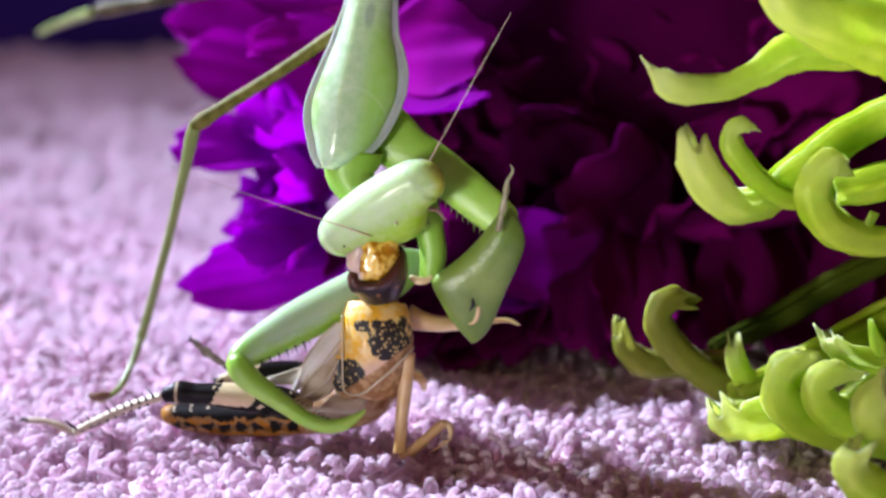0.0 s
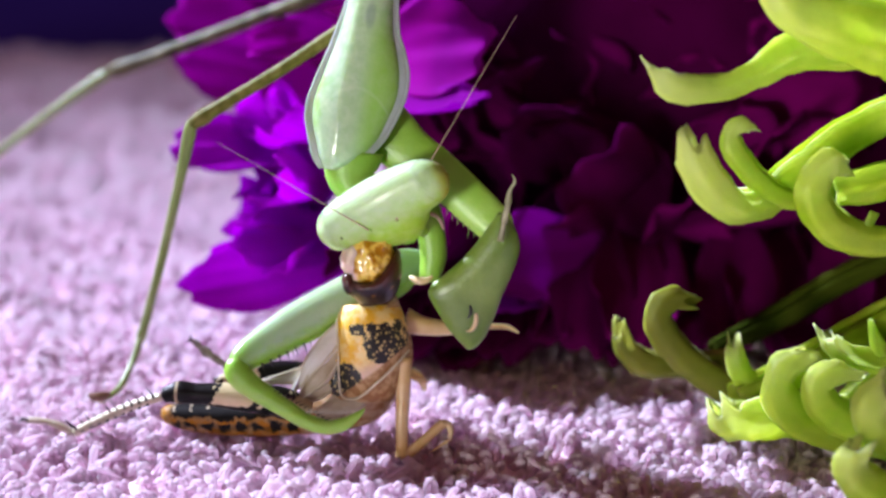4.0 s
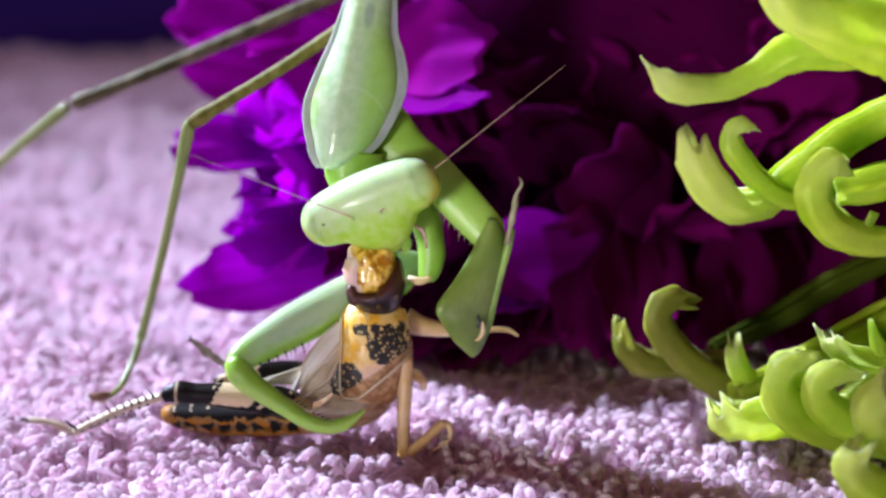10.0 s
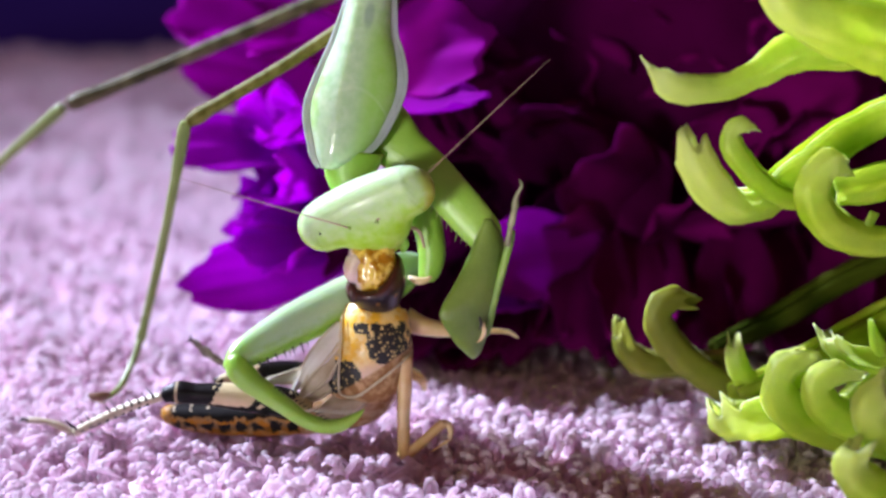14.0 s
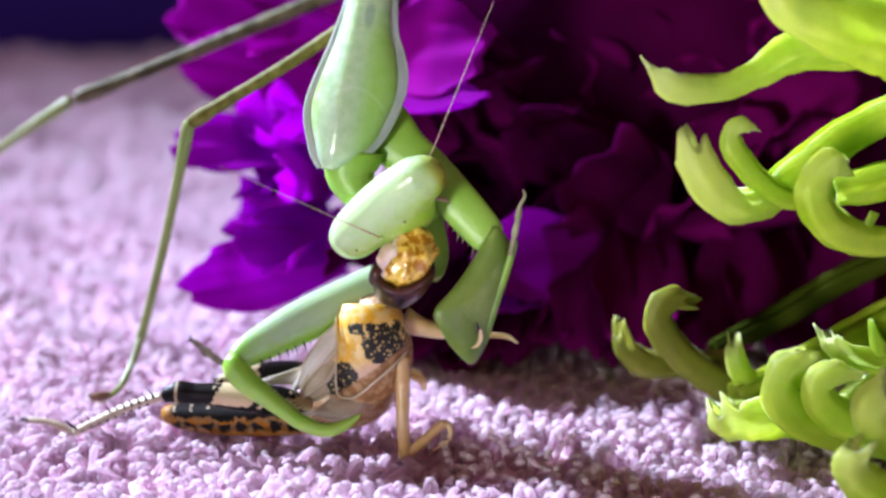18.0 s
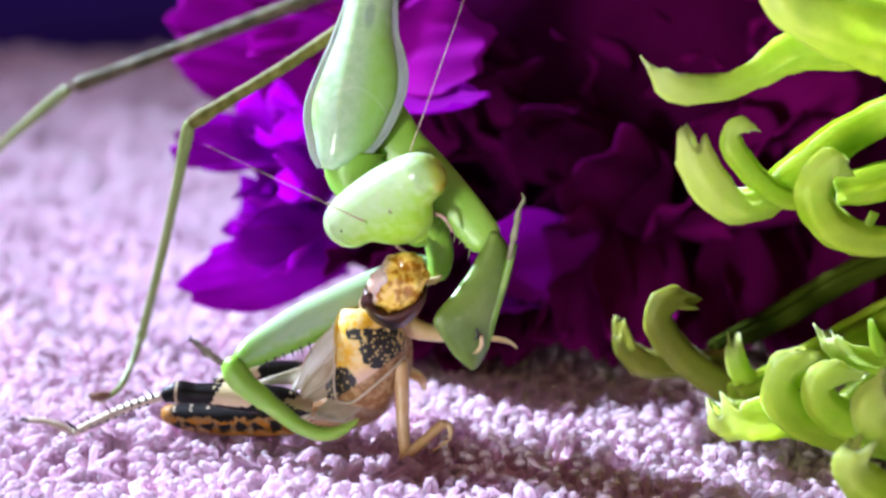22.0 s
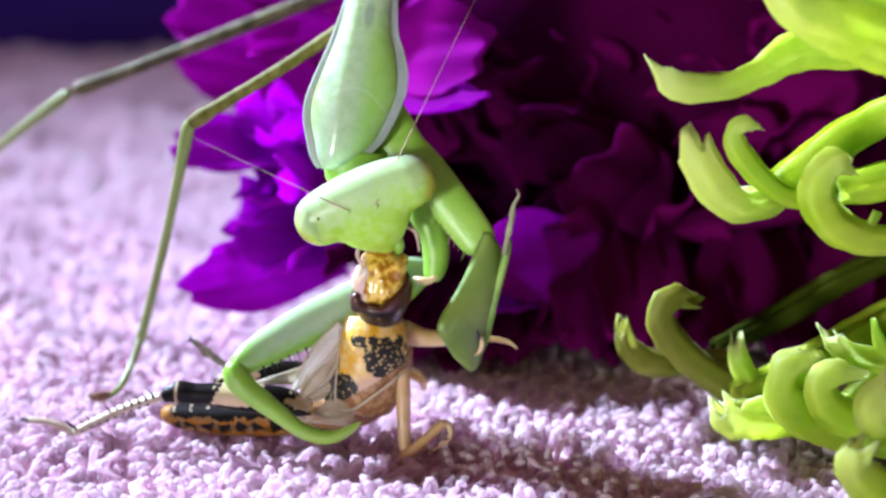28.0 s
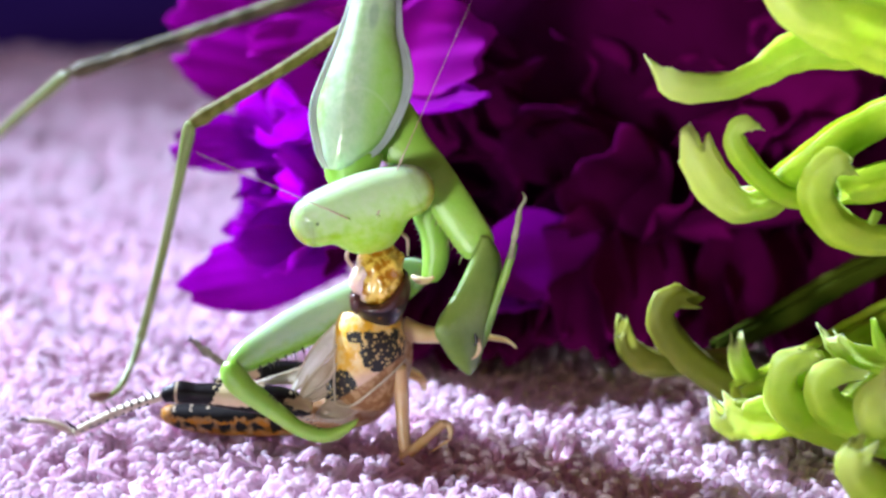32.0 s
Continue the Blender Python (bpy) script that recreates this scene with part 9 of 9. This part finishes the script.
    walk(MOVING_MANTIS["mid_femur"], [
        (0.0, joint((-6.46, 9.00, 25.42), (-16.49, 9.00, 18.74))), (0.5, joint((-6.45, 9.00, 25.42), (-16.49, 9.00, 18.70))),
        (1.0, joint((-6.45, 9.00, 25.42), (-16.58, 9.00, 18.70))), (1.5, joint((-6.44, 9.00, 25.42), (-16.58, 9.00, 18.74))),
        (2.0, joint((-6.43, 9.00, 25.42), (-16.60, 9.00, 18.74))), (2.5, joint((-6.43, 9.00, 25.42), (-16.65, 9.00, 18.74))),
        (3.0, joint((-6.42, 9.00, 25.42), (-16.60, 9.00, 18.74))), (3.5, joint((-6.42, 9.00, 25.42), (-16.67, 9.00, 18.82))),
        (5.5, joint((-6.39, 9.00, 25.42), (-16.71, 9.00, 18.82))), (6.0, joint((-6.38, 9.00, 25.42), (-16.65, 9.00, 18.82))),
        (6.5, joint((-6.40, 9.00, 25.42), (-16.67, 9.00, 18.82))), (7.0, joint((-6.42, 9.00, 25.42), (-16.65, 9.00, 18.82))),
        (7.5, joint((-6.44, 9.00, 25.42), (-16.65, 9.00, 18.74))), (8.0, joint((-6.46, 9.00, 25.42), (-16.67, 9.00, 18.82))),
        (8.5, joint((-6.48, 9.00, 25.42), (-16.72, 9.00, 18.74))), (9.0, joint((-6.50, 9.00, 25.42), (-16.85, 9.00, 18.82))),
        (9.5, joint((-6.50, 9.00, 25.42), (-16.87, 9.00, 18.82))), (10.0, joint((-6.50, 9.00, 25.42), (-16.85, 9.00, 18.82))),
        (10.5, joint((-6.50, 9.00, 25.42), (-16.91, 9.00, 18.94))), (11.0, joint((-6.50, 9.00, 25.42), (-17.05, 9.00, 18.94))),
        (11.5, joint((-6.50, 9.00, 25.42), (-17.01, 9.00, 18.86))), (12.0, joint((-6.50, 9.00, 25.42), (-17.01, 9.00, 18.86))),
        (12.5, joint((-6.50, 9.00, 25.42), (-17.05, 9.00, 18.86))), (13.0, joint((-6.50, 9.00, 25.42), (-17.05, 9.00, 18.86))),
        (13.5, joint((-6.49, 9.00, 25.42), (-17.10, 9.00, 18.86))), (14.0, joint((-6.49, 9.00, 25.42), (-17.10, 9.00, 18.86))),
        (14.5, joint((-6.49, 9.00, 25.42), (-17.12, 9.00, 18.94))), (16.5, joint((-6.47, 9.00, 25.42), (-17.09, 9.00, 18.94))),
        (17.0, joint((-6.47, 9.00, 25.42), (-17.00, 9.00, 18.94))), (17.5, joint((-6.47, 9.00, 25.42), (-16.92, 9.00, 18.86))),
        (18.0, joint((-6.47, 9.00, 25.42), (-16.87, 9.00, 18.86))), (18.5, joint((-6.46, 9.00, 25.42), (-16.98, 9.00, 18.86))),
        (19.0, joint((-6.46, 9.00, 25.42), (-16.94, 9.00, 18.94))), (19.5, joint((-6.46, 9.00, 25.42), (-16.85, 9.00, 18.86))),
        (20.0, joint((-6.46, 9.00, 25.42), (-16.94, 9.00, 18.86))), (20.5, joint((-6.46, 9.00, 25.42), (-16.94, 9.00, 18.86))),
        (21.0, joint((-6.46, 9.00, 25.42), (-16.80, 9.00, 18.82))), (21.5, joint((-6.46, 9.00, 25.42), (-16.74, 9.00, 18.74))),
        (22.0, joint((-6.46, 9.00, 25.42), (-16.85, 9.00, 18.82))), (22.5, joint((-6.46, 9.00, 25.42), (-16.85, 9.00, 18.74))),
        (23.0, joint((-6.46, 9.00, 25.42), (-16.87, 9.00, 18.82))), (23.5, joint((-6.46, 9.00, 25.42), (-16.85, 9.00, 18.82))),
        (24.0, joint((-6.46, 9.00, 25.42), (-16.78, 9.00, 18.82))), (24.5, joint((-6.46, 9.00, 25.42), (-16.81, 9.00, 18.74))),
        (25.0, joint((-6.47, 9.00, 25.42), (-16.85, 9.00, 18.82))), (25.5, joint((-6.47, 9.00, 25.42), (-16.79, 9.00, 18.70))),
        (27.5, joint((-6.48, 9.00, 25.42), (-16.92, 9.00, 18.82))), (28.0, joint((-6.48, 9.00, 25.42), (-16.87, 9.00, 18.82))),
        (28.5, joint((-6.47, 9.00, 25.42), (-16.74, 9.00, 18.82))), (29.0, joint((-6.45, 9.00, 25.42), (-16.81, 9.00, 18.74))),
        (29.5, joint((-6.44, 9.00, 25.42), (-16.78, 9.00, 18.82))), (30.0, joint((-6.43, 9.00, 25.42), (-16.85, 9.00, 18.82))),
        (30.5, joint((-6.42, 9.00, 25.42), (-16.85, 9.00, 18.74))), (31.0, joint((-6.40, 9.00, 25.42), (-16.78, 9.00, 18.82))),
        (31.5, joint((-6.33, 9.00, 25.42), (-16.85, 9.00, 18.74))), (32.0, joint((-6.25, 9.00, 25.42), (-16.78, 9.00, 18.82))),
    ])
    walk(MOVING_MANTIS["mid_tibia"], [
        (0.0, joint((-16.57, 9.00, 18.59), (-20.75, 9.00, 3.59))), (0.5, joint((-16.57, 9.00, 18.55), (-20.75, 9.00, 3.59))),
        (1.0, joint((-16.66, 9.00, 18.55), (-20.75, 9.00, 3.59))), (1.5, joint((-16.66, 9.00, 18.59), (-20.75, 9.00, 3.59))),
        (2.0, joint((-16.68, 9.00, 18.59), (-20.75, 9.00, 3.59))), (2.5, joint((-16.73, 9.00, 18.59), (-20.75, 9.00, 3.59))),
        (3.0, joint((-16.68, 9.00, 18.59), (-20.75, 9.00, 3.59))), (3.5, joint((-16.75, 9.00, 18.66), (-20.75, 9.00, 3.59))),
        (5.5, joint((-16.79, 9.00, 18.66), (-20.75, 9.00, 3.59))), (6.0, joint((-16.73, 9.00, 18.66), (-20.75, 9.00, 3.59))),
        (6.5, joint((-16.75, 9.00, 18.66), (-20.75, 9.00, 3.59))), (7.0, joint((-16.73, 9.00, 18.66), (-20.75, 9.00, 3.59))),
        (7.5, joint((-16.73, 9.00, 18.59), (-20.75, 9.00, 3.59))), (8.0, joint((-16.75, 9.00, 18.66), (-20.75, 9.00, 3.59))),
        (8.5, joint((-16.80, 9.00, 18.59), (-20.75, 9.00, 3.59))), (9.0, joint((-16.93, 9.00, 18.66), (-20.75, 9.00, 3.59))),
        (9.5, joint((-16.95, 9.00, 18.66), (-20.75, 9.00, 3.59))), (10.0, joint((-16.93, 9.00, 18.66), (-20.75, 9.00, 3.59))),
        (10.5, joint((-16.99, 9.00, 18.78), (-20.75, 9.00, 3.59))), (11.0, joint((-17.13, 9.00, 18.78), (-20.75, 9.00, 3.59))),
        (11.5, joint((-17.09, 9.00, 18.70), (-20.75, 9.00, 3.59))), (12.0, joint((-17.09, 9.00, 18.70), (-20.75, 9.00, 3.59))),
        (12.5, joint((-17.13, 9.00, 18.70), (-20.75, 9.00, 3.59))), (13.0, joint((-17.13, 9.00, 18.70), (-20.75, 9.00, 3.59))),
        (13.5, joint((-17.18, 9.00, 18.70), (-20.75, 9.00, 3.59))), (14.0, joint((-17.18, 9.00, 18.70), (-20.75, 9.00, 3.59))),
        (14.5, joint((-17.20, 9.00, 18.78), (-20.75, 9.00, 3.59))), (16.5, joint((-17.17, 9.00, 18.78), (-20.75, 9.00, 3.59))),
        (17.0, joint((-17.08, 9.00, 18.78), (-20.75, 9.00, 3.59))), (17.5, joint((-17.00, 9.00, 18.70), (-20.75, 9.00, 3.59))),
        (18.0, joint((-16.95, 9.00, 18.70), (-20.75, 9.00, 3.59))), (18.5, joint((-17.06, 9.00, 18.70), (-20.75, 9.00, 3.59))),
        (19.0, joint((-17.02, 9.00, 18.78), (-20.75, 9.00, 3.59))), (19.5, joint((-16.93, 9.00, 18.70), (-20.75, 9.00, 3.59))),
        (20.0, joint((-17.02, 9.00, 18.70), (-20.75, 9.00, 3.59))), (20.5, joint((-17.02, 9.00, 18.70), (-20.75, 9.00, 3.59))),
        (21.0, joint((-16.88, 9.00, 18.66), (-20.75, 9.00, 3.59))), (21.5, joint((-16.82, 9.00, 18.59), (-20.75, 9.00, 3.59))),
        (22.0, joint((-16.93, 9.00, 18.66), (-20.75, 9.00, 3.59))), (22.5, joint((-16.93, 9.00, 18.59), (-20.75, 9.00, 3.59))),
        (23.0, joint((-16.95, 9.00, 18.66), (-20.75, 9.00, 3.59))), (23.5, joint((-16.93, 9.00, 18.66), (-20.75, 9.00, 3.59))),
        (24.0, joint((-16.86, 9.00, 18.66), (-20.75, 9.00, 3.59))), (24.5, joint((-16.89, 9.00, 18.59), (-20.75, 9.00, 3.59))),
        (25.0, joint((-16.93, 9.00, 18.66), (-20.75, 9.00, 3.59))), (25.5, joint((-16.87, 9.00, 18.55), (-20.75, 9.00, 3.59))),
        (27.5, joint((-17.00, 9.00, 18.66), (-20.75, 9.00, 3.59))), (28.0, joint((-16.95, 9.00, 18.66), (-20.75, 9.00, 3.59))),
        (28.5, joint((-16.82, 9.00, 18.66), (-20.75, 9.00, 3.59))), (29.0, joint((-16.89, 9.00, 18.59), (-20.75, 9.00, 3.59))),
        (29.5, joint((-16.86, 9.00, 18.66), (-20.75, 9.00, 3.59))), (30.0, joint((-16.93, 9.00, 18.66), (-20.75, 9.00, 3.59))),
        (30.5, joint((-16.93, 9.00, 18.59), (-20.75, 9.00, 3.59))), (31.0, joint((-16.86, 9.00, 18.66), (-20.75, 9.00, 3.59))),
        (31.5, joint((-16.93, 9.00, 18.59), (-20.75, 9.00, 3.59))), (32.0, joint((-16.86, 9.00, 18.66), (-20.75, 9.00, 3.59))),
    ])
    walk(MOVING_MANTIS["hind_femur"], [
        (0.0, joint((0.63, 20.00, 29.14), (-26.53, 31.50, 21.63))), (0.5, joint((0.63, 20.00, 29.14), (-26.62, 31.25, 21.60))),
        (1.0, joint((0.63, 20.00, 29.14), (-27.75, 28.50, 22.06))), (1.5, joint((0.63, 20.00, 29.14), (-28.11, 26.50, 21.77))),
        (2.0, joint((0.63, 20.00, 29.14), (-26.22, 28.75, 17.87))), (2.5, joint((0.63, 20.00, 29.14), (-25.74, 29.75, 17.58))),
        (3.0, joint((0.63, 20.00, 29.14), (-25.53, 30.00, 17.35))), (3.5, joint((0.63, 20.00, 29.14), (-25.45, 30.00, 17.22))),
        (5.5, joint((0.63, 20.00, 29.14), (-25.50, 29.75, 17.19))), (6.0, joint((0.63, 20.00, 29.14), (-25.33, 30.00, 16.95))),
        (6.5, joint((0.63, 20.00, 29.14), (-25.45, 30.00, 17.13))), (7.0, joint((0.63, 20.00, 29.14), (-25.46, 30.00, 17.08))),
        (7.5, joint((0.63, 20.00, 29.14), (-25.30, 30.00, 16.87))), (8.0, joint((0.63, 20.00, 29.14), (-26.42, 27.75, 17.72))),
        (8.5, joint((0.63, 20.00, 29.14), (-27.84, 25.50, 19.92))), (9.0, joint((0.63, 20.00, 29.14), (-28.33, 22.25, 20.17))),
        (9.5, joint((0.63, 20.00, 29.14), (-27.01, 21.75, 16.62))), (10.0, joint((0.63, 20.00, 29.14), (-27.13, 21.50, 16.76))),
        (10.5, joint((0.63, 20.00, 29.14), (-27.20, 21.00, 16.98))), (11.0, joint((0.63, 20.00, 29.14), (-27.32, 20.00, 17.15))),
        (11.5, joint((0.63, 20.00, 29.14), (-27.24, 20.25, 17.00))), (12.0, joint((0.63, 20.00, 29.14), (-27.21, 20.50, 16.90))),
        (12.5, joint((0.63, 20.00, 29.14), (-27.21, 20.50, 16.90))), (13.0, joint((0.63, 20.00, 29.14), (-27.21, 20.50, 16.90))),
        (13.5, joint((0.63, 20.00, 29.14), (-27.24, 20.25, 17.00))), (14.0, joint((0.63, 20.00, 29.14), (-27.24, 20.25, 17.04))),
        (14.5, joint((0.63, 20.00, 29.14), (-27.28, 20.00, 17.11))), (16.5, joint((0.63, 20.00, 29.14), (-27.35, 21.00, 17.31))),
        (17.0, joint((0.63, 20.00, 29.14), (-27.38, 21.25, 17.33))), (17.5, joint((0.63, 20.00, 29.14), (-27.22, 22.25, 17.20))),
        (18.0, joint((0.63, 20.00, 29.14), (-27.11, 22.50, 16.93))), (18.5, joint((0.63, 20.00, 29.14), (-27.52, 21.75, 17.87))),
        (19.0, joint((0.63, 20.00, 29.14), (-27.55, 22.00, 17.94))), (19.5, joint((0.63, 20.00, 29.14), (-27.51, 22.75, 18.00))),
        (20.0, joint((0.63, 20.00, 29.14), (-27.36, 22.75, 17.58))), (20.5, joint((0.63, 20.00, 29.14), (-27.14, 22.75, 17.16))),
        (21.0, joint((0.63, 20.00, 29.14), (-27.02, 23.50, 16.93))), (21.5, joint((0.63, 20.00, 29.14), (-27.31, 23.50, 17.77))),
        (22.0, joint((0.63, 20.00, 29.14), (-27.32, 23.50, 17.61))), (22.5, joint((0.63, 20.00, 29.14), (-27.32, 23.50, 17.61))),
        (23.0, joint((0.63, 20.00, 29.14), (-27.16, 23.50, 17.35))), (23.5, joint((0.63, 20.00, 29.14), (-27.05, 23.75, 17.08))),
        (24.0, joint((0.63, 20.00, 29.14), (-27.01, 24.00, 17.10))), (24.5, joint((0.63, 20.00, 29.14), (-27.46, 23.50, 18.07))),
        (25.0, joint((0.63, 20.00, 29.14), (-27.39, 23.00, 17.77))), (25.5, joint((0.63, 20.00, 29.14), (-26.80, 23.50, 16.42))),
        (27.5, joint((0.63, 20.00, 29.14), (-27.32, 23.00, 17.52))), (28.0, joint((0.63, 20.00, 29.14), (-27.25, 23.00, 17.39))),
        (28.5, joint((0.63, 20.00, 29.14), (-27.01, 24.00, 17.14))), (29.0, joint((0.63, 20.00, 29.14), (-27.09, 23.75, 17.16))),
        (29.5, joint((0.63, 20.00, 29.14), (-27.29, 22.75, 17.50))), (30.0, joint((0.63, 20.00, 29.14), (-27.24, 23.00, 17.48))),
        (30.5, joint((0.63, 20.00, 29.14), (-27.20, 23.50, 17.44))), (31.0, joint((0.63, 20.00, 29.14), (-27.20, 23.75, 17.50))),
        (31.5, joint((0.63, 20.00, 29.14), (-27.45, 24.00, 18.12))), (32.0, joint((0.63, 20.00, 29.14), (-27.47, 24.25, 18.48))),
    ])
    walk(MOVING_MANTIS["hind_tibia"], [
        (0.0, joint((-26.63, 31.50, 21.53), (-33.95, 47.50, 16.35))), (0.5, joint((-26.72, 31.25, 21.50), (-33.91, 47.25, 16.41))),
        (1.0, joint((-27.85, 28.50, 21.96), (-33.24, 29.50, 19.60))), (1.5, joint((-28.21, 26.50, 21.67), (-32.85, 27.50, 20.05))),
        (2.0, joint((-26.32, 28.75, 17.77), (-33.70, 29.75, 12.78))), (2.5, joint((-25.84, 29.75, 17.48), (-33.93, 30.75, 11.97))),
        (3.0, joint((-25.63, 30.00, 17.25), (-34.01, 31.00, 11.37))), (3.5, joint((-25.55, 30.00, 17.12), (-34.05, 31.00, 10.83))),
        (5.5, joint((-25.60, 29.75, 17.09), (-34.00, 30.75, 10.81))), (6.0, joint((-25.43, 30.00, 16.85), (-34.05, 31.00, 10.77))),
        (6.5, joint((-25.55, 30.00, 17.03), (-34.05, 31.00, 10.80))), (7.0, joint((-25.56, 30.00, 16.98), (-34.05, 31.00, 10.83))),
        (7.5, joint((-25.40, 30.00, 16.77), (-34.08, 31.00, 10.20))), (8.0, joint((-26.52, 27.75, 17.62), (-33.49, 28.75, 13.22))),
        (8.5, joint((-27.94, 25.50, 19.82), (-32.79, 26.50, 17.85))), (9.0, joint((-28.43, 22.25, 20.07), (-32.18, 23.25, 18.01))),
        (9.5, joint((-27.11, 21.75, 16.52), (-32.45, 22.75, 12.09))), (10.0, joint((-27.23, 21.50, 16.66), (-32.39, 22.50, 12.16))),
        (10.5, joint((-27.30, 21.00, 16.88), (-32.29, 22.00, 12.31))), (11.0, joint((-27.42, 20.00, 17.05), (-32.09, 21.00, 12.59))),
        (11.5, joint((-27.34, 20.25, 16.90), (-32.14, 21.25, 12.52))), (12.0, joint((-27.31, 20.50, 16.80), (-32.19, 21.50, 12.45))),
        (12.5, joint((-27.31, 20.50, 16.80), (-32.19, 21.50, 12.45))), (13.0, joint((-27.31, 20.50, 16.80), (-32.19, 21.50, 12.45))),
        (13.5, joint((-27.34, 20.25, 16.90), (-32.14, 21.25, 12.52))), (14.0, joint((-27.34, 20.25, 16.94), (-32.14, 21.25, 12.52))),
        (14.5, joint((-27.38, 20.00, 17.01), (-32.09, 21.00, 12.59))), (16.5, joint((-27.45, 21.00, 17.21), (-32.25, 22.00, 13.06))),
        (17.0, joint((-27.48, 21.25, 17.23), (-32.29, 22.25, 13.18))), (17.5, joint((-27.32, 22.25, 17.10), (-32.48, 23.25, 12.98))),
        (18.0, joint((-27.21, 22.50, 16.83), (-32.53, 23.50, 13.00))), (18.5, joint((-27.62, 21.75, 17.77), (-32.37, 22.75, 13.29))),
        (19.0, joint((-27.65, 22.00, 17.84), (-32.42, 23.00, 13.31))), (19.5, joint((-27.61, 22.75, 17.90), (-32.57, 23.75, 13.10))),
        (20.0, joint((-27.46, 22.75, 17.48), (-32.57, 23.75, 13.10))), (20.5, joint((-27.24, 22.75, 17.06), (-32.57, 23.75, 13.10))),
        (21.0, joint((-27.12, 23.50, 16.83), (-32.72, 24.50, 12.89))), (21.5, joint((-27.41, 23.50, 17.67), (-32.72, 24.50, 12.89))),
        (22.0, joint((-27.42, 23.50, 17.51), (-32.72, 24.50, 12.89))), (22.5, joint((-27.42, 23.50, 17.51), (-32.72, 24.50, 12.89))),
        (23.0, joint((-27.26, 23.50, 17.25), (-32.72, 24.50, 12.89))), (23.5, joint((-27.15, 23.75, 16.98), (-32.77, 24.75, 12.83))),
        (24.0, joint((-27.11, 24.00, 17.00), (-32.82, 25.00, 12.76))), (24.5, joint((-27.56, 23.50, 17.97), (-32.72, 24.50, 12.89))),
        (25.0, joint((-27.49, 23.00, 17.67), (-32.62, 24.00, 13.03))), (25.5, joint((-26.90, 23.50, 16.32), (-32.78, 24.50, 11.90))),
        (27.5, joint((-27.42, 23.00, 17.42), (-32.63, 24.00, 12.83))), (28.0, joint((-27.35, 23.00, 17.29), (-32.62, 24.00, 13.03))),
        (28.5, joint((-27.11, 24.00, 17.04), (-32.82, 25.00, 12.81))), (29.0, joint((-27.19, 23.75, 17.06), (-32.77, 24.75, 12.93))),
        (29.5, joint((-27.39, 22.75, 17.40), (-32.56, 23.75, 13.25))), (30.0, joint((-27.34, 23.00, 17.38), (-32.61, 24.00, 13.23))),
        (30.5, joint((-27.30, 23.50, 17.34), (-32.71, 24.50, 13.15))), (31.0, joint((-27.30, 23.75, 17.40), (-32.75, 24.75, 13.13))),
        (31.5, joint((-27.55, 24.00, 18.02), (-32.78, 25.00, 13.43))), (32.0, joint((-27.57, 24.25, 18.38), (-32.81, 25.25, 13.73))),
    ])


motions()
